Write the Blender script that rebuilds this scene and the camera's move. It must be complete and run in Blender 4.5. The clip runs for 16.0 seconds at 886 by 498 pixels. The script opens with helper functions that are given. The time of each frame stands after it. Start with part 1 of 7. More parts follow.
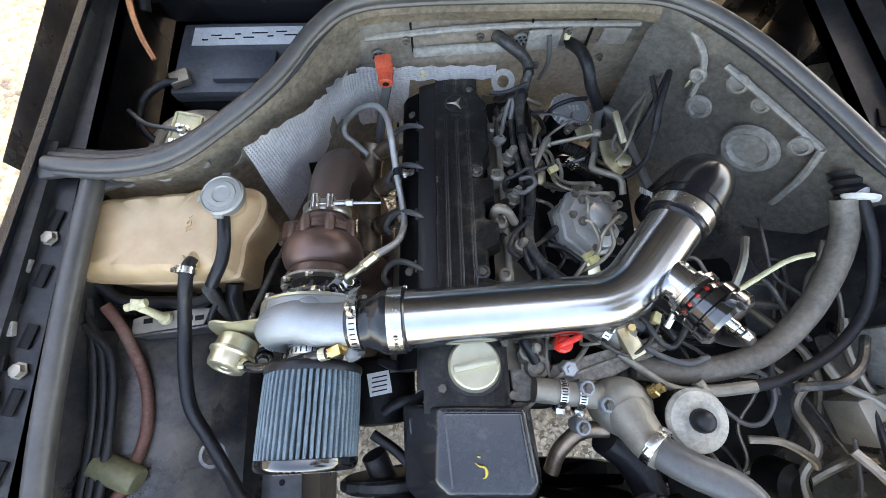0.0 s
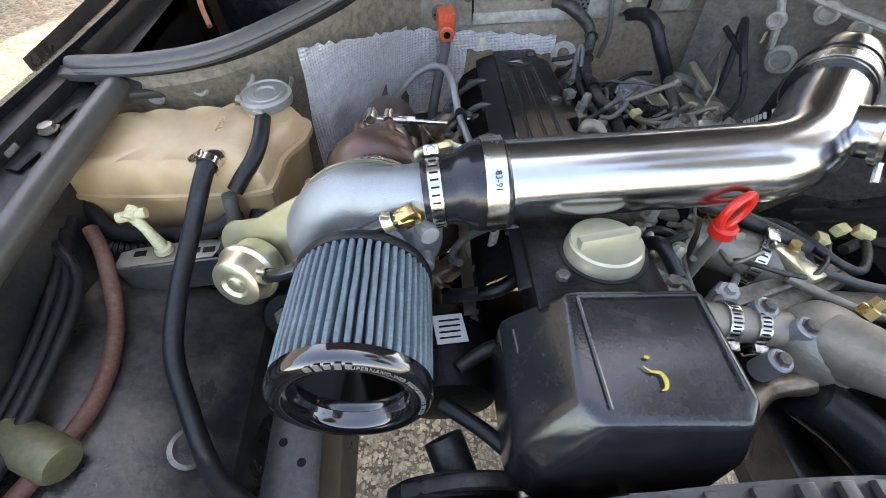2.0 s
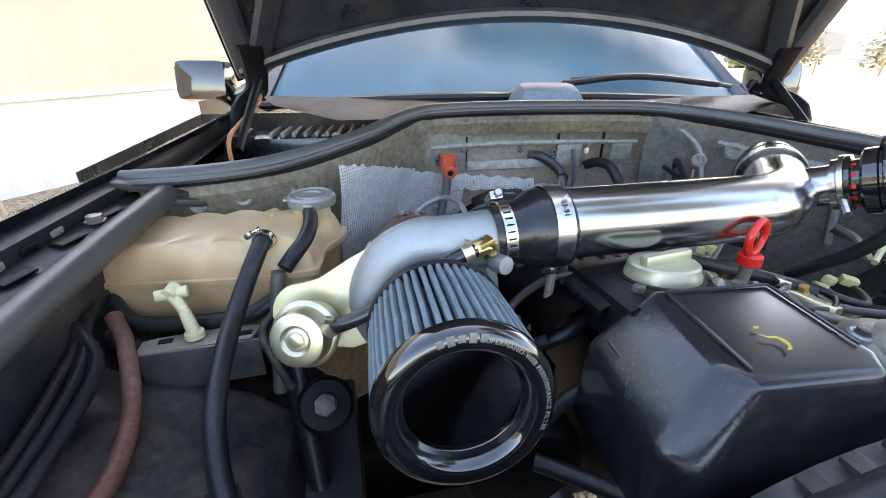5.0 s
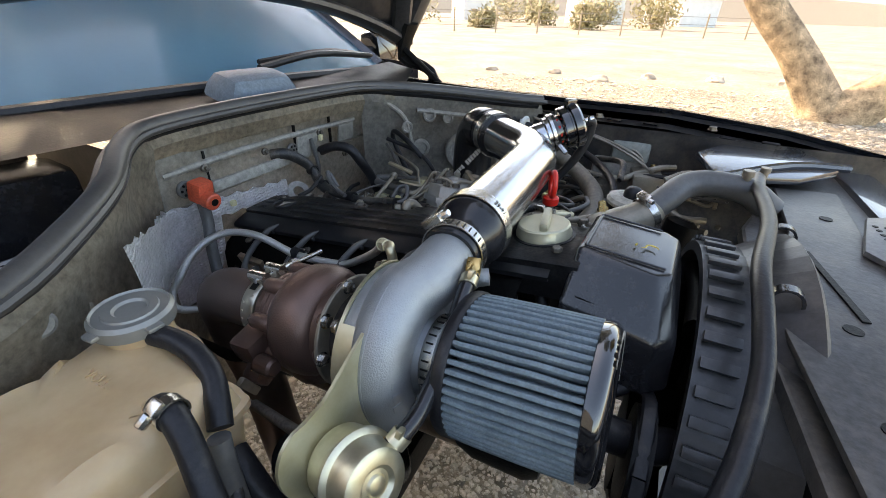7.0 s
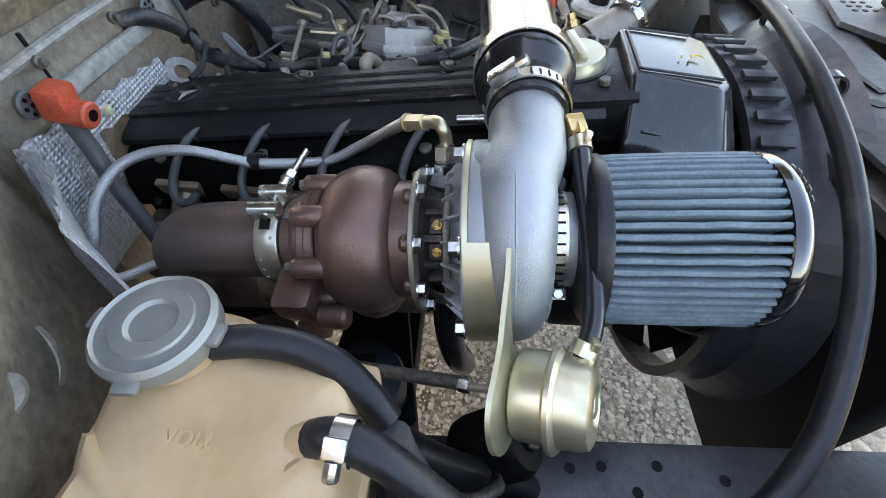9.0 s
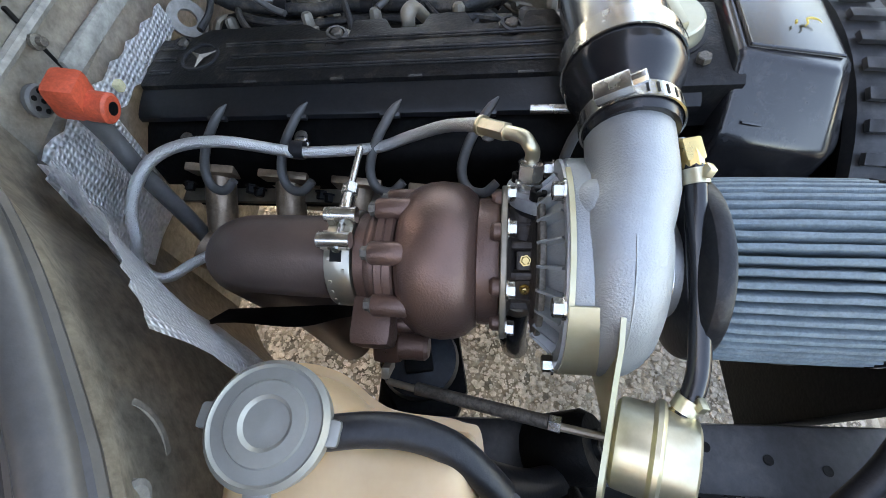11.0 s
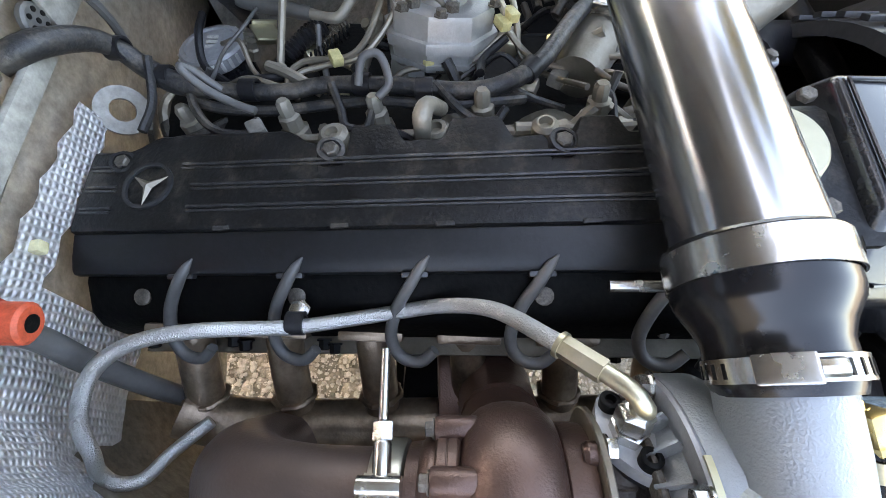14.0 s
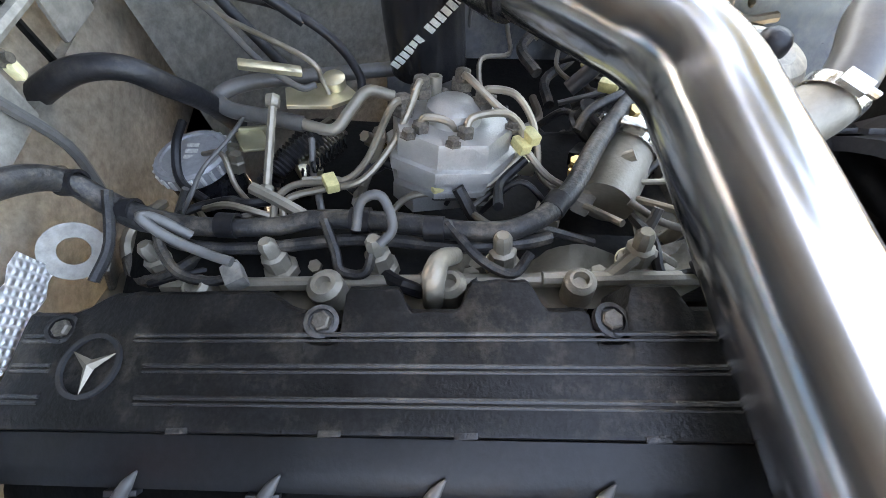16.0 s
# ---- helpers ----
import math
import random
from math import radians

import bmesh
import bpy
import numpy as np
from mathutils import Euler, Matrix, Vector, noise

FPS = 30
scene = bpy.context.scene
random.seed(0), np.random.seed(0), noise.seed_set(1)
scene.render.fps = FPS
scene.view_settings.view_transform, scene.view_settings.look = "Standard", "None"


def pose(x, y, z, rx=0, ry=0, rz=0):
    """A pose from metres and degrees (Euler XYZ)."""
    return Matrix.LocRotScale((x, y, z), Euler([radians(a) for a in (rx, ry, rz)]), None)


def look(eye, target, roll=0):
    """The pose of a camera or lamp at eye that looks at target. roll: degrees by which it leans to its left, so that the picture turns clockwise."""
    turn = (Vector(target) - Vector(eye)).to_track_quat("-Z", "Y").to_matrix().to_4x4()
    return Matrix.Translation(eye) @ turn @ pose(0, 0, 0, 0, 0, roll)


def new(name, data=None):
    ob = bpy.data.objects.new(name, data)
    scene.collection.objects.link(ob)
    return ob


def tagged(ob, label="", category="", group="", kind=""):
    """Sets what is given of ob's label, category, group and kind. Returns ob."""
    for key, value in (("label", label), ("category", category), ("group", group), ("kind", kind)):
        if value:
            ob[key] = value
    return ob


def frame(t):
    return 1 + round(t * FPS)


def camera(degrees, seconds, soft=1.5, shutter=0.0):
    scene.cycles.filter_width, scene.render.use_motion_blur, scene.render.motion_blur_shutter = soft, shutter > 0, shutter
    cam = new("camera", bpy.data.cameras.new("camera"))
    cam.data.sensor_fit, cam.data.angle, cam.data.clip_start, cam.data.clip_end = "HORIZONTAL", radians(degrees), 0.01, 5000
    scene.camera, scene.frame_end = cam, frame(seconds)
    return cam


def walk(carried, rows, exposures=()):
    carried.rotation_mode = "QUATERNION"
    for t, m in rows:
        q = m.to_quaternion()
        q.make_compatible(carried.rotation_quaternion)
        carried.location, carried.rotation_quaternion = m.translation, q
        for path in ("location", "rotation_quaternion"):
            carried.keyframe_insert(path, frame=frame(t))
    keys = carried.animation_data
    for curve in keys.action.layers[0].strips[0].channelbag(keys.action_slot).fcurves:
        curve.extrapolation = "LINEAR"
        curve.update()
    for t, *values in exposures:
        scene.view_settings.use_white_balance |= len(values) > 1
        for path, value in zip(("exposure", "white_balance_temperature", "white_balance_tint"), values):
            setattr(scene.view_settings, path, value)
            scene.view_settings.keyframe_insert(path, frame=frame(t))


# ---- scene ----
cam = camera(92.3, 16.0, soft=0.65)
PATH = [
    (0, (0.001, -0.001, 1.454), (0.026, 0.625, -0.446), -1.6),
    (0.5, (-0.014, -0.032, 1.385), (0.006, 0.595, -0.514), -2.6),
    (1, (-0.054, -0.093, 1.296), (-0.014, 0.631, -0.568), -1.2),
    (1.5, (-0.09, -0.15, 1.217), (-0.061, 0.814, -0.535), -2.8),
    (2, (-0.118, -0.209, 1.168), (-0.07, 1.041, -0.393), -2.0),
    (2.5, (-0.129, -0.268, 1.115), (-0.053, 1.289, -0.137), -1.2),
    (3, (-0.128, -0.286, 1.064), (-0.069, 1.381, -0.039), -1.5),
    (3.2, (-0.13, -0.292, 1.043), (-0.077, 1.41, -0.006), -1.4),
    (5.3, (-0.296, -0.299, 1.068), (0.225, 1.439, 0.227), 0.6),
    (5.5, (-0.326, -0.286, 1.077), (0.319, 1.401, 0.217), 0.9),
    (6, (-0.367, -0.201, 1.09), (0.596, 1.31, 0.201), 1.1),
    (6.5, (-0.449, -0.129, 1.102), (0.928, 0.993, 0.183), 1.2),
    (7, (-0.468, -0.066, 1.106), (1.109, 0.675, 0.125), 1.7),
    (7.5, (-0.472, -0.013, 1.081), (1.115, 0.495, -0.025), 0.8),
    (8, (-0.483, 0.049, 1.08), (1.036, 0.258, -0.204), 2.1),
    (8.5, (-0.455, 0.1, 1.071), (0.943, 0.209, -0.355), 0.3),
    (9, (-0.428, 0.137, 1.073), (0.879, 0.221, -0.438), 0.4),
    (9.2, (-0.421, 0.146, 1.079), (0.853, 0.229, -0.46), 0.3),
    (11.3, (-0.315, 0.22, 1.114), (0.564, 0.256, -0.683), 1.4),
    (11.5, (-0.301, 0.229, 1.116), (0.554, 0.247, -0.692), 3.0),
    (12, (-0.265, 0.239, 1.111), (0.457, 0.228, -0.754), 4.8),
    (12.5, (-0.22, 0.249, 1.116), (0.457, 0.216, -0.766), 5.6),
    (13, (-0.192, 0.258, 1.115), (0.488, 0.204, -0.765), 6.2),
    (13.5, (-0.164, 0.266, 1.11), (0.547, 0.213, -0.759), 4.6),
    (14, (-0.132, 0.266, 1.104), (0.618, 0.207, -0.749), 3.7),
    (14.5, (-0.105, 0.265, 1.093), (0.71, 0.203, -0.732), 3.1),
    (15, (-0.076, 0.27, 1.089), (0.789, 0.196, -0.713), 3.6),
    (15.5, (-0.039, 0.279, 1.084), (0.848, 0.199, -0.707), 4.2),
    (16, (-0.012, 0.279, 1.085), (0.9, 0.187, -0.693), 4.9),
]
walk(cam, [(t, look(eye, target, roll)) for t, eye, target, roll in PATH],
     exposures=((0, 3.36, 8550, 14), (1.0, 3.4, 8850, 15), (1.5, 3.32, 8850, 15), (3, 3.15, 8650, 15), (5.5, 2.95, 7800, 13), (6.2, 2.72, 8000, 13), (7, 2.4, 8600, 14),
                (8, 2.65, 8400, 13), (9, 3.1, 8300, 14), (11.4, 3.3, 8550, 14), (12.5, 3.55, 8750, 14), (14.5, 3.85, 9050, 15), (16, 4.1, 9100, 15)))

# ---- world and sun ----
SUN_ELEV, SUN_AZ = 42.0, 22.0      # azimuth measured from +y towards +x
world = bpy.data.worlds.new("sky")
scene.world = world
world.use_nodes = True
wn = world.node_tree.nodes
wl = world.node_tree.links
sky = wn.new("ShaderNodeTexSky")
sky.sky_type = 'NISHITA'
sky.sun_disc = False
sky.sun_elevation = radians(SUN_ELEV)
sky.sun_rotation = radians(SUN_AZ)
sky.dust_density = 1.5
wl.new(sky.outputs[0], wn["Background"].inputs[0])
wn["Background"].inputs[1].default_value = 0.15
sd = bpy.data.lights.new("sun", 'SUN')
sd.energy = 2.0
sd.angle = radians(0.55)
sd.color = (1.0, 0.88, 0.70)
sun = new("sun", sd)
_e, _a = radians(SUN_ELEV), radians(SUN_AZ)
sun.matrix_world = look((0, 0, 12), Vector((0, 0, 12)) - Vector((math.sin(_a) * math.cos(_e), math.cos(_a) * math.cos(_e), math.sin(_e))))


# ---- materials ----
def mat(name, color, rough=0.5, metal=0.0, var=0.25, scale=12.0, bump=0.0, bscale=120.0, dust=0.0,
        dustcol=(0.30, 0.25, 0.19), dscale=6.0, spec=0.5, rvar=0.12, coat=0.0, tint=None, trans=0.0, rnd=0.0, grain=1.0):
    """Principled surface with two scales of colour variation, dust patches, fine relief."""
    m = bpy.data.materials.new(name)
    m.use_nodes = True
    nt = m.node_tree
    b = nt.nodes["Principled BSDF"]
    N, L = nt.nodes.new, nt.links.new
    tc = N("ShaderNodeTexCoord")
    n1 = N("ShaderNodeTexNoise")
    n1.inputs["Scale"].default_value = scale
    n1.inputs["Detail"].default_value = 6
    n1.inputs["Roughness"].default_value = 0.65
    L(tc.outputs["Object"], n1.inputs["Vector"])
    mix = N("ShaderNodeMix")
    mix.data_type = 'RGBA'
    c = Vector(color)
    t2 = Vector(tint) if tint else c
    lo, hi = c * (1 - var), t2 * (1 + var)
    mix.inputs[6].default_value = (*lo, 1)
    mix.inputs[7].default_value = (*hi, 1)
    mr = N("ShaderNodeMapRange")
    mr.inputs[1].default_value, mr.inputs[2].default_value = 0.3, 0.7
    L(n1.outputs[0], mr.inputs[0])
    L(mr.outputs[0], mix.inputs[0])
    col = mix.outputs[2]
    n2 = N("ShaderNodeTexNoise")
    n2.inputs["Scale"].default_value = bscale
    n2.inputs["Detail"].default_value = 3
    L(tc.outputs["Object"], n2.inputs["Vector"])
    if metal < 0.5 and grain > 0:
        n4 = N("ShaderNodeTexNoise")
        n4.inputs["Scale"].default_value = max(90.0, scale * 9)
        n4.inputs["Detail"].default_value = 4
        n4.inputs["Roughness"].default_value = 0.7
        L(tc.outputs["Object"], n4.inputs["Vector"])
        r4 = N("ShaderNodeMapRange")
        r4.inputs[1].default_value, r4.inputs[2].default_value = 0.35, 0.68
        r4.inputs[3].default_value, r4.inputs[4].default_value = 1 - var * 0.9 * grain, 1 + var * 1.1 * grain
        L(n4.outputs[0], r4.inputs[0])
        gm = N("ShaderNodeMix")
        gm.data_type, gm.blend_type = 'RGBA', 'MULTIPLY'
        gm.inputs[0].default_value = 1.0
        gm.clamp_result = False
        L(col, gm.inputs[6])
        L(r4.outputs[0], gm.inputs[7])
        col = gm.outputs[2]
    if dust > 0:
        n3 = N("ShaderNodeTexNoise")
        n3.inputs["Scale"].default_value = dscale
        n3.inputs["Detail"].default_value = 9
        n3.inputs["Roughness"].default_value = 0.75
        L(tc.outputs["Object"], n3.inputs["Vector"])
        r3 = N("ShaderNodeMapRange")
        r3.inputs[1].default_value, r3.inputs[2].default_value = 0.62 - 0.25 * dust, 0.85 - 0.15 * dust
        r3.inputs[4].default_value = min(0.9, dust + 0.25)
        L(n3.outputs[0], r3.inputs[0])
        geo = N("ShaderNodeNewGeometry")
        sep = N("ShaderNodeSeparateXYZ")
        L(geo.outputs["Normal"], sep.inputs[0])
        up = N("ShaderNodeMapRange")
        up.inputs[1].default_value, up.inputs[2].default_value = -0.3, 0.9
        up.inputs[3].default_value = 0.35
        L(sep.outputs[2], up.inputs[0])
        mu = N("ShaderNodeMath")
        mu.operation = 'MULTIPLY'
        L(r3.outputs[0], mu.inputs[0])
        L(up.outputs[0], mu.inputs[1])
        mx = N("ShaderNodeMix")
        mx.data_type = 'RGBA'
        L(mu.outputs[0], mx.inputs[0])
        L(col, mx.inputs[6])
        mx.inputs[7].default_value = (*dustcol, 1)
        col = mx.outputs[2]
    if rnd > 0:
        oi = N("ShaderNodeObjectInfo")
        hs = N("ShaderNodeHueSaturation")
        rr = N("ShaderNodeMapRange")
        rr.inputs[3].default_value, rr.inputs[4].default_value = 1 - rnd, 1 + rnd
        L(oi.outputs["Random"], rr.inputs[0])
        L(rr.outputs[0], hs.inputs["Value"])
        L(col, hs.inputs["Color"])
        col = hs.outputs[0]
    L(col, b.inputs["Base Color"])
    ro = N("ShaderNodeMapRange")
    ro.inputs[3].default_value, ro.inputs[4].default_value = max(0.02, rough - rvar), min(1, rough + rvar)
    L(n1.outputs[0], ro.inputs[0])
    L(ro.outputs[0], b.inputs["Roughness"])
    b.inputs["Metallic"].default_value = metal
    b.inputs["Specular IOR Level"].default_value = spec
    b.inputs["Coat Weight"].default_value = coat
    b.inputs["Coat Roughness"].default_value = 0.05
    if trans:
        b.inputs["Subsurface Weight"].default_value = trans
        b.inputs["Subsurface Radius"].default_value = (0.02, 0.014, 0.008)
    if bump > 0:
        bp = N("ShaderNodeBump")
        bp.inputs["Strength"].default_value = bump
        bp.inputs["Distance"].default_value = 0.002
        L(n2.outputs[0], bp.inputs["Height"])
        L(bp.outputs[0], b.inputs["Normal"])
    return m


M = {}
M["chrome"] = mat("polished_aluminium", (0.50, 0.508, 0.525), 0.19, 1.0, 0.07, 18, 0.05, 45, rvar=0.07)
M["steel"] = mat("bright_steel", (0.62, 0.61, 0.58), 0.25, 1.0, 0.15, 60, 0.05, 300)
M["zinc"] = mat("yellow_zinc", (0.64, 0.57, 0.36), 0.36, 0.92, 0.18, 25, 0.05, 200, tint=(0.66, 0.60, 0.46))
M["zinc_cream"] = mat("passivated_zinc", (0.50, 0.44, 0.25), 0.38, 0.75, 0.14, 14, 0.06, 200, tint=(0.52, 0.49, 0.36))
M["cast_alu"] = mat("sandcast_aluminium", (0.335, 0.355, 0.365), 0.50, 0.7, 0.12, 26, 0.35, 700)
M["pump_alu"] = mat("grimy_pump_casting", (0.42, 0.415, 0.395), 0.40, 0.55, 0.22, 22, 0.3, 500, dust=0.25, dustcol=(0.17, 0.13, 0.09), dscale=30)
M["cap_silver"] = mat("anodised_cap", (0.36, 0.365, 0.37), 0.4, 0.3, 0.1, 20, 0.04, 300)
M["dirty_alu"] = mat("dirty_cast_aluminium", (0.30, 0.27, 0.22), 0.5, 0.5, 0.35, 18, 0.3, 250, dust=0.4)
M["rust"] = mat("heat_stained_iron", (0.125, 0.080, 0.066), 0.33, 0.55, 0.22, 9, 0.22, 600, tint=(0.15, 0.085, 0.066), grain=0.5)
M["iron_dark"] = mat("dark_cast_iron", (0.055, 0.045, 0.040), 0.48, 0.4, 0.3, 14, 0.3, 500, dust=0.15, dustcol=(0.12, 0.09, 0.07))
M["band_steel"] = mat("straw_stainless", (0.50, 0.47, 0.40), 0.33, 0.9, 0.18, 30, 0.05, 200, tint=(0.52, 0.46, 0.36))
M["rubber_shiny"] = mat("shiny_black_rubber", (0.012, 0.012, 0.014), 0.22, 0, 0.2, 20, 0.05, 200, spec=0.6)
M["pipe_rust"] = mat("heat_stained_pipe", (0.125, 0.09, 0.078), 0.40, 0.5, 0.15, 7, 0.12, 400, tint=(0.16, 0.105, 0.085))
M["manifold"] = mat("browned_steel_tube", (0.22, 0.155, 0.11), 0.34, 0.75, 0.45, 26, 0.2, 300, tint=(0.34, 0.26, 0.19))
M["black_plastic"] = mat("black_plastic", (0.016, 0.016, 0.018), 0.20, 0, 0.3, 14, 0.06, 400, dust=0.32, dustcol=(0.13, 0.12, 0.11), dscale=16, spec=0.65)
M["cover_black"] = mat("dusty_black_cover", (0.020, 0.020, 0.021), 0.34, 0, 0.4, 30, 0.3, 350, dust=0.42, dustcol=(0.22, 0.185, 0.145), dscale=24, spec=0.55)
M["trim_black"] = mat("satin_black_strip", (0.022, 0.023, 0.026), 0.36, 0, 0.2, 20, 0.08, 300, dust=0.2, dustcol=(0.11, 0.105, 0.10), spec=0.7)
M["rubber"] = mat("rubber_hose", (0.012, 0.012, 0.014), 0.42, 0, 0.3, 20, 0.15, 300, dust=0.3, dustcol=(0.14, 0.115, 0.088), dscale=12, spec=0.35)
M["seal"] = mat("weathered_seal_rubber", (0.050, 0.047, 0.045), 0.40, 0, 0.25, 14, 0.10, 200, grain=0.4, dust=0.45, dustcol=(0.12, 0.105, 0.09), spec=0.6)
M["rubber_grey"] = mat("weathered_rubber", (0.088, 0.086, 0.084), 0.42, 0, 0.2, 14, 0.08, 200, grain=0.5, dust=0.5, dustcol=(0.19, 0.16, 0.125))
M["silicone"] = mat("black_silicone", (0.012, 0.012, 0.014), 0.22, 0, 0.15, 20, 0.04, 90)
M["gloss_black"] = mat("gloss_black", (0.007, 0.007, 0.008), 0.10, 0, 0.2, 20, 0.02, 200, coat=1.0, rvar=0.05, spec=0.7)
M["paint"] = mat("dark_body_paint", (0.012, 0.016, 0.026), 0.22, 0, 0.2, 8, 0.02, 100, coat=0.7, dust=0.35, dustcol=(0.17, 0.15, 0.125))
M["bay"] = mat("dusty_bay_paint", (0.21, 0.198, 0.178), 0.48, 0, 0.3, 6, 0.15, 160, dust=0.6, dustcol=(0.27, 0.225, 0.17), dscale=7)
M["wall_grey"] = mat("dusty_firewall_pad", (0.262, 0.25, 0.222), 0.55, 0, 0.28, 8, 0.25, 90, dust=0.5, dustcol=(0.30, 0.265, 0.215), dscale=12)
M["ledge"] = mat("dusty_ledge_metal", (0.27, 0.232, 0.18), 0.5, 0, 0.35, 9, 0.25, 120, dust=0.5, dustcol=(0.22, 0.185, 0.14), dscale=18)
M["inner"] = mat("inner_fender_paint", (0.024, 0.027, 0.034), 0.30, 0, 0.35, 7, 0.15, 120, dust=0.75, dustcol=(0.26, 0.225, 0.185), dscale=13, spec=1.0)
M["dark"] = mat("oily_dark_metal", (0.006, 0.006, 0.006), 0.5, 0.2, 0.4, 14, 0.3, 180, dust=0.15, dustcol=(0.07, 0.058, 0.045), spec=0.2)
M["tank"] = mat("yellowed_plastic_tank", (0.52, 0.335, 0.175), 0.34, 0, 0.22, 7, 0.05, 40, tint=(0.52, 0.37, 0.22), trans=0.35, rvar=0.06, grain=0)
M["cap_grey"] = mat("grey_tank_cap", (0.25, 0.245, 0.225), 0.36, 0.45, 0.08, 20, 0.05, 200, dust=0.2, grain=0.4)
M["red"] = mat("faded_red_plastic", (0.50, 0.075, 0.035), 0.5, 0, 0.2, 30, 0.1, 200, dust=0.2, dustcol=(0.4, 0.2, 0.14))
M["dip_red"] = mat("red_plastic", (0.62, 0.02, 0.012), 0.35, 0, 0.1, 20, 0.03, 100)
M["cream"] = mat("cream_plastic", (0.62, 0.56, 0.34), 0.45, 0, 0.12, 30, 0.05, 200, dust=0.15)
M["brass"] = mat("brass", (0.66, 0.47, 0.20), 0.28, 1.0, 0.15, 40, 0.05, 300)
M["oilcap"] = mat("champagne_cap", (0.48, 0.45, 0.33), 0.38, 0.6, 0.1, 25, 0.06, 200)
M["fin"] = mat("oiled_blue_filter_cloth", (0.135, 0.185, 0.212), 0.66, 0, 0.18, 40, 0.5, 1500, tint=(0.155, 0.205, 0.232))
M["white"] = mat("white_marking", (0.55, 0.54, 0.50), 0.6, 0, 0.2, 60)
M["label"] = mat("printed_label", (0.62, 0.62, 0.60), 0.5, 0, 0.1, 20)
M["yellow_tab"] = mat("yellowed_clip", (0.60, 0.52, 0.24), 0.5, 0, 0.15, 30)
M["wire"] = mat("taped_cable", (0.018, 0.018, 0.019), 0.45, 0, 0.4, 60, 0.4, 250, dust=0.6, dustcol=(0.22, 0.18, 0.135), dscale=26)
M["fuel_line"] = mat("dull_steel_line", (0.29, 0.255, 0.205), 0.45, 0.7, 0.3, 30, 0.1, 300)
# blue base colour stands in for the sky mirrored in the glass
M["glass"] = mat("sky_painted_glass", (0.12, 0.26, 0.36), 0.10, 0, 0.05, 1.2, 0, 50, spec=0.45, rvar=0.02, grain=0.2)
M["copper_wire"] = mat("orange_cloth_wire", (0.40, 0.16, 0.07), 0.6, 0, 0.3, 40, 0.2, 300)
M["siding"] = mat("cream_siding", (0.66, 0.60, 0.52), 0.6, 0, 0.06, 1.2, 0.1, 30)
M["skirting"] = mat("white_skirting", (0.70, 0.70, 0.68), 0.55, 0, 0.07, 2, 0.1, 40)
M["bark"] = mat("pale_bark", (0.30, 0.21, 0.135), 0.9, 0, 0.6, 7, 1.0, 18, tint=(0.42, 0.31, 0.2))
M["leaf"] = mat("olive_leaf", (0.09, 0.11, 0.035), 0.6, 0, 0.4, 1.5, 0, 50, tint=(0.14, 0.13, 0.04))
# lighter copy of the leaf, with far sunlight and haze in its colour
M["sunlit_leaf"] = mat("sunlit_dry_leaf", (0.22, 0.18, 0.08), 0.6, 0, 0.4, 1.5, 0, 50, tint=(0.26, 0.22, 0.10))
M["support"] = mat("dusty_black_support", (0.048, 0.047, 0.046), 0.42, 0, 0.35, 8, 0.2, 160, dust=0.55, dustcol=(0.15, 0.125, 0.10), dscale=9)
M["lid_cream"] = mat("aged_cream_lid", (0.46, 0.43, 0.36), 0.5, 0, 0.25, 12, 0.12, 160, dust=0.4, dustcol=(0.24, 0.20, 0.15))
M["hose_tan"] = mat("dust_coated_hose", (0.15, 0.13, 0.105), 0.5, 0, 0.3, 9, 0.15, 150, dust=0.6, dustcol=(0.23, 0.185, 0.135), dscale=8)
M["block_tan"] = mat("oily_tan_casting", (0.22, 0.195, 0.16), 0.48, 0.35, 0.4, 12, 0.35, 260, dust=0.5, dustcol=(0.16, 0.115, 0.075), dscale=20)
M["black_chrome"] = mat("black_chrome", (0.36, 0.37, 0.39), 0.07, 1.0, 0.1, 10, 0.01, 100, grain=0)
M["paint_yellow"] = mat("yellow_marker_paint", (0.50, 0.36, 0.04), 0.5, 0, 0.2, 40)
M["plate"] = mat("dusty_black_plate", (0.085, 0.085, 0.085), 0.40, 0, 0.3, 8, 0.15, 160, dust=0.8, dustcol=(0.21, 0.185, 0.155), dscale=6)
M["grime"] = mat("grimy_bolt", (0.12, 0.105, 0.088), 0.5, 0.4, 0.4, 40, 0.2, 300, dust=0.4, dustcol=(0.14, 0.12, 0.1))
M["stone"] = mat("pale_stone", (0.42, 0.36, 0.29), 0.8, 0, 0.3, 6, 0.6, 60, rnd=0.25)
M["rail_black"] = mat("dusty_black_rail", (0.030, 0.031, 0.034), 0.36, 0, 0.3, 10, 0.12, 150, dust=0.5, dustcol=(0.13, 0.12, 0.105), dscale=11, spec=0.6)
M["mount_rubber"] = mat("blue_black_rubber", (0.018, 0.024, 0.034), 0.4, 0, 0.3, 12, 0.1, 150, dust=0.3, dustcol=(0.10, 0.095, 0.09))
M["wood"] = mat("dry_wood", (0.35, 0.27, 0.18), 0.8, 0, 0.3, 10, 0.4, 60)


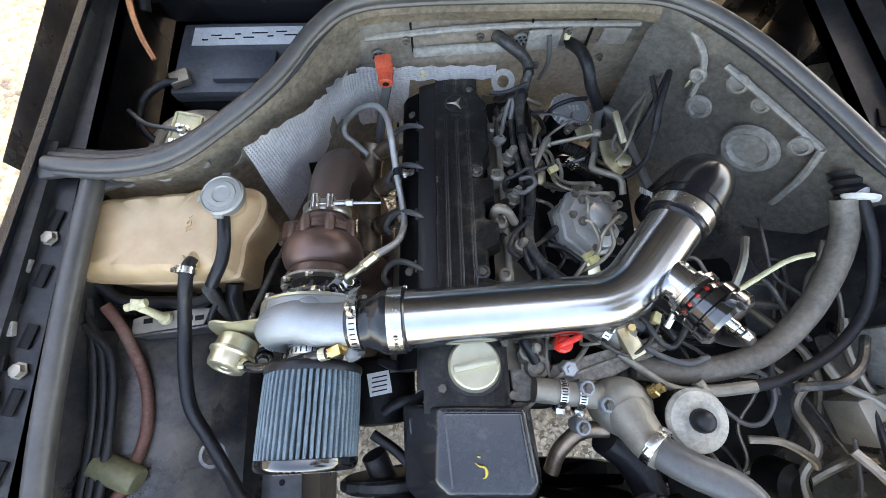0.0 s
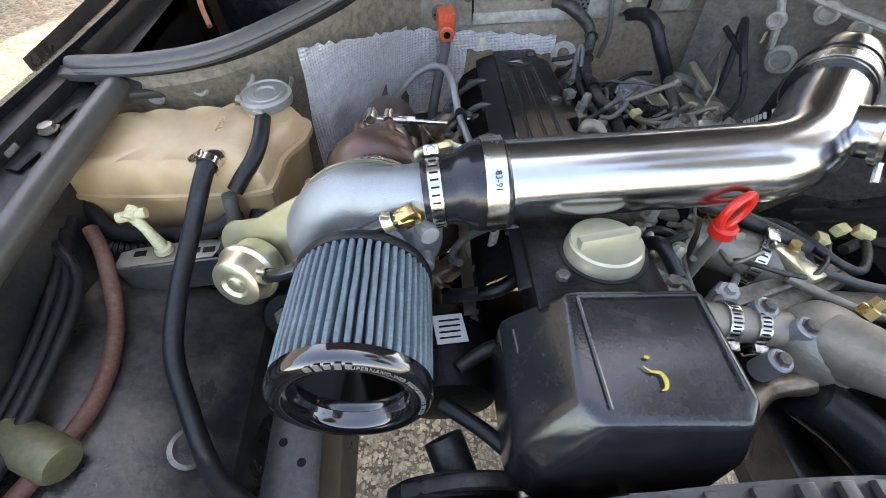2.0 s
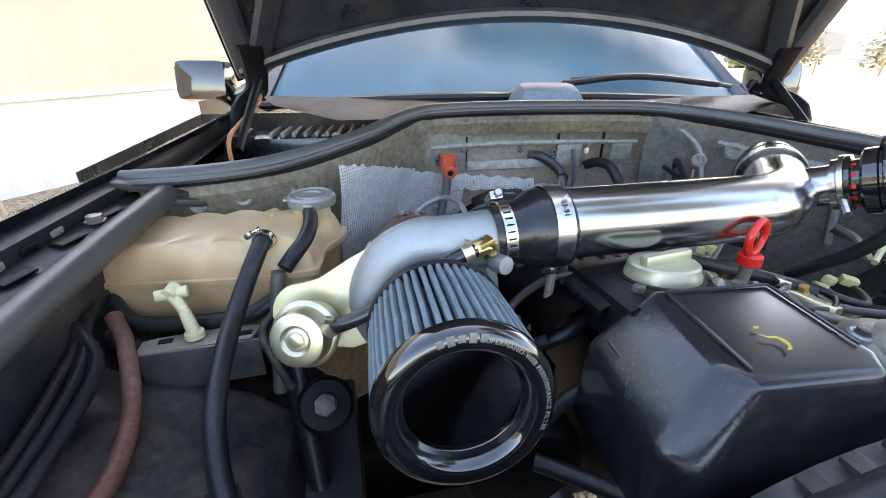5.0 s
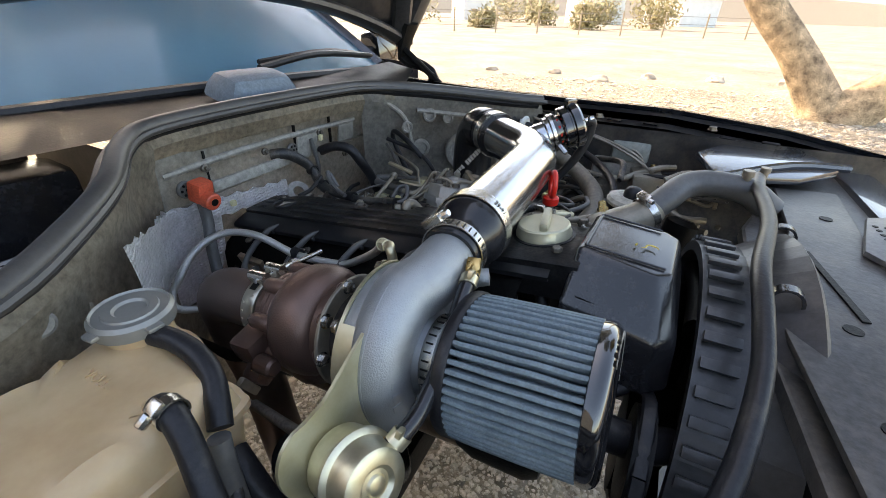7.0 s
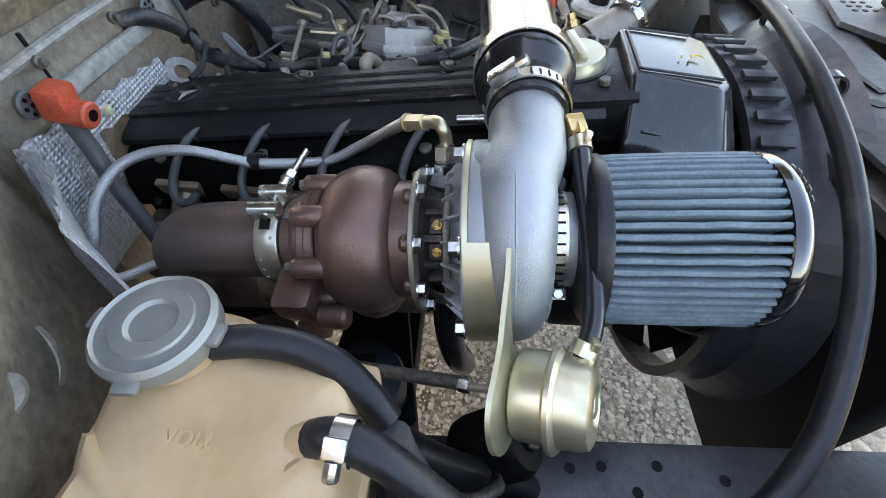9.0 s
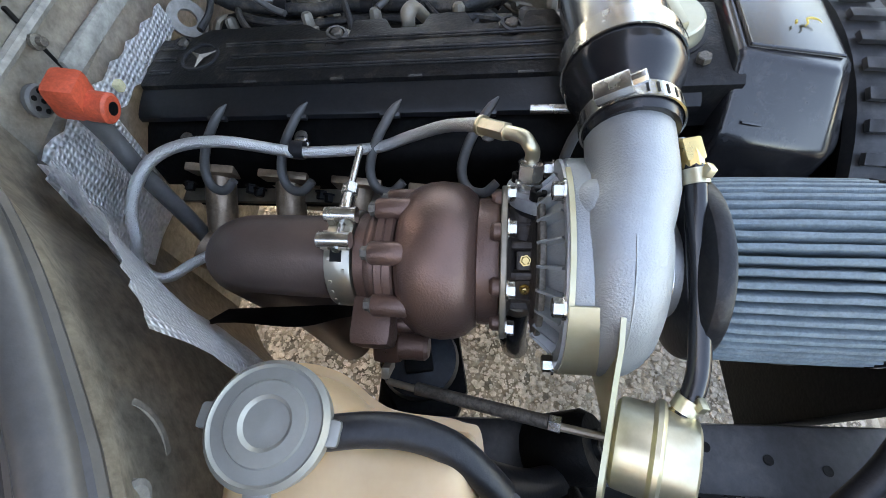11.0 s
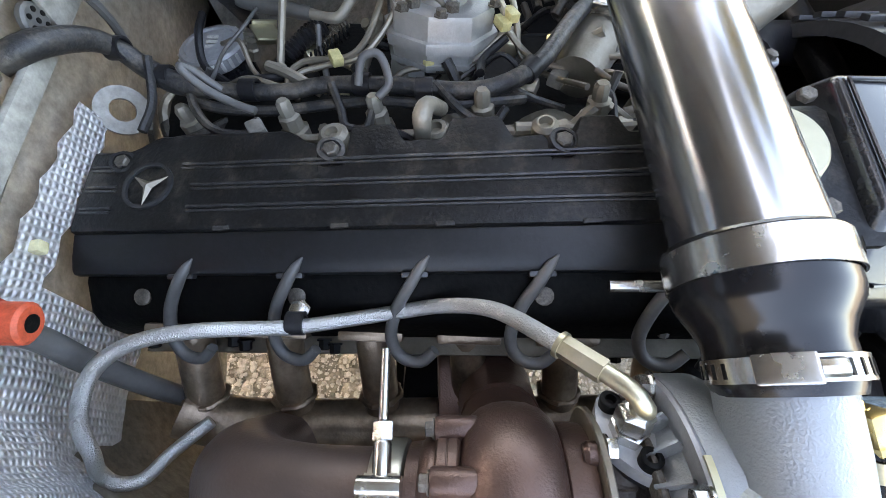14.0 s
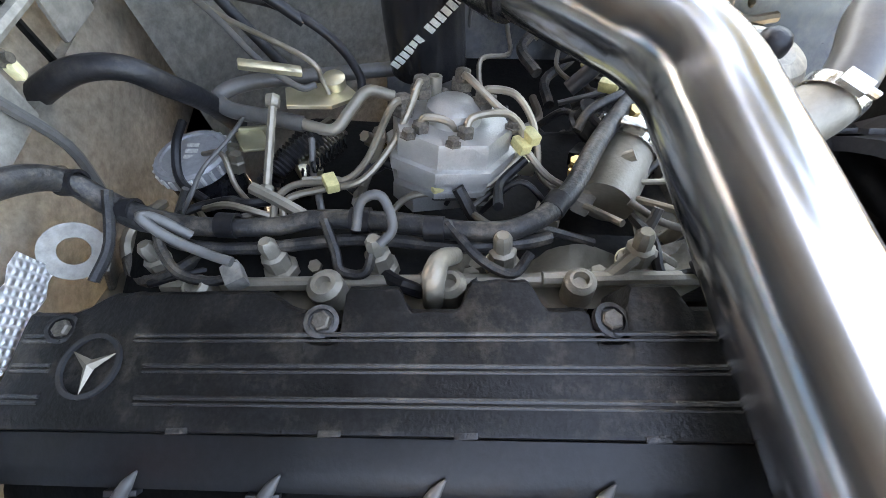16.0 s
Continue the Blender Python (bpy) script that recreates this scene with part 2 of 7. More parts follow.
def foil_material():
    """Soft aluminium sheet embossed with a fine grid of dimples, a little dirty."""
    m = mat("heat_shield_foil", (0.90, 0.90, 0.91), 0.40, 0.45, 0.12, 16, 0, 100, dust=0.15, dustcol=(0.30, 0.27, 0.23), dscale=14)
    nt = m.node_tree
    b = nt.nodes["Principled BSDF"]
    tc = nt.nodes.new("ShaderNodeTexCoord")
    L = nt.links.new
    mp = nt.nodes.new("ShaderNodeMapping")
    mp.inputs["Rotation"].default_value = (0, 0, radians(-46))
    L(tc.outputs["Object"], mp.inputs["Vector"])
    w1, w2 = nt.nodes.new("ShaderNodeTexWave"), nt.nodes.new("ShaderNodeTexWave")
    for w, d in ((w1, 'X'), (w2, 'Z')):
        w.bands_direction = d
        w.inputs["Scale"].default_value = 60
        w.inputs["Distortion"].default_value = 0.6
        w.inputs["Detail"].default_value = 1
        L(mp.outputs[0], w.inputs["Vector"])
    mu = nt.nodes.new("ShaderNodeMath")
    mu.operation = 'MULTIPLY'
    L(w1.outputs["Fac"], mu.inputs[0])
    L(w2.outputs["Fac"], mu.inputs[1])
    nz = nt.nodes.new("ShaderNodeTexNoise")
    nz.inputs["Scale"].default_value = 22
    nz.inputs["Detail"].default_value = 3
    L(tc.outputs["Object"], nz.inputs["Vector"])
    b2 = nt.nodes.new("ShaderNodeBump")
    b2.inputs["Strength"].default_value = 0.45
    b2.inputs["Distance"].default_value = 0.010
    L(nz.outputs[0], b2.inputs["Height"])
    bp = nt.nodes.new("ShaderNodeBump")
    bp.inputs["Strength"].default_value = 0.8
    bp.inputs["Distance"].default_value = 0.003
    L(mu.outputs[0], bp.inputs["Height"])
    L(b2.outputs[0], bp.inputs["Normal"])
    L(bp.outputs[0], b.inputs["Normal"])
    return m


def braid_material():
    m = mat("braided_steel", (0.62, 0.62, 0.60), 0.35, 0.9, 0.1, 40)
    nt = m.node_tree
    b = nt.nodes["Principled BSDF"]
    tc = nt.nodes.new("ShaderNodeTexCoord")
    v = nt.nodes.new("ShaderNodeTexVoronoi")
    v.inputs["Scale"].default_value = 760
    v.distance = "CHEBYCHEV"
    bp = nt.nodes.new("ShaderNodeBump")
    bp.inputs["Strength"].default_value = 0.8
    bp.inputs["Distance"].default_value = 0.001
    nt.links.new(tc.outputs["Object"], v.inputs["Vector"])
    nt.links.new(v.outputs["Distance"], bp.inputs["Height"])
    nt.links.new(bp.outputs[0], b.inputs["Normal"])
    return m


def ground_material():
    m = mat("desert_gravel", (0.27, 0.225, 0.17), 0.9, 0, 0.3, 0.6, 0, 60, tint=(0.33, 0.275, 0.205))
    nt = m.node_tree
    b = nt.nodes["Principled BSDF"]
    L = nt.links.new
    tc = nt.nodes.new("ShaderNodeTexCoord")
    v = nt.nodes.new("ShaderNodeTexVoronoi")
    v.inputs["Scale"].default_value = 38
    L(tc.outputs["Object"], v.inputs["Vector"])
    hs = nt.nodes.new("ShaderNodeMix")
    hs.data_type = 'RGBA'
    hs.blend_type = 'MULTIPLY'
    hs.inputs[0].default_value = 0.75
    sp = nt.nodes.new("ShaderNodeMapRange")
    sp.inputs[3].default_value, sp.inputs[4].default_value = 0.45, 1.35
    se = nt.nodes.new("ShaderNodeSeparateColor")
    L(v.outputs["Color"], se.inputs[0])
    L(se.outputs[0], sp.inputs[0])
    old = b.inputs["Base Color"].links[0].from_socket
    L(old, hs.inputs[6])
    L(sp.outputs[0], hs.inputs[7])
    L(hs.outputs[2], b.inputs["Base Color"])
    bp = nt.nodes.new("ShaderNodeBump")
    bp.inputs["Strength"].default_value = 1.0
    bp.inputs["Distance"].default_value = 0.012
    bp.invert = True
    L(v.outputs["Distance"], bp.inputs["Height"])
    L(bp.outputs[0], b.inputs["Normal"])
    return m


M["foil"] = foil_material()
M["braid"] = braid_material()
M["ground"] = ground_material()


# ---- building tools ----
def finish(bm, smooth=True, angle=35):
    bmesh.ops.recalc_face_normals(bm, faces=bm.faces)
    if smooth:
        for f in bm.faces:
            f.smooth = True
        lim = radians(angle)
        for e in bm.edges:
            if len(e.link_faces) == 2 and e.calc_face_angle(0) > lim:
                e.smooth = False
    return bm


def part(name, bm, material, parent=None, label="", smooth=True, angle=35):
    finish(bm, smooth, angle)
    me = bpy.data.meshes.new(name)
    bm.to_mesh(me)
    bm.free()
    me.materials.append(M[material] if isinstance(material, str) else material)
    ob = new(name, me)
    return attach(ob, parent, label)


def attach(ob, parent, label=""):
    """Make ob a part; a thing's Empty stands at its base, the meshes hold world places."""
    if parent is not None:
        ob.parent = parent
        if parent.type == 'EMPTY':
            ob.matrix_parent_inverse = Matrix.Translation(-parent.location)
    if label:
        ob["label"] = label
    return ob


def thing(name, label, category, base=(0, 0, 0), group="", kind=""):
    ob = tagged(new(name), label, category, group, kind)
    ob.location = base
    return ob


def spline(pts, n=8):
    """Catmull-Rom through the points."""
    P = [Vector(p) for p in pts]
    if len(P) < 3:
        return P
    P = [2 * P[0] - P[1]] + P + [2 * P[-1] - P[-2]]
    out = []
    for i in range(1, len(P) - 2):
        a, b, c, d = P[i - 1:i + 3]
        for k in range(n):
            t = k / n
            out.append(0.5 * (2 * b + (c - a) * t + (2 * a - 5 * b + 4 * c - d) * t * t + (3 * b - a - 3 * c + d) * t ** 3))
    out.append(P[-2])
    return out


def sweep(pts, r, seg=10, n=6, bm=None, curve=True, caps=True, flat=1.0, rib=0.0):
    """A round bar along the points; r is a radius or a list of them (one a given point)."""
    own = bm or bmesh.new()
    C = spline(pts, n) if curve else [Vector(p) for p in pts]
    m = len(C)
    if isinstance(r, (int, float)):
        R = [r] * m
    else:
        R = [float(np.interp(i / (m - 1) * (len(r) - 1), range(len(r)), r)) for i in range(m)]
    T = [(C[min(i + 1, m - 1)] - C[max(i - 1, 0)]).normalized() for i in range(m)]
    u = T[0].orthogonal().normalized()
    if abs(T[0].z) < 0.9:
        u = (Vector((0, 0, 1)) - T[0] * T[0].z).normalized()
    rings = []
    for i in range(m):
        u = (u - T[i] * u.dot(T[i])).normalized()
        v = T[i].cross(u)
        rr = R[i] + (rib if i % 2 else 0)
        rings.append([own.verts.new(C[i] + rr * (flat * math.cos(a) * u + math.sin(a) * v)) for a in [2 * math.pi * k / seg for k in range(seg)]])
    for a, b in zip(rings, rings[1:]):
        for k in range(seg):
            own.faces.new((a[k], a[(k + 1) % seg], b[(k + 1) % seg], b[k]))
    if caps:
        own.faces.new(rings[0][::-1])
        own.faces.new(rings[-1])
    return own


def lathe(profile, origin, axis=(0, 0, 1), seg=32, bm=None, closed=False):
    """A turned body: profile rows (radius, distance along the axis)."""
    own = bm or bmesh.new()
    z = Vector(axis).normalized()
    x = z.orthogonal().normalized()
    if abs(z.z) < 0.95:
        x = (Vector((0, 0, 1)) - z * z.z).normalized()
    y = z.cross(x)
    o = Vector(origin)
    rings = []
    for r, h in profile:
        if r < 1e-6:
            rings.append([own.verts.new(o + z * h)])
        else:
            rings.append([own.verts.new(o + z * h + r * (math.cos(2 * math.pi * k / seg) * x + math.sin(2 * math.pi * k / seg) * y)) for k in range(seg)])
    for a, b in zip(rings, rings[1:]):
        for k in range(seg):
            j = (k + 1) % seg
            if len(a) == 1 and len(b) > 1:
                own.faces.new((a[0], b[j], b[k]))
            elif len(b) == 1 and len(a) > 1:
                own.faces.new((a[k], a[j], b[0]))
            elif len(a) > 1:
                own.faces.new((a[k], a[j], b[j], b[k]))
    hollow = profile[0] == profile[-1]
    if len(rings[0]) > 1 and not hollow:
        own.faces.new(rings[0][::-1])
    if len(rings[-1]) > 1 and not hollow:
        own.faces.new(rings[-1])
    if hollow:
        bmesh.ops.remove_doubles(own, verts=own.verts, dist=1e-6)
    return own


def block(size, m=None, bevel=0.0, bm=None, taper=1.0):
    """A bevelled box of that size, its middle at the pose m; taper narrows the top."""
    own = bm or bmesh.new()
    made = bmesh.ops.create_cube(own, size=1.0)["verts"]
    for v in made:
        k = taper if v.co.z > 0 else 1.0
        v.co = Vector((v.co.x * size[0] * k, v.co.y * size[1] * k, v.co.z * size[2]))
    if bevel:
        es = list({e for v in made for e in v.link_edges})
        made = bmesh.ops.bevel(own, geom=es, offset=bevel, segments=2, profile=0.6, affect='EDGES')["verts"]
    if m is not None:
        bmesh.ops.transform(own, matrix=m, verts=list(set(made)))
    return own


def prism(outline, z0, z1, bevel=0.0, m=None, bm=None):
    """A plate with the given plan outline, from z0 to z1."""
    own = bm or bmesh.new()
    lo = [own.verts.new((x, y, z0)) for x, y in outline]
    hi = [own.verts.new((x, y, z1)) for x, y in outline]
    n = len(outline)
    own.faces.new(lo[::-1])
    top = own.faces.new(hi)
    for k in range(n):
        own.faces.new((lo[k], lo[(k + 1) % n], hi[(k + 1) % n], hi[k]))
    made = lo + hi
    if bevel:
        made = bmesh.ops.bevel(own, geom=list(top.edges), offset=bevel, segments=2, profile=0.6, affect='EDGES')["verts"] + lo
    if m is not None:
        bmesh.ops.transform(own, matrix=m, verts=list(set(own.verts)))
    return own


def loft(rows, thick=0.0, bm=None):
    """A sheet through rows of points; with a thickness it becomes a shell."""
    own = bm or bmesh.new()
    g = [[own.verts.new(p) for p in row] for row in rows]
    fs = []
    for a, b in zip(g, g[1:]):
        for k in range(len(a) - 1):
            fs.append(own.faces.new((a[k], a[k + 1], b[k + 1], b[k])))
    if thick:
        bmesh.ops.solidify(own, geom=fs, thickness=thick)
    return own


def ring(center, axis, r, width, thick=0.0015, seg=40, bm=None):
    """A flat band round an axis, as hose clamps have it."""
    return lathe([(r, -width / 2), (r + thick, -width / 2), (r + thick, width / 2), (r, width / 2), (r, -width / 2)], center, axis, seg, bm)


def bolt(center, axis, r=0.006, h=0.006, bm=None):
    return lathe([(r * 1.35, 0), (r * 1.35, h * 0.2), (r, h * 0.2), (r, h), (r * 0.8, h * 1.1)], center, axis, 6, bm)


def slot_mesh():
    """One small dark slot, shared by all clamp bands."""
    me = bpy.data.meshes.get("slot_piece")
    if me is None:
        bm = block((0.0016, 1.0, 0.0006))
        me = bpy.data.meshes.new("slot_piece")
        bm.to_mesh(me)
        bm.free()
        me.materials.append(M["dark"])
    return me


def clamp(parent, center, axis, r, width=0.011, screw=(0, 0, 1), material="steel", slots=True):
    """A worm-drive clamp: band with slots, screw housing, screw head."""
    c, a, s = Vector(center), Vector(axis).normalized(), Vector(screw).normalized()
    s = (s - a * s.dot(a)).normalized()
    t = a.cross(s)
    band = part("clamp_band", ring(c, a, r, width), material, parent, "slotted stainless clamp band")
    o = c + s * (r + min(0.006, r * .3))
    rot = Matrix((t, a, s)).transposed().to_4x4()
    bm = block((min(0.024, r * 1.0), width * 1.15, min(0.009, r * .5)), Matrix.Translation(o) @ rot, 0.0015)
    part("screw_housing", bm, material, band)
    bm = lathe([(0.0042, 0), (0.0042, 0.008), (0.0035, 0.009)], o + t * min(0.012, r * .5), t, 8)
    part("screw", bm, material, band)
    if slots:
        for k in range(26):
            an = 0.55 + k * 0.2
            p = c + (r + 0.0016) * (math.cos(an) * s + math.sin(an) * t)
            n = (p - c).normalized()
            q = Matrix((n.cross(a), a, n)).transposed().to_4x4()
            so = new("slot", slot_mesh())
            so.parent = band
            so.matrix_basis = Matrix.Translation(p) @ q @ Matrix.Diagonal((1, width * 0.62, 1, 1))
    return band


def text_mesh(name, body, size, m, material, parent, extrude=0.0006, label="", spacing=1.0, warp=None):
    """Raised lettering with the built-in font; warp may bend it over a curved body."""
    cu = bpy.data.curves.new(name, 'FONT')
    cu.body, cu.size, cu.extrude = body, size, extrude
    cu.align_x, cu.align_y = 'CENTER', 'CENTER'
    cu.space_character = spacing
    cu.resolution_u = 2
    tmp = bpy.data.objects.new(name + "_tmp", cu)
    me = bpy.data.meshes.new_from_object(tmp)
    bpy.data.objects.remove(tmp)
    bpy.data.curves.remove(cu)
    for v in me.vertices:
        v.co = warp(v.co) if warp else m @ v.co
    me.materials.append(M[material])
    ob = new(name, me)
    return attach(ob, parent, label)


def eng(y):
    """Height of the engine's top plane, which falls towards the rear."""
    return 0.852 - 0.133 * (y - 0.025)


# ---- ground and surroundings ----
bm = bmesh.new()
bmesh.ops.create_grid(bm, x_segments=40, y_segments=40, size=200)
tagged(part("ground", bm, "ground"), "pale desert dirt and gravel ground", "ground", kind="structure")


def pebbles(name, count, box, rmin, rmax, label):
    rng = random.Random(5)
    V, F = [], []
    for _ in range(count):
        x, y = rng.uniform(box[0], box[1]), rng.uniform(box[2], box[3])
        r = rmin + (rmax - rmin) * rng.random() ** 3
        a = rng.uniform(0, 6.28)
        n = len(V)
        sx, sy, sz = r * rng.uniform(.7, 1.3), r * rng.uniform(.7, 1.3), r * rng.uniform(.35, .7)
        for k in range(5):
            t = a + k * 1.2566
            V.append((x + sx * math.cos(t), y + sy * math.sin(t), 0.0))
        for k in range(5):
            t = a + 0.4 + k * 1.2566
            V.append((x + .75 * sx * math.cos(t), y + .75 * sy * math.sin(t), sz * rng.uniform(.7, 1.0)))
        for k in range(5):
            j = (k + 1) % 5
            F.append((n + k, n + j, n + 5 + j, n + 5 + k))
        F.append(tuple(n + 5 + k for k in range(5)))
    me = bpy.data.meshes.new(name)
    me.from_pydata(V, [], F)
    me.materials.append(M["stone"])
    return tagged(new(name, me), label, "gravel", kind="stuff")


pebbles("gravel_under_car", 42000, (-.85, .85, -.8, .8), 0.002, 0.009, "loose pale gravel under the car")
pebbles("gravel_beside_car", 9000, (1.4, 8.5, -5.0, 3.0), 0.012, 0.05, "loose gravel strip beside the car")


def boulder(x, y, r, seed):
    rng = random.Random(seed)
    b = bmesh.new()
    bmesh.ops.create_icosphere(b, subdivisions=3, radius=r)
    off = Vector((rng.uniform(0, 50), rng.uniform(0, 50), 0))
    for v in b.verts:
        k = 1 + 0.35 * noise.noise(v.co / r * 1.3 + off) + 0.12 * noise.noise(v.co / r * 4 + off)
        v.co = Vector((v.co.x * k * 1.25, v.co.y * k, max(v.co.z * k * 0.65, -0.1 * r) + 0.08 * r))
        v.co += Vector((x, y, 0))
    return tagged(part("boulder", b, "stone"), "pale weathered boulder lying on the gravel", "rock", group="stones edging the yard")


for i, (x, y, r) in enumerate([(3.5, -1.0, .17), (3.75, -1.45, .2), (4.1, -1.9, .19), (4.3, -2.5, .22), (4.9, -3.0, .2),
                               (8.5, 1.0, .15), (9.2, 2.0, .13), (9.6, 0.2, .14), (9.9, -1.0, .16), (8.9, 3.3, .13), (10.2, -2.2, .15)]):
    boulder(x, y, r, i)


def wall_line(a, b, z0, z1, thick, name, material, parent, ridges=0.0, pitch=0.25):
    a, b = Vector((*a, 0)), Vector((*b, 0))
    d = (b - a)
    n = int(d.length / pitch)
    nrm = Vector((d.y, -d.x, 0)).normalized()
    rows = [[], []]
    for k in range(n * 4 + 1):
        off = ridges if k % 4 in (1, 2) else 0.0
        p = a + d * (k / (n * 4)) + nrm * off
        rows[0].append((p.x, p.y, z0))
        rows[1].append((p.x, p.y, z1))
    return part(name, loft(rows, thick), material, parent, smooth=False)


home = thing("mobile_home", "cream-sided mobile home with white ribbed skirting", "house", (-2.5, 4, 0))
wall_line((-7.0, -2.9), (-0.2, 7.55), 0.72, 3.2, 0.08, "wall", "siding", home, 0.008, 0.6)
wall_line((-7.0, -2.83), (-0.24, 7.56), 0.0, 0.70, 0.03, "skirting", "skirting", home, 0.012, 0.22)
part("trim", sweep([(-7.0, -2.86, 0.71), (-0.2, 7.52, 0.71)], 0.03, 6, 1, curve=False), "skirting", home)
part("roof", loft([[(-7.2, -3.0, 3.2), (-0.3, 7.7, 3.2)], [(-9.5, -1.3, 3.6), (-2.6, 9.4, 3.6)]], 0.1), "skirting", home)

ladder = thing("metal_ladder", "rusty pale metal ladder frame leaning on the skirting", "ladder", (-3.0, 2.9, 0))
for k, (x, y) in enumerate([(-3.05, 2.55), (-2.66, 3.0)]):
    part("rail", sweep([(x, y, 0.0), (x - .22, y + .2, 1.15)], 0.02, 8, 1, curve=False), "wood" if k else "white", ladder)
for h in (0.25, 0.6, 0.95):
    part("rung", sweep([(-3.05 - .19 * h, 2.55 + .17 * h, h), (-2.66 - .19 * h, 3.0 + .17 * h, h)], 0.012, 6, 1, curve=False), "white", ladder)


def leaf_crown(name, parent, centers, count, size, seed, material="leaf"):
    """Many small folded leaves gathered in clumps."""
    rng = random.Random(seed)
    V, F = [], []
    for _ in range(count):
        cx, cy, cz, r = centers[rng.randrange(len(centers))]
        d = Vector((rng.gauss(0, 1), rng.gauss(0, 1), rng.gauss(0, 0.8)))
        d = d.normalized() * r * rng.random() ** 0.45
        p = Vector((cx, cy, cz)) + d
        a = Vector((rng.uniform(-1, 1), rng.uniform(-1, 1), rng.uniform(-1, 1))).normalized()
        b = a.orthogonal().normalized()
        s = size * rng.uniform(.6, 1.4)
        n = len(V)
        V += [p - a * s, p + b * s * .45, p + a * s, p - b * s * .45]
        F.append((n, n + 1, n + 2, n + 3))
    me = bpy.data.meshes.new(name)
    me.from_pydata([tuple(v) for v in V], [], F)
    me.materials.append(M[material])
    return attach(new(name, me), parent)


tree = thing("shade_tree", "pale-barked leaning tree with a forked trunk on the gravel", "tree", (6.6, -2.1, 0))
part("trunk", sweep([(6.8, -2.0, -.05), (6.8, -1.92, .2), (6.85, -1.5, .75), (6.9, -0.95, 1.35), (7.1, -.5, 2.1), (7.3, -0.3, 3.0)], [.33, .25, .2, .19, .16, .1], 14, 5), "bark", tree)
part("limb", sweep([(6.75, -2.2, -.05), (6.72, -2.4, .25), (6.65, -2.9, .72), (6.3, -3.6, 1.6), (5.6, -4.3, 2.6)], [.33, .27, .22, .17, .1], 14, 5), "bark", tree)
for q in ([(7.3, -0.3, 3.0), (6.2, -.2, 3.7), (4.6, .4, 4.2), (3.2, .8, 4.4)], [(7.3, -.3, 3.0), (7.5, .6, 3.9), (7.6, 2.2, 4.4)], [(5.4, -4.3, 2.6), (4.4, -3.6, 3.6), (3.0, -2.6, 4.2)]):
    part("branch", sweep(q, [.09, .07, .05, .03][:len(q)], 8, 4), "bark", tree)
crown_spots = [(3.4, 1.0, 4.5, 1.0), (4.6, .3, 4.6, 1.1), (3.0, 2.2, 4.3, 1.0), (2.4, 1.4, 4.1, .8), (6.5, -.3, 4.6, 1.3), (7.6, 2.0, 4.8, 1.3),
               (3.2, -2.6, 4.5, 1.0), (2.2, -.6, 4.4, .9), (4.4, -3.6, 4.4, 1.1), (3.8, 3.2, 4.6, 1.2), (5.6, 1.8, 4.9, 1.2)]
# added unseen branch and clumps, set towards the sun to shade the cowl
part("branch", sweep([(7.5, .6, 3.9), (5.0, 3.4, 4.7), (2.4, 4.4, 4.9), (.6, 4.5, 4.8)], [.07, .06, .05, .03], 8, 4), "bark", tree)
crown_spots += [(1.5, 4.3, 4.7, 1.0), (.5, 4.2, 4.6, .9), (2.6, 4.4, 4.7, 1.0), (1.2, 3.2, 4.5, .9), (2.2, 3.2, 4.6, .9), (.3, 5.2, 4.9, 1.0), (1.6, 5.4, 5.0, 1.1), (3.0, 5.4, 5.0, 1.1), (-.3, 4.4, 4.7, .8)]
leaf_crown("crown", tree, crown_spots, 42000, 0.075, 4)


def bush(x, y, r, h, seed):
    t = thing("desert_bush", "dry yellow-green desert bush, sunlit tone put into its leaves", "bush", (x, y, 0), group="far desert bushes")
    b = bmesh.new()
    rng = random.Random(seed)
    for k in range(5):
        a = k * 1.26
        sweep([(x, y, 0), (x + .3 * r * math.cos(a), y + .3 * r * math.sin(a), h * .4), (x + .7 * r * math.cos(a), y + .7 * r * math.sin(a), h * .75)], 0.04, 5, 2, b)
    part("stem", b, "bark", t)
    cs = [(x + rng.uniform(-.6, .6) * r, y + rng.uniform(-.6, .6) * r, h * rng.uniform(.12, .62), r * rng.uniform(.4, .8)) for _ in range(12)]
    leaf_crown("crown", t, cs, 1500, 0.16, seed, "sunlit_leaf")


for i, (x, y, r, h) in enumerate([(34, 30, 2.0, 3.0), (30, 20, 1.5, 2.0), (42, 24, 2.4, 3.6), (45, 12, 2.0, 3.0), (38, 6, 1.5, 2.2), (48, 2, 2.5, 3.5),
                                  (28, 34, 1.8, 2.6), (22, 38, 2.4, 4.0), (14, 40, 2.5, 4.2), (50, 34, 3, 4.4), (55, 18, 3, 4), (33, 13, 1.2, 1.6), (9, 36, 2.2, 3.8), (60, 8, 3, 4.2), (26, 27, 1.0, 1.4)]):
    bush(x, y, r, h, 20 + i)

for i, (x, y, w, d, h) in enumerate([(52, 38, 7, 4, 2.8), (62, 26, 9, 4, 3.0), (64, 10, 8, 4, 2.8), (44, 46, 8, 4, 3.0), (70, 0, 8, 5, 3)]):
    hs = thing("distant_house", "low pale house beyond the yard fence", "house", (x, y, 0), group="far houses")
    part("wall", block((w, d, h), pose(x, y, h / 2, 0, 0, 35)), "skirting", hs)
    part("roof", block((w * 1.06, d * 1.15, .5), pose(x, y, h + .2, 0, 0, 35), 0, None, 0.75), "siding", hs)
    part("window", block((w * .3, .1, .9), pose(x - d * .42, y - d * .42, h * .55, 0, 0, -55)), "glass", hs)

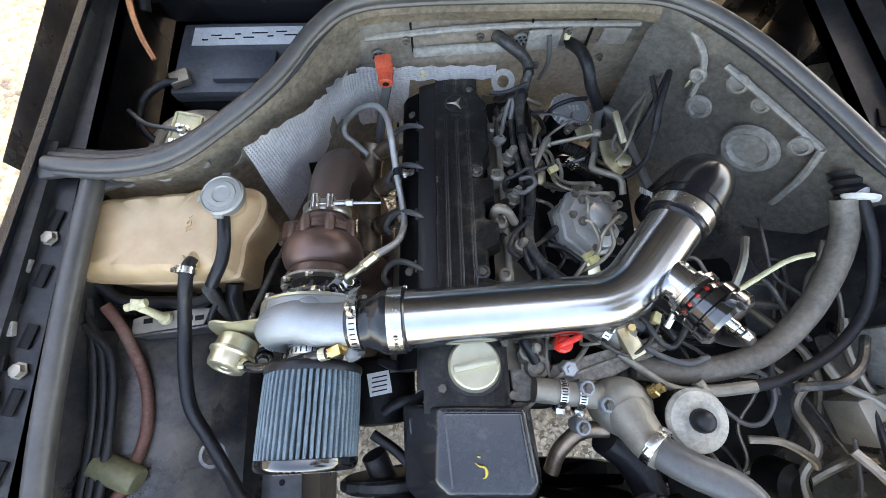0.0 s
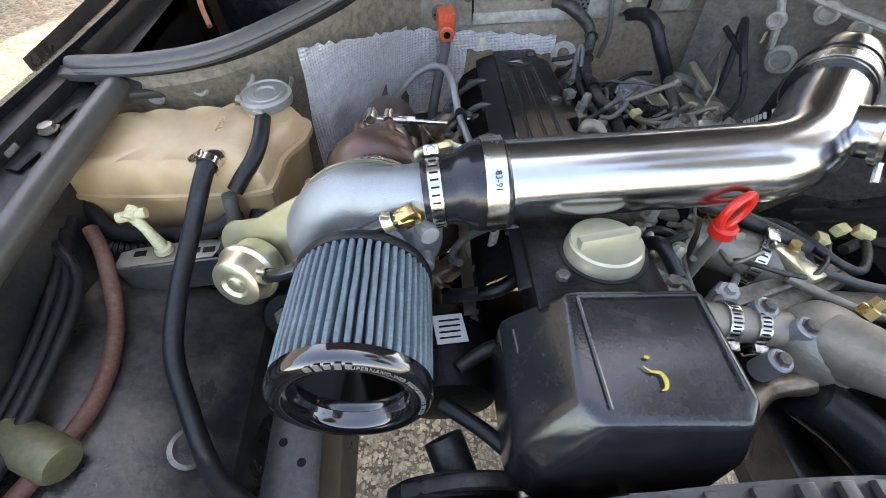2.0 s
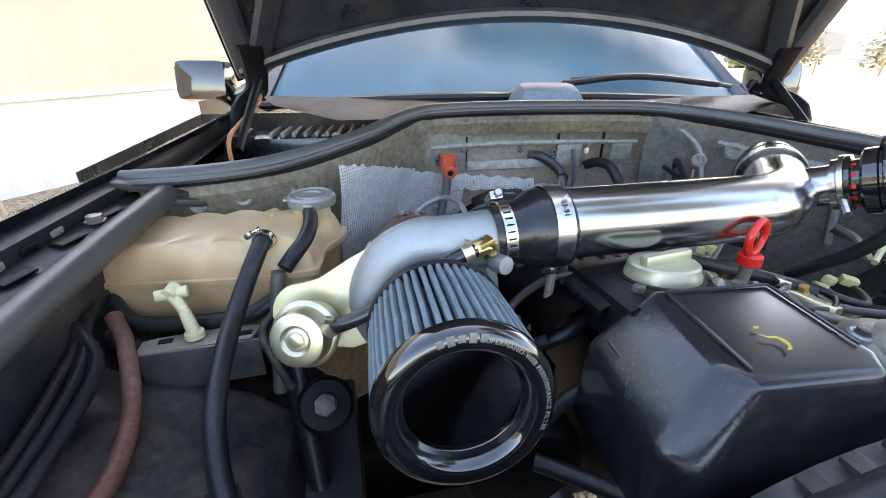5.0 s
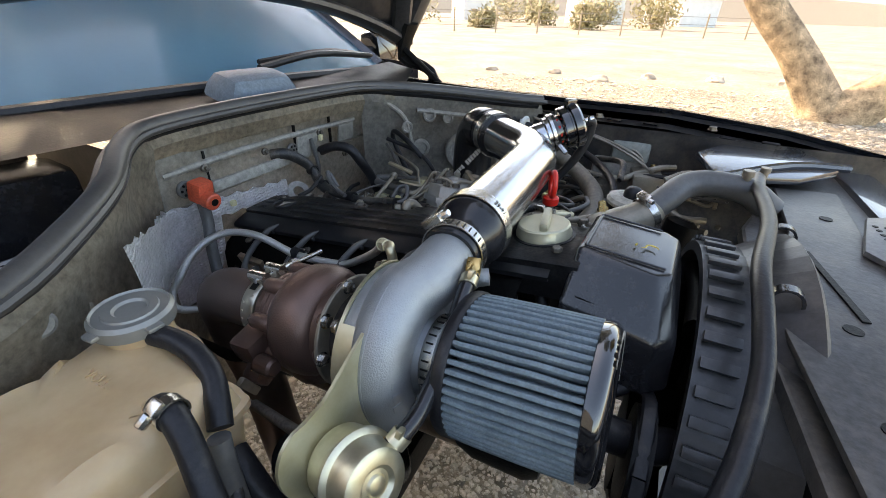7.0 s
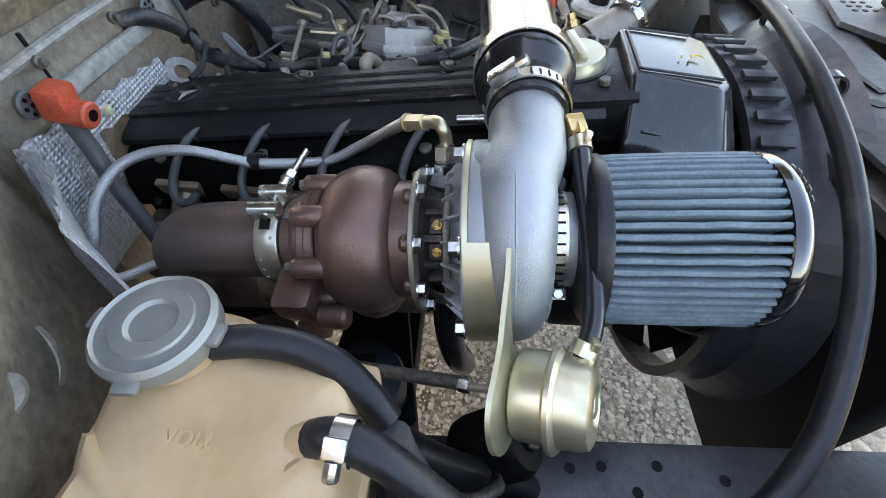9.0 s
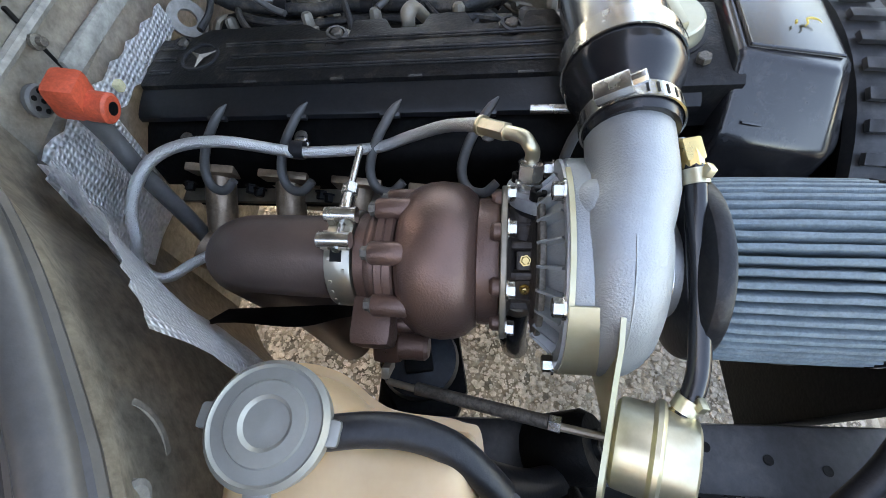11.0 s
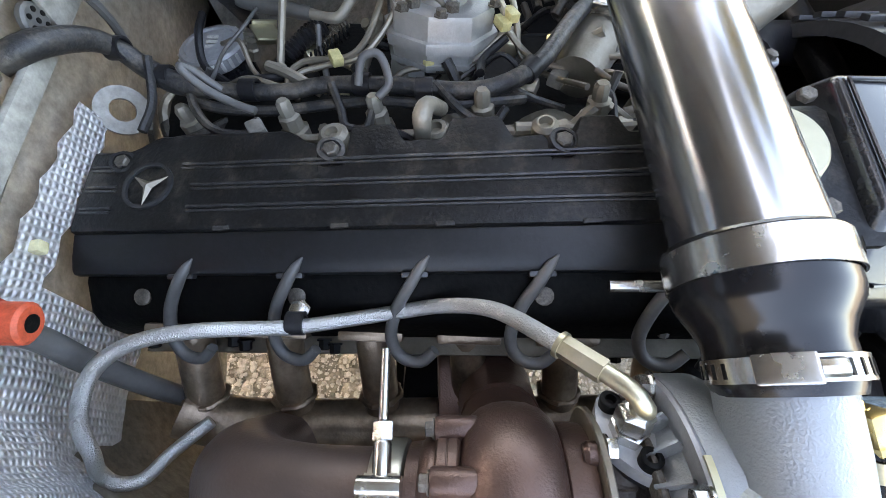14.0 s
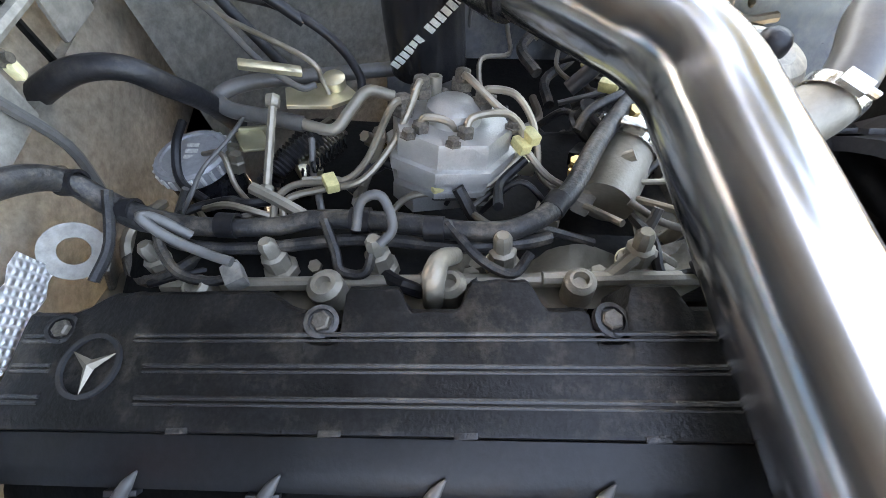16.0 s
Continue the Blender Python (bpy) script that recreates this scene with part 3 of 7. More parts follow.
fence = thing("wire_fence", "low weathered post-and-wire fence across the yard", "fence", (24, 14, 0))
a0, b0 = Vector((18, 27, 0)), Vector((33, -6, 0))
for k in range(16):
    p = a0.lerp(b0, k / 15)
    part("post", sweep([p, p + Vector((0, 0, 1.25))], 0.045, 6, 1, curve=False), "wood", fence)
for h in (.35, .7, 1.1):
    part("wire", sweep([a0 + Vector((0, 0, h)), b0 + Vector((0, 0, h))], 0.012, 4, 1, curve=False), "fuel_line", fence)

hill = bmesh.new()
rows = [[], []]
for k in range(60):
    a = radians(-70 + k * 4)
    h = 6 + 5 * noise.noise(Vector((k * .23, 1, 0))) + 2 * noise.noise(Vector((k * .8, 3, 0)))
    rows[0].append((170 * math.sin(a + .9), 170 * math.cos(a + .9), -1))
    rows[1].append((178 * math.sin(a + .9), 178 * math.cos(a + .9), h))
loft(rows, 0, hill)
tagged(part("backdrop", hill, "ledge"), "far dry desert hills", "hills", kind="structure")

# ---- the car's body round the bay ----
car = thing("car", "dark sedan with its bonnet raised and engine bay open", "car", (0.07, 0.3, 0))
TH = radians(8)


def W(x, y, z):
    """From the car's own axes (nose to -y) to the place."""
    return Vector((0.07 + x * math.cos(TH) + y * math.sin(TH), -x * math.sin(TH) + y * math.cos(TH), z))


# rim of the bay, from the rail round the firewall to the other rail
RIM = [(-.575, .36, .893), (-.47, .343, .90), (-.38, .352, .907), (-.30, .40, .917), (-.225, .46, .93), (-.165, .535, .942), (-.105, .578, .948), (.0, .583, .951),
       (.15, .575, .952), (.30, .567, .950), (.385, .555, .947), (.46, .51, .941), (.53, .44, .932), (.60, .35, .92), (.655, .27, .91), (.71, .21, .902)]
seal = part("bonnet_seal", sweep([(x, y, z) for x, y, z in RIM], 0.0125, 12, 4), "seal", car, "weathered dark rubber seal")
part("seal_lip", sweep([(x, y - .013, z - .004) for x, y, z in RIM], 0.0055, 8, 4), "seal", seal)
part("seal_lip", sweep([(x, y + .015, z - .002) for x, y, z in RIM], 0.0060, 8, 4), "seal", seal)
part("seal_base", sweep([(x, y + .016, z - .014) for x, y, z in RIM], 0.021, 8, 4, flat=0.5), "rubber", car)


def wall_from(name, pts, drops, material, thick=0.012, label=""):
    """A wall hanging below plan points; drops: heights and how far inwards."""
    C = spline(pts, 6)
    rows = []
    for z, k in drops:
        rows.append([(p.x + k * 0.0, p.y + k, (p.z + z) if z > -.2 else .9 + z) for p in C])
    return part(name, loft(rows, thick), material, car, label)


wall_from("firewall_ledge", [Vector(p) for p in RIM[5:12]], [(-.012, 0.0), (-.03, -.006), (-.055, .004), (-.058, .02)], "ledge", 0.006, "tan dusty metal ledge")
wall_from("firewall_pad", [Vector((-.13, .572, .9)), Vector((.1, .596, .9)), Vector((.50, .602, .9))], [(0, .004), (-.08, .0), (-.082, -.008), (-.14, -.008), (-.3, .02), (-.55, .03)], "wall_grey", 0.012, "grey dusty insulation pad")
wall_from("bulkhead_wall_passenger", [Vector(p) for p in RIM[0:7]], [(-.01, .0), (-.03, -.008), (-.06, .002), (-.25, .004), (-.55, .0)], "ledge")
wall_from("bulkhead_wall_driver", [Vector(p) for p in RIM[10:16]], [(-.01, .0), (-.035, -.008), (-.07, .006), (-.25, -.004), (-.55, -.03)], "bay")
# rolled ribs on the firewall
for x in (-.02, .19, .30):
    part("pad_seam", block((.004, .006, .075), pose(x, .589, .855), .001), "dark", car)
part("pad_strip", block((.20, .008, .02), pose(.08, .585, .83, 0, 0, 0), .003), "wall_grey", car)


def dotted_vent(x, y, z, n=(0, -1, 0)):
    v = part("grommet", lathe([(.014, 0), (.014, .004), (.012, .006), (0, .006)], (x, y, z), n, 20), "rubber_grey", car)
    b = bmesh.new()
    for k in range(7):
        a = k * 1.047
        r = 0 if k == 6 else .0085
        lathe([(.0023, 0), (.0023, .0007), (0, .0007)], (x + r * math.cos(a), y - .0062, z + r * math.sin(a)), n, 8, b)
    part("dot", b, "dark", v)


dotted_vent(.175, .588, .846)
dotted_vent(-.080, .566, .850)
hole = part("round_hole", lathe([(.030, 0), (.030, .006), (.022, .007), (.020, -.006), (0, -.007)], (.447, .553, .880), (-.45, -.9, 0.1), 24), "bay", car)
part("plug", lathe([(.019, 0), (.014, .004), (0, .005)], (.449, .554, .880), (-.45, -.9, .1), 20), "dark", hole)

# rails and fenders
for side, xs in (("passenger", (-.545, -.575, -.590, -.606, -.626, -.69)), ("driver", (.70, .745, .77, .82, .868, .90))):
    rows = []
    zs = (.868, .872, .905, .90, .87, .80)
    ys = [-.75, -.55, -.35, -.1, .15, .4, .65, .9, 1.15]
    lip, outer = [], []
    sg = -1 if xs[0] < 0 else 1
    for y in ys:
        drop = -.05 * max(0, (-.1 - y)) / .6 - .10 * max(0, -.4 - y)
        rise = .03 * max(0, y - .3)
        g = .09 * (y - .3) if sg < 0 else 0.0
        lip.append([(xs[0], y, zs[0] + drop - .02), (xs[0], y, zs[0] + drop), (xs[1] + g * .5, y, zs[1] + drop), (xs[1] + g * .5, y, zs[1] + drop + .016), (xs[2] + g, y, zs[2] + drop - .012 + rise)])
        outer.append([(xs[2] + g, y, zs[2] + drop - .012 + rise), (xs[2] + g - .004 * sg, y, zs[2] + drop + rise), (xs[3] + g, y, zs[3] + drop + rise), (xs[4] + g, y, zs[4] + drop + rise), (xs[5] + g, y, zs[5] + drop), (xs[5] + g, y, .55), (xs[5] * .98 + g, y, .25)])
    part("fender_rail", loft(lip, .004), "rail_black", car, "dusty dark fender rail with holes")
    part("fender", loft(outer, .004), "paint", car, "dark glossy painted fender")
    for k in range(9):
        y = -.32 + k * .085
        x = (xs[0] + xs[1]) / 2
        part("rail_slot", sweep([(x - .006, y - .016, .8725 if y > -.1 else .86), (x + .002, y + .016, .8725 if y > -.1 else .86)], .0085, 10, 1, curve=False, flat=.35), "dark", car)
    for y in (-.2, .06, .247):
        part("rail_bolt", bolt((xs[1] + (.012 if xs[1] < 0 else -.012), y, .872), (0, 0, 1), .009, .008), "fuel_line", car)

# inner structure under the rails
part("inner_fender", loft([[(-.55, y, .862), (-.548, y, .79 - d), (-.53, y, .755 - d), (-.47, y, .732 - d + .004 * math.sin(y * 40)), (-.40, y, .70 - d), (-.352, y, .655 - d), (-.32, y, .5), (-.30, y, .22)] for y, d in ((-.6, .05), (-.45, .02), (-.35, 0), (-.22, 0), (-.1, 0), (.0, 0), (.08, .0), (.125, .01), (.15, .1), (.34, .12))], .006), "inner", car, "black dusty inner fender panel")
part("inner_fender", loft([[(.70, y, .862), (.69, y, .70), (.63, y, .60), (.52, y, .52), (.46, y, .38), (.45, y, .22)] for y in (-.6, -.35, -.1, .1, .34)], .006), "inner", car)
beam = part("frame_beam", block((.095, .80, .12), pose(-.315, -.17, .540, 0, 0, 2), .010), "rail_black", car, "black chassis rail with drain holes")
for hx, hy in ((-.304, .014), (-.300, -.018), (-.322, -.050), (-.296, -.075), (-.330, .060), (-.305, -.14), (-.312, -.20)):
    part("rail_hole", lathe([(.0055, 0), (.0055, .0012), (.004, .0012), (0, .0008)], (hx, hy, .5995), (0, 0, 1), 14), "dark", beam)
part("frame_beam", block((.085, .75, .11), pose(.42, -.1, .43), .008), "inner", car)
part("cross_member", block((.95, .12, .09), pose(.09, .27, .28), .01), "dark", car)
part("compartment_floor", loft([[(-.62, .36, .62), (-.62, .95, .62)], [(-.13, .57, .62), (-.13, .95, .62)]], .006), "inner", car)
part("compartment_floor", loft([[(.40, .57, .60), (.40, .95, .60)], [(.75, .22, .60), (.75, .95, .60)]], .006), "inner", car)
part("cowl_panel", loft([[W(x, .62 + .05 * (x / .7) ** 2, .905 + .02 * (1 - (x / .7) ** 2)) for x in np.linspace(-.45, .45, 13)], [W(x, .70 + .08 * (x / .7) ** 2, .935) for x in np.linspace(-.62, .66, 13)], [W(x, .80 + .10 * (x / .7) ** 2, .945) for x in np.linspace(-.69, .69, 13)]], .006), "rubber", car, "black plastic cowl panel")

# windscreen, pillars, roof
def glass_at(u, v):
    x = -.70 + 1.40 * u
    k = (x / .7) ** 2
    return W(x * (1 - .12 * v), .80 + .13 * k + .62 * v, .955 - .035 * k + .40 * v - .04 * v * v)


part("windscreen", loft([[glass_at(u, v) for u in np.linspace(0, 1, 21)] for v in np.linspace(0, 1, 9)], .005), "glass", car, "glossy windscreen with the sky's blue reflection in its colour")
part("screen_trim", sweep([glass_at(u, -.01) for u in np.linspace(0, 1, 15)], .012, 8, 3), "rubber", car)
for s in (0, 1):
    part("pillar", sweep([glass_at(s, v) + Vector((0, .02, .0)) for v in np.linspace(0, 1, 5)], .03, 8, 3), "paint", car)
part("roof", loft([[glass_at(u, 1) + Vector((0, d, dz)) for u in np.linspace(0, 1, 9)] for d, dz in ((0, 0), (.3, .04), (1.2, .05), (1.8, 0))], .01), "paint", car)
part("cabin_side", loft([[W(-.86, y, z) for y in (.9, 1.6, 2.6)] for z in (.3, .7, .93)], .01), "paint", car)
part("cabin_side", loft([[W(.86, y, z) for y in (.9, 1.6, 2.6)] for z in (.3, .7, .93)], .01), "paint", car)
for s in (-1, 1):
    c = W(s * .93, 1.14, .965)
    mir = part("door_mirror", block((.17, .09, .125), Matrix.Translation(c) @ pose(0, 0, 0, -10, 0, -8 + 8 * s), .03), "gloss_black", car, "black door mirror")
    part("mirror_arm", block((.12, .05, .04), Matrix.Translation(W(s * .83, 1.14, .93)) @ pose(0, 0, 0, 0, 30 * s, -8), .012), "gloss_black", mir)

wip = part("wiper", sweep([W(.08, .74, .985), W(.28, .78, 1.0), W(.55, .86, .975)], .008, 8, 4), "rubber", car, "black wiper arm")
part("wiper_blade", sweep([W(.12, .80, .99), W(.36, .83, 1.0), W(.64, .93, .965)], .006, 6, 4), "rubber", wip)
b = block((.18, .11, .05), Matrix.Translation(W(.03, .70, .962)) @ pose(0, 0, 0, 10, 0, -8), .022, None, .72)
part("wiper_housing", b, mat("faded_blue_plastic", (.11, .15, .19), .55, 0, .2, 20, .1, 200, dust=.3), car, "faded blue-grey wiper gear cover")

# bonnet, raised on its rear hinges
PHI = radians(58)
BZ, BA = .985, .135              # height of the hinge line, rise of the edge in the middle
HD = Vector((0, -math.cos(PHI), math.sin(PHI)))
HN = Vector((0, -math.sin(PHI), -math.cos(PHI)))   # under side


def bonnet(x, s, n=0.0):
    k = (x / .7) ** 2
    p = Vector((x, .86, BZ)) + HD * (s + BA * (1 - k) * max(0, 1 - s / .9)) + HN * (n - .03 * (1 - k))
    return W(p.x, p.y, p.z)


part("bonnet", loft([[bonnet(x, s, -.02) for x in np.linspace(-.74, .74, 15)] for s in np.linspace(0, 1.15, 8)], .004), "paint", car, "raised dark bonnet")
hood_in = part("bonnet_lining", loft([[bonnet(x, s, .0) for x in np.linspace(-.70, .70, 15)] for s in np.linspace(.03, 1.12, 8)], .003), "inner", car, "black flaking underside of the bonnet")
part("bonnet_frame", sweep([bonnet(x, .035, .012) for x in np.linspace(-.70, .70, 13)], .03, 10, 3, flat=.55), "rail_black", hood_in, "dusty folded rear edge of the bonnet")
for s in (-1, 1):
    part("bonnet_frame", sweep([bonnet(s * .69, t, .012) for t in np.linspace(.02, 1.1, 6)], .032, 8, 3, flat=.6), "rail_black", hood_in)
    part("bonnet_brace", sweep([bonnet(s * .66, .04, .015), bonnet(s * .50, .35, .015), bonnet(s * .30, .75, .015)], .03, 8, 3, flat=.5), "rail_black", hood_in)
    hg = part("hinge", sweep([bonnet(s * .66, .10, .03), bonnet(s * .67, .0, .05), W(s * .69, .72, .93), W(s * .69, .70, .84)], [.03, .026, .016, .022], 8, 3, flat=.5), "dark", car, "black bonnet hinge arm")
    part("gas_strut", sweep([bonnet(s * .66, .02, .05), W(s * .66, .60, .86)], .010, 8, 1, curve=False), "dark", hg)
    part("hinge_foot", block((.05, .12, .05), Matrix.Translation(W(s * .69, .70, .86)), .01), "dark", hg)
part("bonnet_wire", sweep([(-.28, .95, 1.084), (-.38, .95, 1.05), (-.459, .95, 1.007), (-.472, .91, .97), (-.474, .85, .941), (-.50, .77, .91), (-.514, .70, .889), (-.505, .64, .86), (-.488, .60, .834)], .005, 6, 5), "copper_wire", car, "orange cloth-wrapped wire")

# front of the bay
part("radiator_support", prism([(-.62, -.42), (.78, -.46), (.78, -.34), (.50, -.30), (.30, -.235), (.05, -.225), (-.25, -.245), (-.62, -.34)], .795, .812, .006), "support", car, "black dusty radiator support panel")
part("slam_panel", block((1.42, .07, .05), pose(.08, -.47, .80, 0, 0, -1), .012), "paint", car, "dark front panel edge")
part("radiator", block((.66, .05, .42), pose(.08, -.285, .57), .008), "dark", car, "black radiator core")
shroud = part("fan_shroud", bmesh.new(), "rail_black", car, "ribbed black fan shroud")
b = bmesh.new()
C0 = (.10, -.165, .580)
lathe([(.243, 0), (.258, 0), (.260, .05), (.29, .10), (.285, .105), (.253, .052), (.243, .045), (.243, 0)], C0, (0, -1, 0), 56, b)
b.to_mesh(shroud.data)
b.free()
for k in range(22):
    a = radians(20 + k * 6.6)
    p = Vector(C0) + Vector((.264 * math.cos(a), -.022, .264 * math.sin(a)))
    part("rib", block((.006, .036, .012), Matrix.Translation(p) @ Matrix.Rotation(-a, 4, 'Y'), .001), "rail_black", shroud)
fan = part("cooling_fan", lathe([(.0, -.01), (.06, -.01), (.065, .0), (.065, .03), (0, .035)], (.10, -.19, .555), (0, 1, 0), 24), "dark", car)
for k in range(8):
    a = k * math.pi / 4 + .2
    part("fan_blade", loft([[Vector((.10 + r * math.cos(a + w), -.19 + (.03 if w > 0 else 0), .555 + r * math.sin(a + w))) for r in (.06, .14, .215)] for w in (-.16, .16)], .003), "dark", fan)

# ---- engine ----
engine = thing("engine", "six-cylinder diesel engine under a dusty black cover", "engine", (.03, .26, .25))
b = block((.16, .58, .36), pose(.145, .25, .56, 0, -12, -3), .02)
part("engine_block", b, "dark", engine, "oily dark engine block")
YA = 2.7                                    # the engine's axis leans that many degrees


def EX(y):
    return math.tan(radians(YA)) * (y - .3)


def E(x, y, dz):
    """Engine place: across x, along y, dz over the top plane."""
    return Vector((x + EX(y), y, eng(y) + dz))


# head side with plug wells
rows = []
for dx, dz in ((-.012, -.024), (-.030, -.028), (-.052, -.042), (-.060, -.058), (-.062, -.09), (-.048, -.10), (-.045, -.16)):
    rows.append([E(dx, y, dz) for y in np.linspace(.555, .03, 8)])
part("cylinder_head", loft(rows, .008), "dark", engine, "grimy dark cylinder head side")
part("head_gasket_edge", loft([[E(-.058, y, -.102) for y in (.54, .03)], [E(-.075, y, -.104) for y in (.54, .03)], [E(-.075, y, -.109) for y in (.54, .03)]], .004), "dirty_alu", engine, "bare metal gasket edge")
# valve cover
def cover_edge(y):
    """How far the cover reaches across: swellings between the bolts, deep pockets at them."""
    x = .0830
    for c, w, h in ((.445, .078, .0150), (.313, .024, .0170), (.228, .026, .0205), (.133, .018, .0160)):
        u = min(1.0, max(0.0, (1.12 - abs(y - c) / w) / .45))
        x = max(x, .0830 + h * u * u * (3 - 2 * u) + .0012 * noise.noise(Vector((y * 90, 1, 2))))
    for c, w in ((.3455, .0115), (.1640, .0098)):
        u = abs(y - c) / w
        if u < 1.25:
            x = min(x, .0615 + .0045 * u ** 4 + (max(0, u - 1) / .25) * .03)
    return x


rows = []
for y in np.linspace(.560, -.02, 260):
    e = cover_edge(y)
    rows.append([E(.0045, y, -.007), E(.0050, y, -.0015), E(.0085, y, .0), E(.035, y, .0008), E(e - .012, y, .0004), E(e - .004, y, -.0006), E(e, y, -.0045), E(e + .0025, y, -.020), E(e + .006, y, -.046)])
cover = part("valve_cover", loft(rows, .003), "cover_black", engine, "dusty black ribbed valve cover")
for dx in (.0205, .0405, .0605):
    for k, d in enumerate((0, .0038)):
        part("cover_rib", sweep([E(dx + d, .462 if dx < .06 else .474, .0011), E(dx + d, .09, .0011)], .0016 if k else .0011, 6, 1, curve=False), "cover_black", cover)
        part("cover_rib", sweep([E(dx + d, .556, .0011), E(dx + d, .528, .0011)], .0014, 6, 1, curve=False), "cover_black", cover)
for y in (.430, .335, .255, .150):
    part("cover_clip", block((.004, .014, .002), pose(.0055 + EX(y), y, eng(y) - .0015, -7.5, 0, 0), .0006), "cover_black", cover)
part("cover_strip", loft([[E(.006, y, -.008), E(.0035, y, -.0058), E(-.014, y, -.0105), E(-.0235, y, -.0145), E(-.0265, y, -.0175), E(-.0265, y, -.0235), E(-.018, y, -.025)] for y in np.linspace(.56, .0, 10)], .003), "trim_black", engine, "satin black side strip")
for (x, y, r) in ((.0755, .3465, .0068), (.0665, .1625, .0068), (.080, .53, .0062)):
    bs = part("bolt_seat", lathe([(r * 1.7, -.004), (r * 1.7, .001), (r * 1.25, .0015), (r * 1.2, -.001), (0, -.001)], E(x - EX(y), y, .001), (0, -.13, 1), 20), "cover_black", cover)
    part("bolt", lathe([(r, -.001), (r, .0035), (r * .8, .0048), (0, .005)], E(x - EX(y), y, .0), (0, .13, 1), 6), "grime", bs)
# plain emblem: ring with three spokes
ec = E(.053 - EX(.499), .499, .0025)
em = part("round_emblem", lathe([(.0185, -.001), (.0215, -.001), (.0215, .0015), (.0185, .0015), (.0185, -.001)], ec, (0, .132, .99), 36), "trim_black", cover, "raised ring emblem with three spokes")
for k in range(3):
    a = radians(-4 + 120 * k) + math.pi
    d = Vector((math.cos(a), math.sin(a), -.133 * math.sin(a)))
    s = Vector((-math.sin(a), math.cos(a), 0))
    b = bmesh.new()
    v = [b.verts.new(p) for p in (ec + s * .004, ec + d * .019, ec - s * .004, ec + Vector((0, 0, .003)))]
    b.faces.new((v[0], v[1], v[3]))
    b.faces.new((v[1], v[2], v[3]))
    b.faces.new((v[0], v[3], v[2]))
    part("spoke", b, "fuel_line", em, smooth=False)
# hose hooks along the strip
for y in (.466, .376, .279, .186, .092):
    part("hook", sweep([E(-.017, y - .012, -.0095), E(-.024, y - .006, -.0125), E(-.034, y + .001, -.018), E(-.050, y + .013, -.034), E(-.068, y + .019, -.053), E(-.082, y + .012, -.065), E(-.086, y - .004, -.067), E(-.078, y - .016, -.060)], [.0008, .0038, .0048, .005, .005, .005, .0052, .0045], 12, 4), "rubber_grey", engine, "grey rubber return loop")
    part("hook_seat", block((.004, .020, .007), pose(-.0285 + EX(y), y - .001, eng(y) - .0185, 0, -20, 0), .001), "trim_black", engine)
for y in (.515, .435, .335, .24, .145):
    part("head_boss", lathe([(.026, -.012), (.026, .0), (.0235, .003), (.021, .0), (.019, -.006), (0, -.007)], E(-.036, y, -.058), (-.9, .05, .45), 24), "cover_black", engine)
for y in (.505, .372, .18):
    part("head_bolt", lathe([(.0095, 0), (.0095, .003), (.0068, .004), (.0075, .010), (.006, .011), (0, .011)], E(-.038, y, -.043), (-.3, .13, 1), 12), "grime", engine)
part("bracket_arm", sweep([(-.051, .148, .836), (-.053, .112, .8405)], .0042, 12, 1, curve=False), "steel", engine)
part("bracket_arm", sweep([E(-.04, .085, -.01), E(-.045, .082, -.05), E(-.06, .08, -.08)], .005, 8, 3), "bay", engine)

# front housing with the filler cap
part("front_cover", loft([[E(-.018, y, -.05), E(-.016, y, -.004), E(-.01, y, -.0005), E(.09, y, -.0005), E(.10, y, -.006), E(.104, y, -.06)] for y in (.095, .05, .0, -.03)], .004), "cover_black", engine)
cap = part("oil_filler_cap", lathe([(.036, -.004), (.036, .004), (.0345, .007), (.0335, .0135), (.0315, .0155), (0, .0158)], (.040, .027, .853), (0, .132, .99), 44), "oilcap", engine, "champagne-coloured oil filler cap")
b = block((.058, .011, .013), pose(.040, .027, .873, -7, 0, 8), .004)
part("cap_grip", b, "oilcap", cap)
part("cap_ring", lathe([(.040, -.006), (.040, .0005), (.0365, .001), (.0365, -.006)], (.040, .027, .853), (0, .132, .99), 40), "rubber", engine)
part("mount_arm", prism([(-.29, .20), (-.24, .18), (-.03, .22), (-.03, .30), (-.17, .31), (-.24, .28), (-.29, .27)], .47, .52, .01), "dark", engine, "black engine mount arm")
mount = thing("engine_mount", "dark blue-black rubber engine mount under the turbo", "engine mount", (-.215, .245, .45))
part("mount_body", lathe([(.040, -.10), (.046, -.08), (.050, -.02), (.046, .0), (.030, .006), (0, .006)], (-.215, .245, .585), (-.1, 0, 1), 32), "mount_rubber", mount)
part("mount_top", block((.040, .034, .016), pose(-.215, .245, .597, 0, -6, 10), .003), "dark", mount, "square steel mount top")
drain = thing("oil_drain_hose", "black oil drain hose hanging under the turbo", "hose", (-.19, .15, .5))
part("hose", sweep([(-.188, .150, .770), (-.195, .148, .735), (-.205, .145, .69), (-.205, .135, .63), (-.190, .125, .585), (-.165, .13, .56), (-.14, .15, .56)], .014, 16, 5), "rubber_shiny", drain)
part("collar", lathe([(.0165, 0), (.0165, .013), (.0145, .014), (.0145, 0)], (-.194, .1485, .742), (.08, .03, 1), 24), "fuel_line", drain, "bare steel collar")
part("spigot", lathe([(.013, 0), (.013, .035), (0, .035)], (-.192, .149, .748), (.08, .03, 1), 20), "iron_dark", drain)
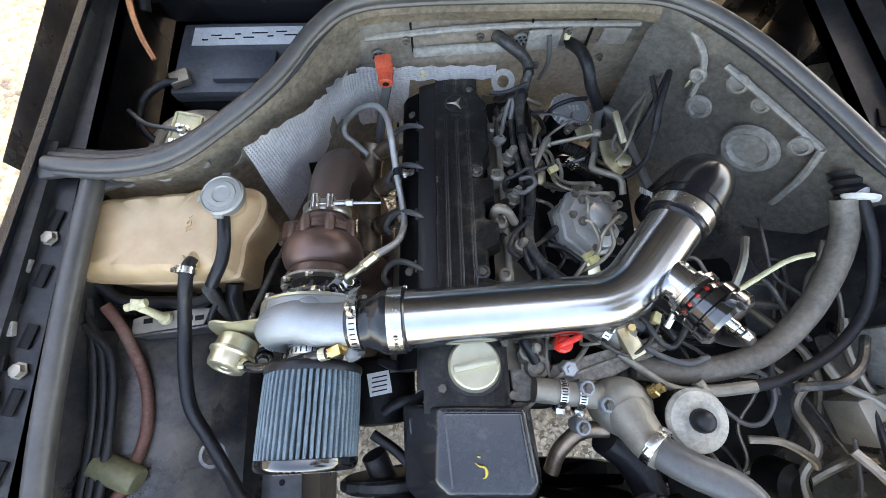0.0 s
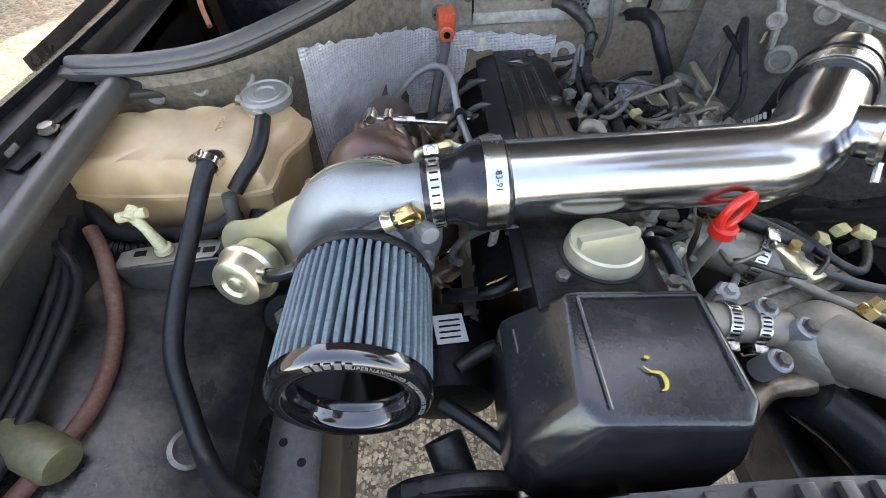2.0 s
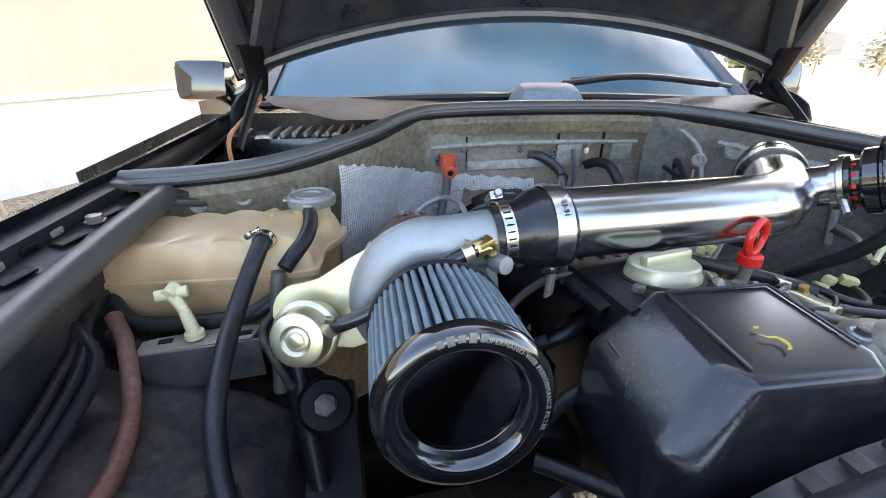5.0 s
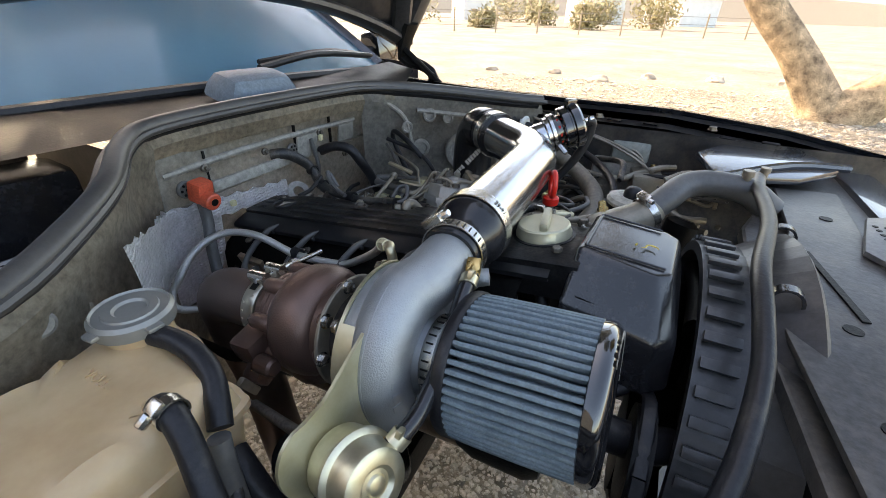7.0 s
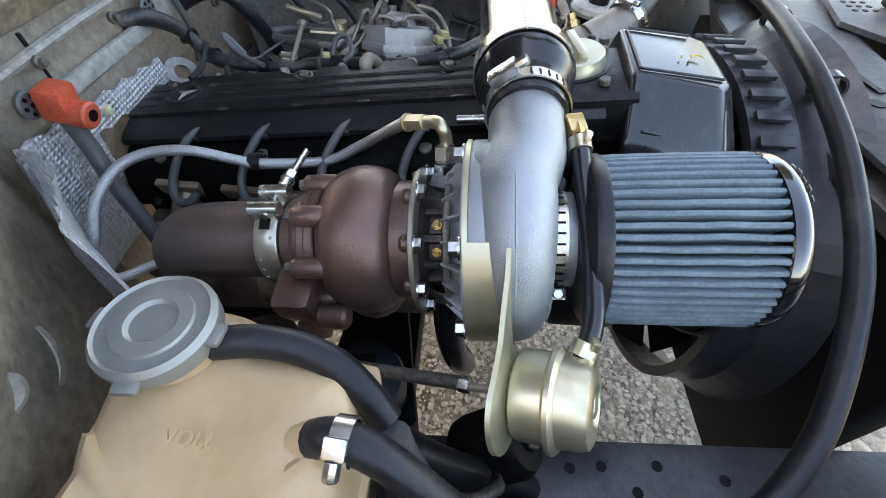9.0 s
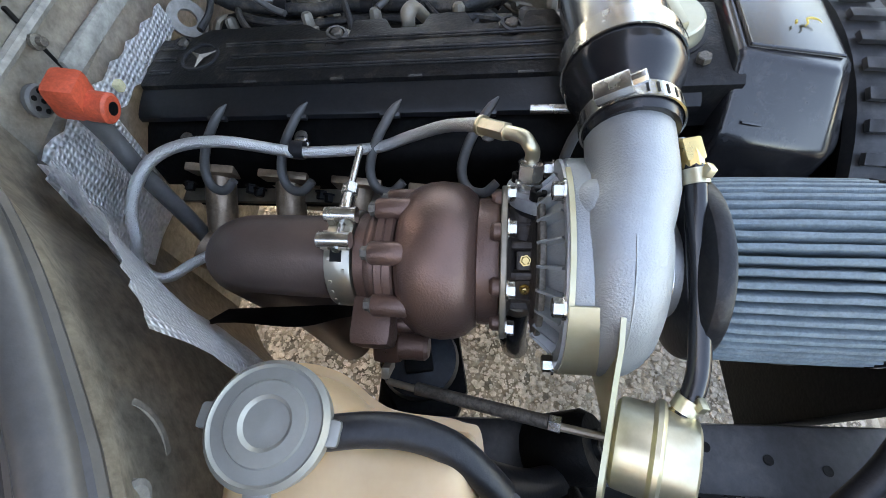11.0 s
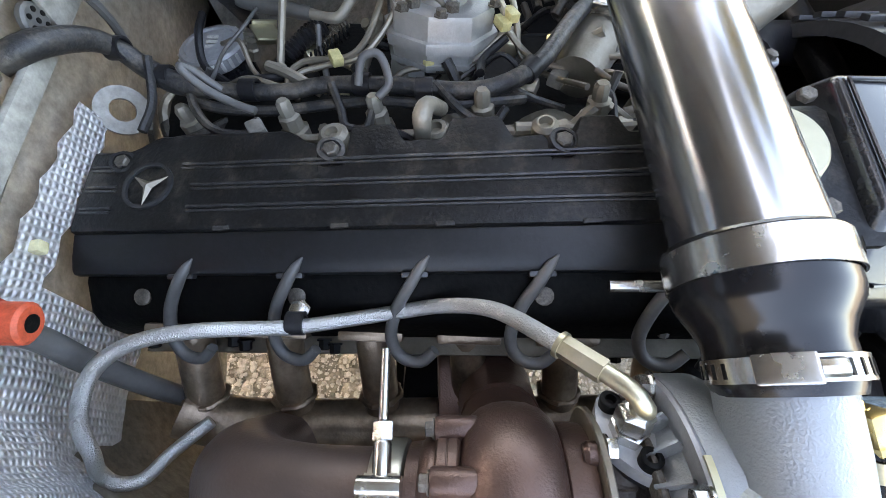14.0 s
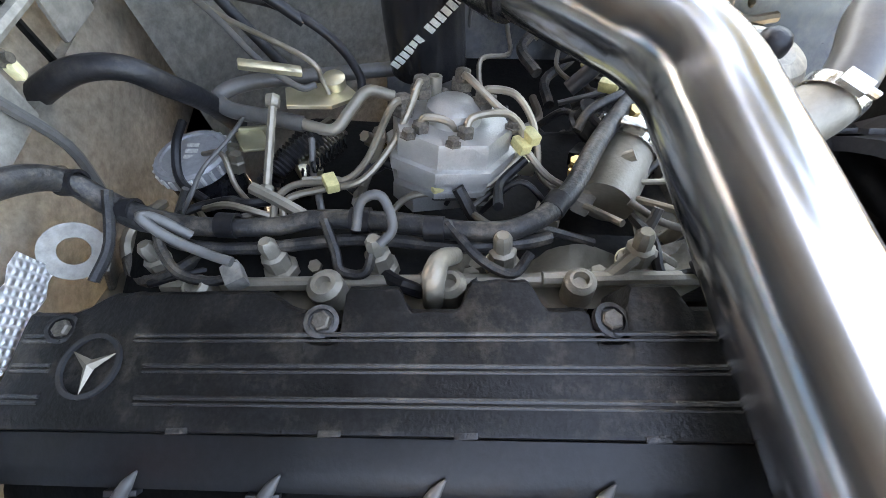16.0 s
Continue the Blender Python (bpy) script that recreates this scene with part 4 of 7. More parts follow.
for q in ((.085, .055), (.088, -.015), (-.005, .0)):
    part("bolt", lathe([(.0065, 0), (.0065, .005), (.0055, .006), (0, .006)], (q[0], q[1], eng(q[1]) + .0005), (0, .13, 1), 6), "grime", engine)

# ---- black box over the belt side ----
box = thing("front_engine_cover", "black angular plastic cover with scuffed edges", "engine cover", (.03, -.08, .70))
top = [(-.010, -.022), (.098, -.030), (.108, -.118), (.098, -.135), (-.002, -.128), (-.018, -.11)]
bm = bmesh.new()
levels = [[(x, y, z) for (x, y), z in zip(top, (.872, .872, .862, .858, .858, .862))],
          [(-.062, -.018, .822), (.112, -.026, .840), (.120, -.128, .822), (.108, -.150, .806), (-.045, -.146, .800), (-.064, -.125, .804)],
          [(-.066, -.016, .735), (.114, -.026, .735), (.122, -.130, .735), (.110, -.156, .735), (-.048, -.152, .735), (-.068, -.128, .735)]]
g = [[bm.verts.new(p) for p in lv] for lv in levels]
bm.faces.new(g[0])
for a, c in zip(g, g[1:]):
    for k in range(6):
        bm.faces.new((a[k], c[k], c[(k + 1) % 6], a[(k + 1) % 6]))
bm.faces.new(g[2][::-1])
bmesh.ops.recalc_face_normals(bm, faces=bm.faces)
bmesh.ops.bevel(bm, geom=list(bm.edges), offset=.0075, segments=4, profile=.55, affect='EDGES')
part("shell", bm, "black_plastic", box)
part("edge_rib", sweep([(-.004, -.031, .873), (.092, -.037, .873), (.099, -.112, .864)], .0016, 6, 1, curve=False), "black_plastic", box, "raised scuffed rib")
part("edge_rib", sweep([(-.004, -.031, .873), (.0, -.118, .862)], .0016, 6, 1, curve=False), "black_plastic", box)
part("edge_rib", sweep([(-.052, -.035, .832), (-.045, -.125, .812)], .0016, 6, 1, curve=False), "black_plastic", box)
part("paint_mark", sweep([(.030, -.090, 0.8675), (.035, -.0945, 0.8671), (.041, -.096, 0.8670), (.0435, -.101, 0.8665), (.042, -.107, 0.8660), (.038, -.1085, 0.8659)], [.0004, .0009, .0013, .0020, .0013, .0004], 8, 4, flat=.4), "paint_yellow", box, "small yellow paint stroke")
part("paint_mark", sweep([(.0335, -.083, 0.8681), (.037, -.0845, 0.8680)], .0011, 6, 1, curve=False), "paint_yellow", box, "small yellow paint dab")

# ---- turbocharger ----
# its shaft falls towards the rear as the engine does
TO = Vector((-.1860, .12, .8084))
TD = Vector((.0268, 1.0, -.1097)).normalized()
TE = (Vector((0, 0, 1)) - TD * TD.z).normalized()
TS = TD.cross(TE)
if TS.x < 0:
    TS = -TS
TR = Matrix((TS, TD, TE)).transposed().to_4x4()


def TP(x, y, z):
    """Turbo place: across x and z from the shaft, y along it."""
    return TO + TS * x + TD * (y - .12) + TE * z


def TC(r, deg, y):
    """Round the shaft: radius, angle in degrees (90 is up), y along it."""
    return TP(r * math.cos(radians(deg)), y, r * math.sin(radians(deg)))


def turned(profile, seg=44, bm=None):
    """A body turned about the shaft; rows of radius and y."""
    return lathe([(r, y - .12) for r, y in profile], TO, TD, seg, bm)


def at_shaft(deg, r, y):
    """Pose on the shaft's circle with z pointing outwards and y along the shaft."""
    n = TS * math.cos(radians(deg)) + TE * math.sin(radians(deg))
    q = Matrix((TD.cross(n), TD, n)).transposed().to_4x4()
    return Matrix.Translation(TC(r, deg, y)) @ q


def shaft_bolt(parent, deg, r, y, size=.006, h=.008, way=1, material="steel"):
    b = lathe([(size * 1.45, 0), (size * 1.45, h * .18)], TC(r, deg, y), TD * way, 16)
    lathe([(size * 1.12, h * .18), (size * 1.12, h * .9), (size * .9, h), (0, h)], TC(r, deg, y), TD * way, 6, b)
    return part("bolt", b, material, parent)


def arc_band(r0, r1, y0, y1, d0, d1, n=24, bm=None):
    """A bent strap round the shaft between two angles."""
    own = bm or bmesh.new()
    rows = []
    for k in range(n + 1):
        a = d0 + (d1 - d0) * k / n
        rows.append([own.verts.new(TC(r, a, y)) for r, y in ((r0, y0), (r1, y0), (r1, y1), (r0, y1))])
    for a, b in zip(rows, rows[1:]):
        for k in range(4):
            own.faces.new((a[k], a[(k + 1) % 4], b[(k + 1) % 4], b[k]))
    own.faces.new(rows[0][::-1])
    own.faces.new(rows[-1])
    return own


turbo = thing("turbocharger", "turbocharger with rusty turbine and bare aluminium compressor", "turbocharger", (-.19, .17, .70))
# compressor scroll: a growing tube round the shaft that leaves at the top towards the engine
bm = bmesh.new()
pts, rr = [], []
for k in range(27):
    a = 60 - k * 12.6
    pts.append(TC(.051 + .012 * (k / 26) ** 1.5, a, .094))
    rr.append(.0175 + .0125 * k / 26)
pts += [Vector((-.163, .0925, .8765)), Vector((-.130, .0905, .8805)), Vector((-.100, .0895, .8825))]
rr += [.0300, .0300, .0300]
comp = part("compressor_housing", sweep(pts, rr, 24, 2, bm), "cast_alu", turbo, "bare sand-cast aluminium compressor housing")
part("parting_line", sweep([p + TE * .0 + (p - TP(0, .094, 0)).normalized() * (r * 1.0) for p, r in zip(pts[12:26], rr[12:26])], .0007, 6, 1), "cast_alu", comp)
part("compressor_flange", turned([(.040, .096), (.0750, .099), (.0800, .1005), (.0812, .103), (.0812, .124), (.0800, .1265), (.070, .1270), (.066, .125), (.052, .1405), (.0, .1405)], 64), "cast_alu", comp)
part("inlet_collar", turned([(.046, .078), (.041, .074), (.0385, .070), (.0385, .048), (.034, .047), (.033, .066), (0, .068)], 44), "cast_alu", comp)
part("inlet_dish", turned([(.062, .082), (.055, .0765), (.047, .0775), (.043, .082), (.03, .084)], 48), "cast_alu", comp)
for k in range(22):
    a = k * 360 / 22 + 4
    part("fin", block((.0022, .016, .020), at_shaft(a, .0575, .1345) @ pose(0, 0, 0, 48, 0, 0), .0005), "cast_alu", comp)
part("backing_plate", turned([(.070, .1268), (.0800, .1268), (.0808, .1285), (.0800, .1305), (.0705, .1305), (.069, .129)], 60), "cap_silver", turbo, "thin grey backing ring")
part("heat_ring", turned([(.040, .1405), (.0575, .1405), (.0585, .142), (.0585, .1445), (.057, .1455), (.040, .1455)], 48), "grime", turbo, "dull iron backing disc")
for a in (20, 78, 137, 196, 255, 314):
    shaft_bolt(turbo, a, .0765, .1300, .0058, .0085)
part("gold_rim", arc_band(.0810, .0826, .1255, .1290, 64, 140, 26), "zinc_cream", turbo, "gold zinc retaining rim")
part("gold_rim", arc_band(.0810, .0826, .1255, .1290, 212, 300, 26), "zinc_cream", turbo)
part("port_boss", lathe([(.010, 0), (.009, .016), (.0, .017)], (-.125, .060, .868), (.35, -.9, .15), 16), "cast_alu", comp)
part("port_boss", lathe([(.012, 0), (.011, .014), (.009, .016), (0, .016)], TC(.060, -8, .074), -TD, 18), "cast_alu", comp)
part("housing_boss", lathe([(.017, -.006), (.016, .0), (.012, .004), (.006, .0055), (0, .006)], TC(.0800, 84, .108), TC(1, 84, 0) - TC(0, 84, 0), 24), "cast_alu", comp)


# lettering bent round the scroll's front
def arc_text(co):
    a = 139 - math.degrees(co.x / .066)
    r = .0690 + co.y
    R0, rt = .0605, .0262
    return TC(r, a, .094 - math.sqrt(max(1e-6, rt ** 2 - (r - R0) ** 2)) - .0002 - co.z)


text_mesh("lettering", "M16", .0130, None, "cast_alu", comp, .0013, "raised cast lettering", 1.12, lambda co: arc_text(co + Vector((.046, 0, 0))))
for k in range(7):
    a0 = 184 - k * 9.6
    bm = block((.0062, .0090 if k % 2 else .0102, .0012), None, .0003)
    for v in bm.verts:
        v.co = arc_text(v.co + Vector((radians(139 - a0) * .066, 0, .0003)))
    part("cast_mark", bm, "cast_alu", comp)

# centre housing: waisted iron casting with a window and the oil pads
chra = part("centre_housing", turned([(.0, .142), (.043, .142), (.044, .146), (.036, .149), (.0275, .151), (.0260, .156), (.030, .161), (.040, .164), (.044, .166), (.044, .170), (0, .170)], 36), "iron_dark", turbo, "dark iron centre housing")
for a in (60, 96, 132, 168, 204, 240):
    part("casting_rib", block((.006, .022, .012), at_shaft(a, .031, .1555), .002), "iron_dark", chra)
for a in (114, 150):
    part("pad", block((.014, .013, .006), at_shaft(a, .031, .153), .002), "iron_dark", chra)
    part("pad_bolt", bolt(TC(.034, a, .153), TC(1, a, 0) - TC(0, a, 0), .0032, .004), "brass", chra)
OF = Vector((-.1455, .1535, .832))
ON = Vector((.53, .02, .85)).normalized()
OX = Vector((-.81, -.27, .54))
OX = (OX - ON * OX.dot(ON)).normalized()
OM = Matrix.Translation(OF) @ Matrix((OX, ON.cross(OX), ON)).transposed().to_4x4()
part("oil_neck", sweep([TP(.012, .154, .012), OF - ON * .004], [.017, .0165], 16, 1, curve=False), "iron_dark", chra)
flange_plan = [(.0275 * math.cos(a) * (1.0 if abs(math.cos(a)) > .2 else 1), .0155 * math.sin(a) * (1 - .42 * abs(math.cos(a)) ** 2)) for a in np.linspace(0, 2 * math.pi, 28, endpoint=False)]
part("oil_gasket", prism(flange_plan, -.003, .0, 0, OM), "rubber", chra)
ofl = part("oil_flange", prism(flange_plan, .0003, .010, .0015, OM), "cap_silver", turbo, "satin aluminium oil feed flange")
for d in (-.0185, .0185):
    part("socket_screw", lathe([(.0062, .009), (.0062, .0165), (.0054, .017), (.0034, .017), (.0032, .012), (0, .012)], OM @ Vector((d, 0, 0)), ON, 20), "dark", ofl)
part("oil_fitting", lathe([(.0108, .0095), (.0108, .017), (.0085, .018), (.0085, .0195), (.0104, .020), (.0104, .031), (.0075, .034), (.006, .0345), (0, .0345)], OF, ON, 6), "steel", turbo, "hex oil feed fitting")

# turbine: fat volute, bolted ring, scalloped joint with lugs, neck
turbine = part("turbine_housing", turned([(.0, .185), (.046, .187), (.0530, .190), (.0590, .1965), (.0625, .2055), (.0637, .2165), (.0625, .2270), (.0590, .2360), (.0535, .2430), (.0465, .2470), (.0, .248)], 64), "rust", turbo, "rust-brown cast iron turbine housing")
part("volute_tongue", sweep([TC(.040, 195, .215), TC(.046, 235, .215), TC(.050, 270, .216), TC(.058, 300, .217), TP(.05, .219, -.075)], [.020, .026, .029, .031, .034], 18, 5), "rust", turbine)
part("shoulder", turned([(.040, .170), (.0495, .1715), (.0505, .176), (.050, .187), (.0470, .1895)], 48), "rust", turbine)
part("flange_ring", turned([(.042, .1662), (.0595, .1662), (.0605, .1670), (.0605, .1700), (.0595, .1708), (.042, .1708)], 56), "fuel_line", turbine, "bare steel clamp ring")
for a in (48, 92, 136, 176, 224, 300):
    shaft_bolt(turbine, a, .0555, .1662, .0052, .0065, -1, "steel")
    part("bolt_pad", lathe([(.0068, .049), (.0068, .0555), (.005, .058), (0, .058)], TC(.0510, a, .12), TD, 14), "rust", turbine)
part("outlet_flange", turned([(.040, .247), (.0475, .248), (.0490, .2495), (.0490, .2545), (.0482, .2550), (.0482, .2556), (.0490, .2560), (.0490, .2610), (.0475, .2625), (.040, .2632)], 52), "rust", turbine)
for a, r in ((24, .0500), (68, .0500), (112, .0500), (158, .0515), (202, .0530), (330, .050)):
    part("lug", lathe([(.0076, -.0125), (.0086, -.0105), (.0086, .0125), (.0078, .0140), (.0, .0140)], TC(r, a, .2495), TD, 18), "rust", turbine)
    part("lug_web", block((.016, .013, .014), at_shaft(a, r - .007, .2552), .004), "rust", turbine)
    shaft_bolt(turbine, a, r, .2640, .0045, .006, 1, "grime")
part("neck", turned([(.0, .262), (.0420, .262), (.0428, .266), (.0415, .270), (.0385, .273), (.0375, .281), (0, .282)], 48), "rust", turbine)
part("wastegate_chamber", block((.030, .034, .042), at_shaft(190, .052, .268), .008), "rust", turbine)
part("wastegate_chamber", block((.024, .026, .050), at_shaft(214, .062, .262), .007), "rust", turbine)
part("lever_boss", lathe([(.0105, 0), (.0105, .020), (.008, .023), (0, .023)], TC(.070, 196, .2475), TD * -1, 16), "rust", turbine)
part("lever_pin", lathe([(.0055, 0), (.0055, .022), (0, .022)], TC(.074, 208, .262), (-.45, .1, -.9), 14), "steel", turbine)
part("wastegate_lever", block((.010, .007, .034), Matrix.Translation(TC(.092, 211, .262)) @ pose(0, 0, 0, 0, -28, 0), .002), "fuel_line", turbine)
part("turbine_foot", sweep([TP(.050, .219, -.070), TP(.066, .221, -.100), TP(.082, .222, -.120)], .034, 16, 4), "rust", turbine)
part("turbine_flange", block((.10, .07, .014), pose(-.105, .225, .675), .004), "rust", turbine)

# wastegate actuator on its gold bracket: a bent strap and an arm plate
part("bracket_strap", arc_band(.0814, .0834, .0990, .1285, 134, 214, 30), "zinc_cream", turbo, "cream-gold zinc strap round the housing")
cx, cz = -.1385, -.0025
arm = [(.0832 * math.cos(radians(a)), .0832 * math.sin(radians(a))) for a in np.linspace(214, 134, 14)]
arm += [(-.0640, .0615), (-.0800, .0535), (-.0980, .0430), (-.1160, .0325), (-.1360, .0280)]
arm += [(cx + .0305 * math.cos(radians(a)), cz + .0305 * math.sin(radians(a))) for a in np.linspace(105, 258, 12)]
arm += [(-.1240, -.0370), (-.1120, -.0400), (-.0990, -.0440), (-.0820, -.0480)]
AF, AD = Vector((-.323, .047, .810)), Vector((.265, .905, -.334)).normalized()
bm = prism(arm, -.0015, .0015, 0, Matrix.Translation(TP(0, .0985, 0)) @ TR @ pose(0, 0, 0, 90, 0, 0))
for v in bm.verts:
    reach = (v.co - TP(0, .0985, 0)).length
    w = min(1, max(0, (reach - .078) / .034))
    off = (v.co - (AF + .0525 * AD)).dot(AD)
    side = .0015 if (v.co - TP(0, .0985, 0)).dot(TD) > 0 else -.0015
    v.co -= AD * (off - side * (1 if AD.dot(TD) > 0 else -1)) * w * w * (3 - 2 * w)
part("actuator_bracket", bm, "zinc_cream", turbo, "cream-gold zinc actuator bracket")
act = part("wastegate_actuator", lathe([(.0, .096), (.0265, .096), (.0295, .0935), (.0300, .090), (.0300, .0740), (.0325, .0730), (.0342, .0715), (.0342, .0685), (.0325, .0670), (.0295, .0660), (.0285, .0600), (.0278, .0520), (.0262, .0478), (.0225, .0460), (.0150, .0455), (.0135, .0470), (.0115, .0485), (.0085, .0480), (.0070, .0460), (.0035, .0450), (0, .0450)], AF - .045 * AD, AD, 56), "zinc", turbo, "gold zinc wastegate actuator can")
rod_end = TC(.104, 211, .262)
part("actuator_rod", sweep([AF + .050 * AD, AF.lerp(rod_end, .55) + Vector((0, 0, -.004)), rod_end], .0030, 10, 4), "fuel_line", act, "thin steel actuator rod")
part("rod_sleeve", sweep([(AF + .05 * AD).lerp(rod_end, .25), (AF + .05 * AD).lerp(rod_end, .85)], .0052, 12, 1, curve=False), "grime", act)
part("rod_nut", lathe([(.0062, 0), (.0062, .008), (0, .008)], (AF + .05 * AD).lerp(rod_end, .2), rod_end - (AF + .05 * AD), 6), "steel", act)
part("actuator_nipple", sweep([AF + .022 * AD + Vector((.018, .002, .008)), (-.290, .052, .818)], .0048, 12, 1, curve=False), "brass", act)

ah = thing("boost_hose", "thin black rubber hose with spring clamps between turbo and actuator", "hose", (-.25, .03, .8))
part("hose", sweep([(-.296, .056, .814), (-.283, .049, .821), (-.266, .045, .829), (-.240, .045, .841), (-.212, .047, .855), (-.182, .051, .872), (-.158, .053, .884), (-.147, .0535, .886)], .0072, 14, 6), "rubber_shiny", ah, "shiny black rubber hose")
part("elbow_fitting", sweep([(-.150, .0535, .886), (-.139, .055, .8885), (-.134, .057, .886)], .0072, 8, 3), "brass", ah, "brass elbow fitting")
part("hex_nut", block((.016, .014, .017), pose(-.1375, .056, .8875, 0, -20, 15), .002), "brass", ah)
part("hex_nut", lathe([(.0090, 0), (.0090, .012), (.007, .014), (0, .014)], (-.134, .058, .884), (.45, .75, -.25), 6), "brass", ah)
for c, ax in (((-.288, .0515, .818), (.5, -.25, .4)), ((-.156, .0532, .8845), (.9, .1, .35))):
    sc = part("spring_clip", ring(c, ax, .0076, .010, .0012, 24), "zinc", ah, "gold spring hose clip")
    part("clip_ear", block((.008, .005, .007), Matrix.Translation(Vector(c) + Vector((-.002, -.003, .0105))) @ pose(0, 0, 0, 10, 20, 0), .001), "zinc", sc)

# ---- downpipe and v-band ----
down = thing("downpipe", "heat-stained exhaust downpipe elbow clamped to the turbine", "exhaust pipe", (-.17, .42, .5))
part("pipe", sweep([TP(0, .285, 0), TP(0, .315, 0), TP(.001, .350, -.001), TP(.005, .384, -.008), TP(.011, .408, -.026), TP(.017, .419, -.055), TP(.022, .421, -.10), TP(.035, .425, -.20), TP(.04, .43, -.42)], .0345, 36, 6), "pipe_rust", down)
band = part("v_band", turned([(.0350, .2825), (.0388, .2830), (.0400, .2848), (.0400, .3012), (.0388, .3030), (.0350, .3035)], 56), "band_steel", down, "straw-tinted stainless v-band clamp")
for a in (118, 131, 144, 158, 172, 186):
    part("rivet", lathe([(.0016, 0), (.0013, .0007), (0, .0008)], TC(.0400, a, .2875 if a % 2 else .2985), TC(1, a, 0) - TC(0, a, 0), 10), "band_steel", band)
for a in (100, 70):
    part("band_loop", arc_band(.0398, .0465, .2830, .2885, a - 9, a + 9, 6), "band_steel", band)
    part("band_loop", arc_band(.0398, .0465, .2970, .3025, a - 9, a + 9, 6), "band_steel", band)
    c = TC(.0455, a, .2928)
    part("trunnion", sweep([c - TD * .0125, c + TD * .0125], .0062, 14, 1, curve=False), "steel", band, "bright steel trunnion")
v0, v1 = Vector((-.197, .295, .8320)), Vector((-.087, .296, .8160))
part("band_window", block((.010, .009, .0012), at_shaft(114, .0400, .2930), .0), "dark", band)
vd = (v1 - v0).normalized()
part("band_bolt", sweep([v0, v1], .0031, 12, 1, curve=False), "steel", band, "bright threaded clamp bolt")
part("band_nut", lathe([(.0068, 0), (.0068, .010), (.0058, .011), (0, .011)], v0.lerp(v1, .50), vd, 6), "steel", band)
part("band_sleeve", lathe([(.0056, 0), (.0056, .020), (.0048, .022), (0, .022)], v0.lerp(v1, .30), vd, 16), "steel", band)

# exhaust manifold
man = thing("exhaust_manifold", "browned tubular steel exhaust manifold", "exhaust manifold", (-.11, .27, .62))
part("log", sweep([(-.118, .500, .668), (-.128, .465, .655), (-.132, .41, .648), (-.134, .25, .648), (-.134, .05, .655)], .0245, 20, 5), "manifold", man)
for y in (.483, .400, .318, .233, .146, .060):
    dx = EX(y)
    part("runner", sweep([(-.052 + dx, y, .712), (-.066 + dx, y, .705), (-.088 + dx * .5, y - .002, .688), (-.116, y - .004, .662)], .0168, 18, 4), "manifold", man, "browned runner tube")
    c, ax = Vector((-.106, y - .0035, .670)), Vector((-.028, -.002, -.026)).normalized()
    u = ax.orthogonal().normalized()
    v = ax.cross(u)
    part("weld", sweep([c + (.0185 + .0012 * math.sin(k * 2.2)) * (math.cos(k * .314) * u + math.sin(k * .314) * v) for k in range(21)], .0028, 6, 1), "manifold", man)
    part("port_flange", block((.010, .056, .048), pose(-.056 + dx, y, .714, 0, -20, -YA), .003), "manifold", man)
    for d in (-.036, .036):
        part("stud_nut", bolt((-.064 + dx, y + d, .706), (-.9, 0, -.3), .0055, .009), "dark", man)

# ---- oil feed line ----
ol = thing("oil_feed_line", "braided stainless oil line curling over the head to the turbo", "hose", (-.08, .4, .8))
LINE = [(-.128, .462, .690), (-.153, .489, .695), (-.172, .506, .699), (-.174, .522, .706), (-.164, .528, .722), (-.151, .522, .742), (-.131, .522, .762), (-.109, .514, .779), (-.090, .500, .790), (-.076, .474, .796), (-.069, .434, .796), (-.065, .386, .783), (-.063, .365, .778), (-.053, .294, .778), (-.053, .256, .797), (-.063, .223, .823), (-.088, .196, .853), (-.0935, .190, .8575)]
part("braided_hose", sweep(LINE, .0057, 16, 7), "braid", ol)
part("end_fitting", sweep([(-.0925, .191, .857), (-.109, .173, .8685)], .0073, 6, 1, curve=False), "zinc", ol, "gold hose end fitting")
part("end_ring", ring((-.0925, .191, .857), (-.65, -.7, .45), .0071, .003, .0012, 20), "zinc", ol)
part("bent_tube", sweep([(-.106, .176, .8665), (-.119, .163, .8755), (-.127, .158, .8755), (-.1285, .155, .870), tuple(OF + ON * .033)], .0054, 14, 5), "zinc", ol)
hc = part("hose_clip", ring((-.0605, .369, .7785), (.02, 1, -.02), .0060, .013, .0032, 24), "rubber", ol, "black cushioned clip")
part("clip_tab", block((.016, .010, .004), pose(-.052, .369, .776, 0, 30, 0), .001), "rubber", hc)
part("clip_bolt", bolt((-.0495, .369, .7735), (.1, 0, 1), .0066, .007), "steel", hc)

# ---- air filter ----
flt = thing("air_filter", "pleated blue-grey cone air filter with black rubber ends", "air filter", (-.19, -.02, .745))
NP = 52
bm = bmesh.new()
rings = []
for h, R in ((.032, .0664), (.020, .0670), (.006, .0672), (-.009, .0672), (-.024, .0672), (-.038, .0671), (-.052, .0670), (-.066, .0668), (-.080, .0664)):
    row = []
    for k in range(NP):
        sway = .10 * noise.noise(Vector((k * .9, h * 38, 4))) + .05 * noise.noise(Vector((k * 3.1, h * 120, 9)))
        for ph, dr in ((-.31, .0024), (-.22, .0006), (0, 0), (.22, .0006), (.31, .0024), (.35, .0200), (.65, .0200)):
            a = 360 * (k + ph + sway) / NP
            row.append(bm.verts.new(TC(R - dr, a, h)))
    rings.append(row)
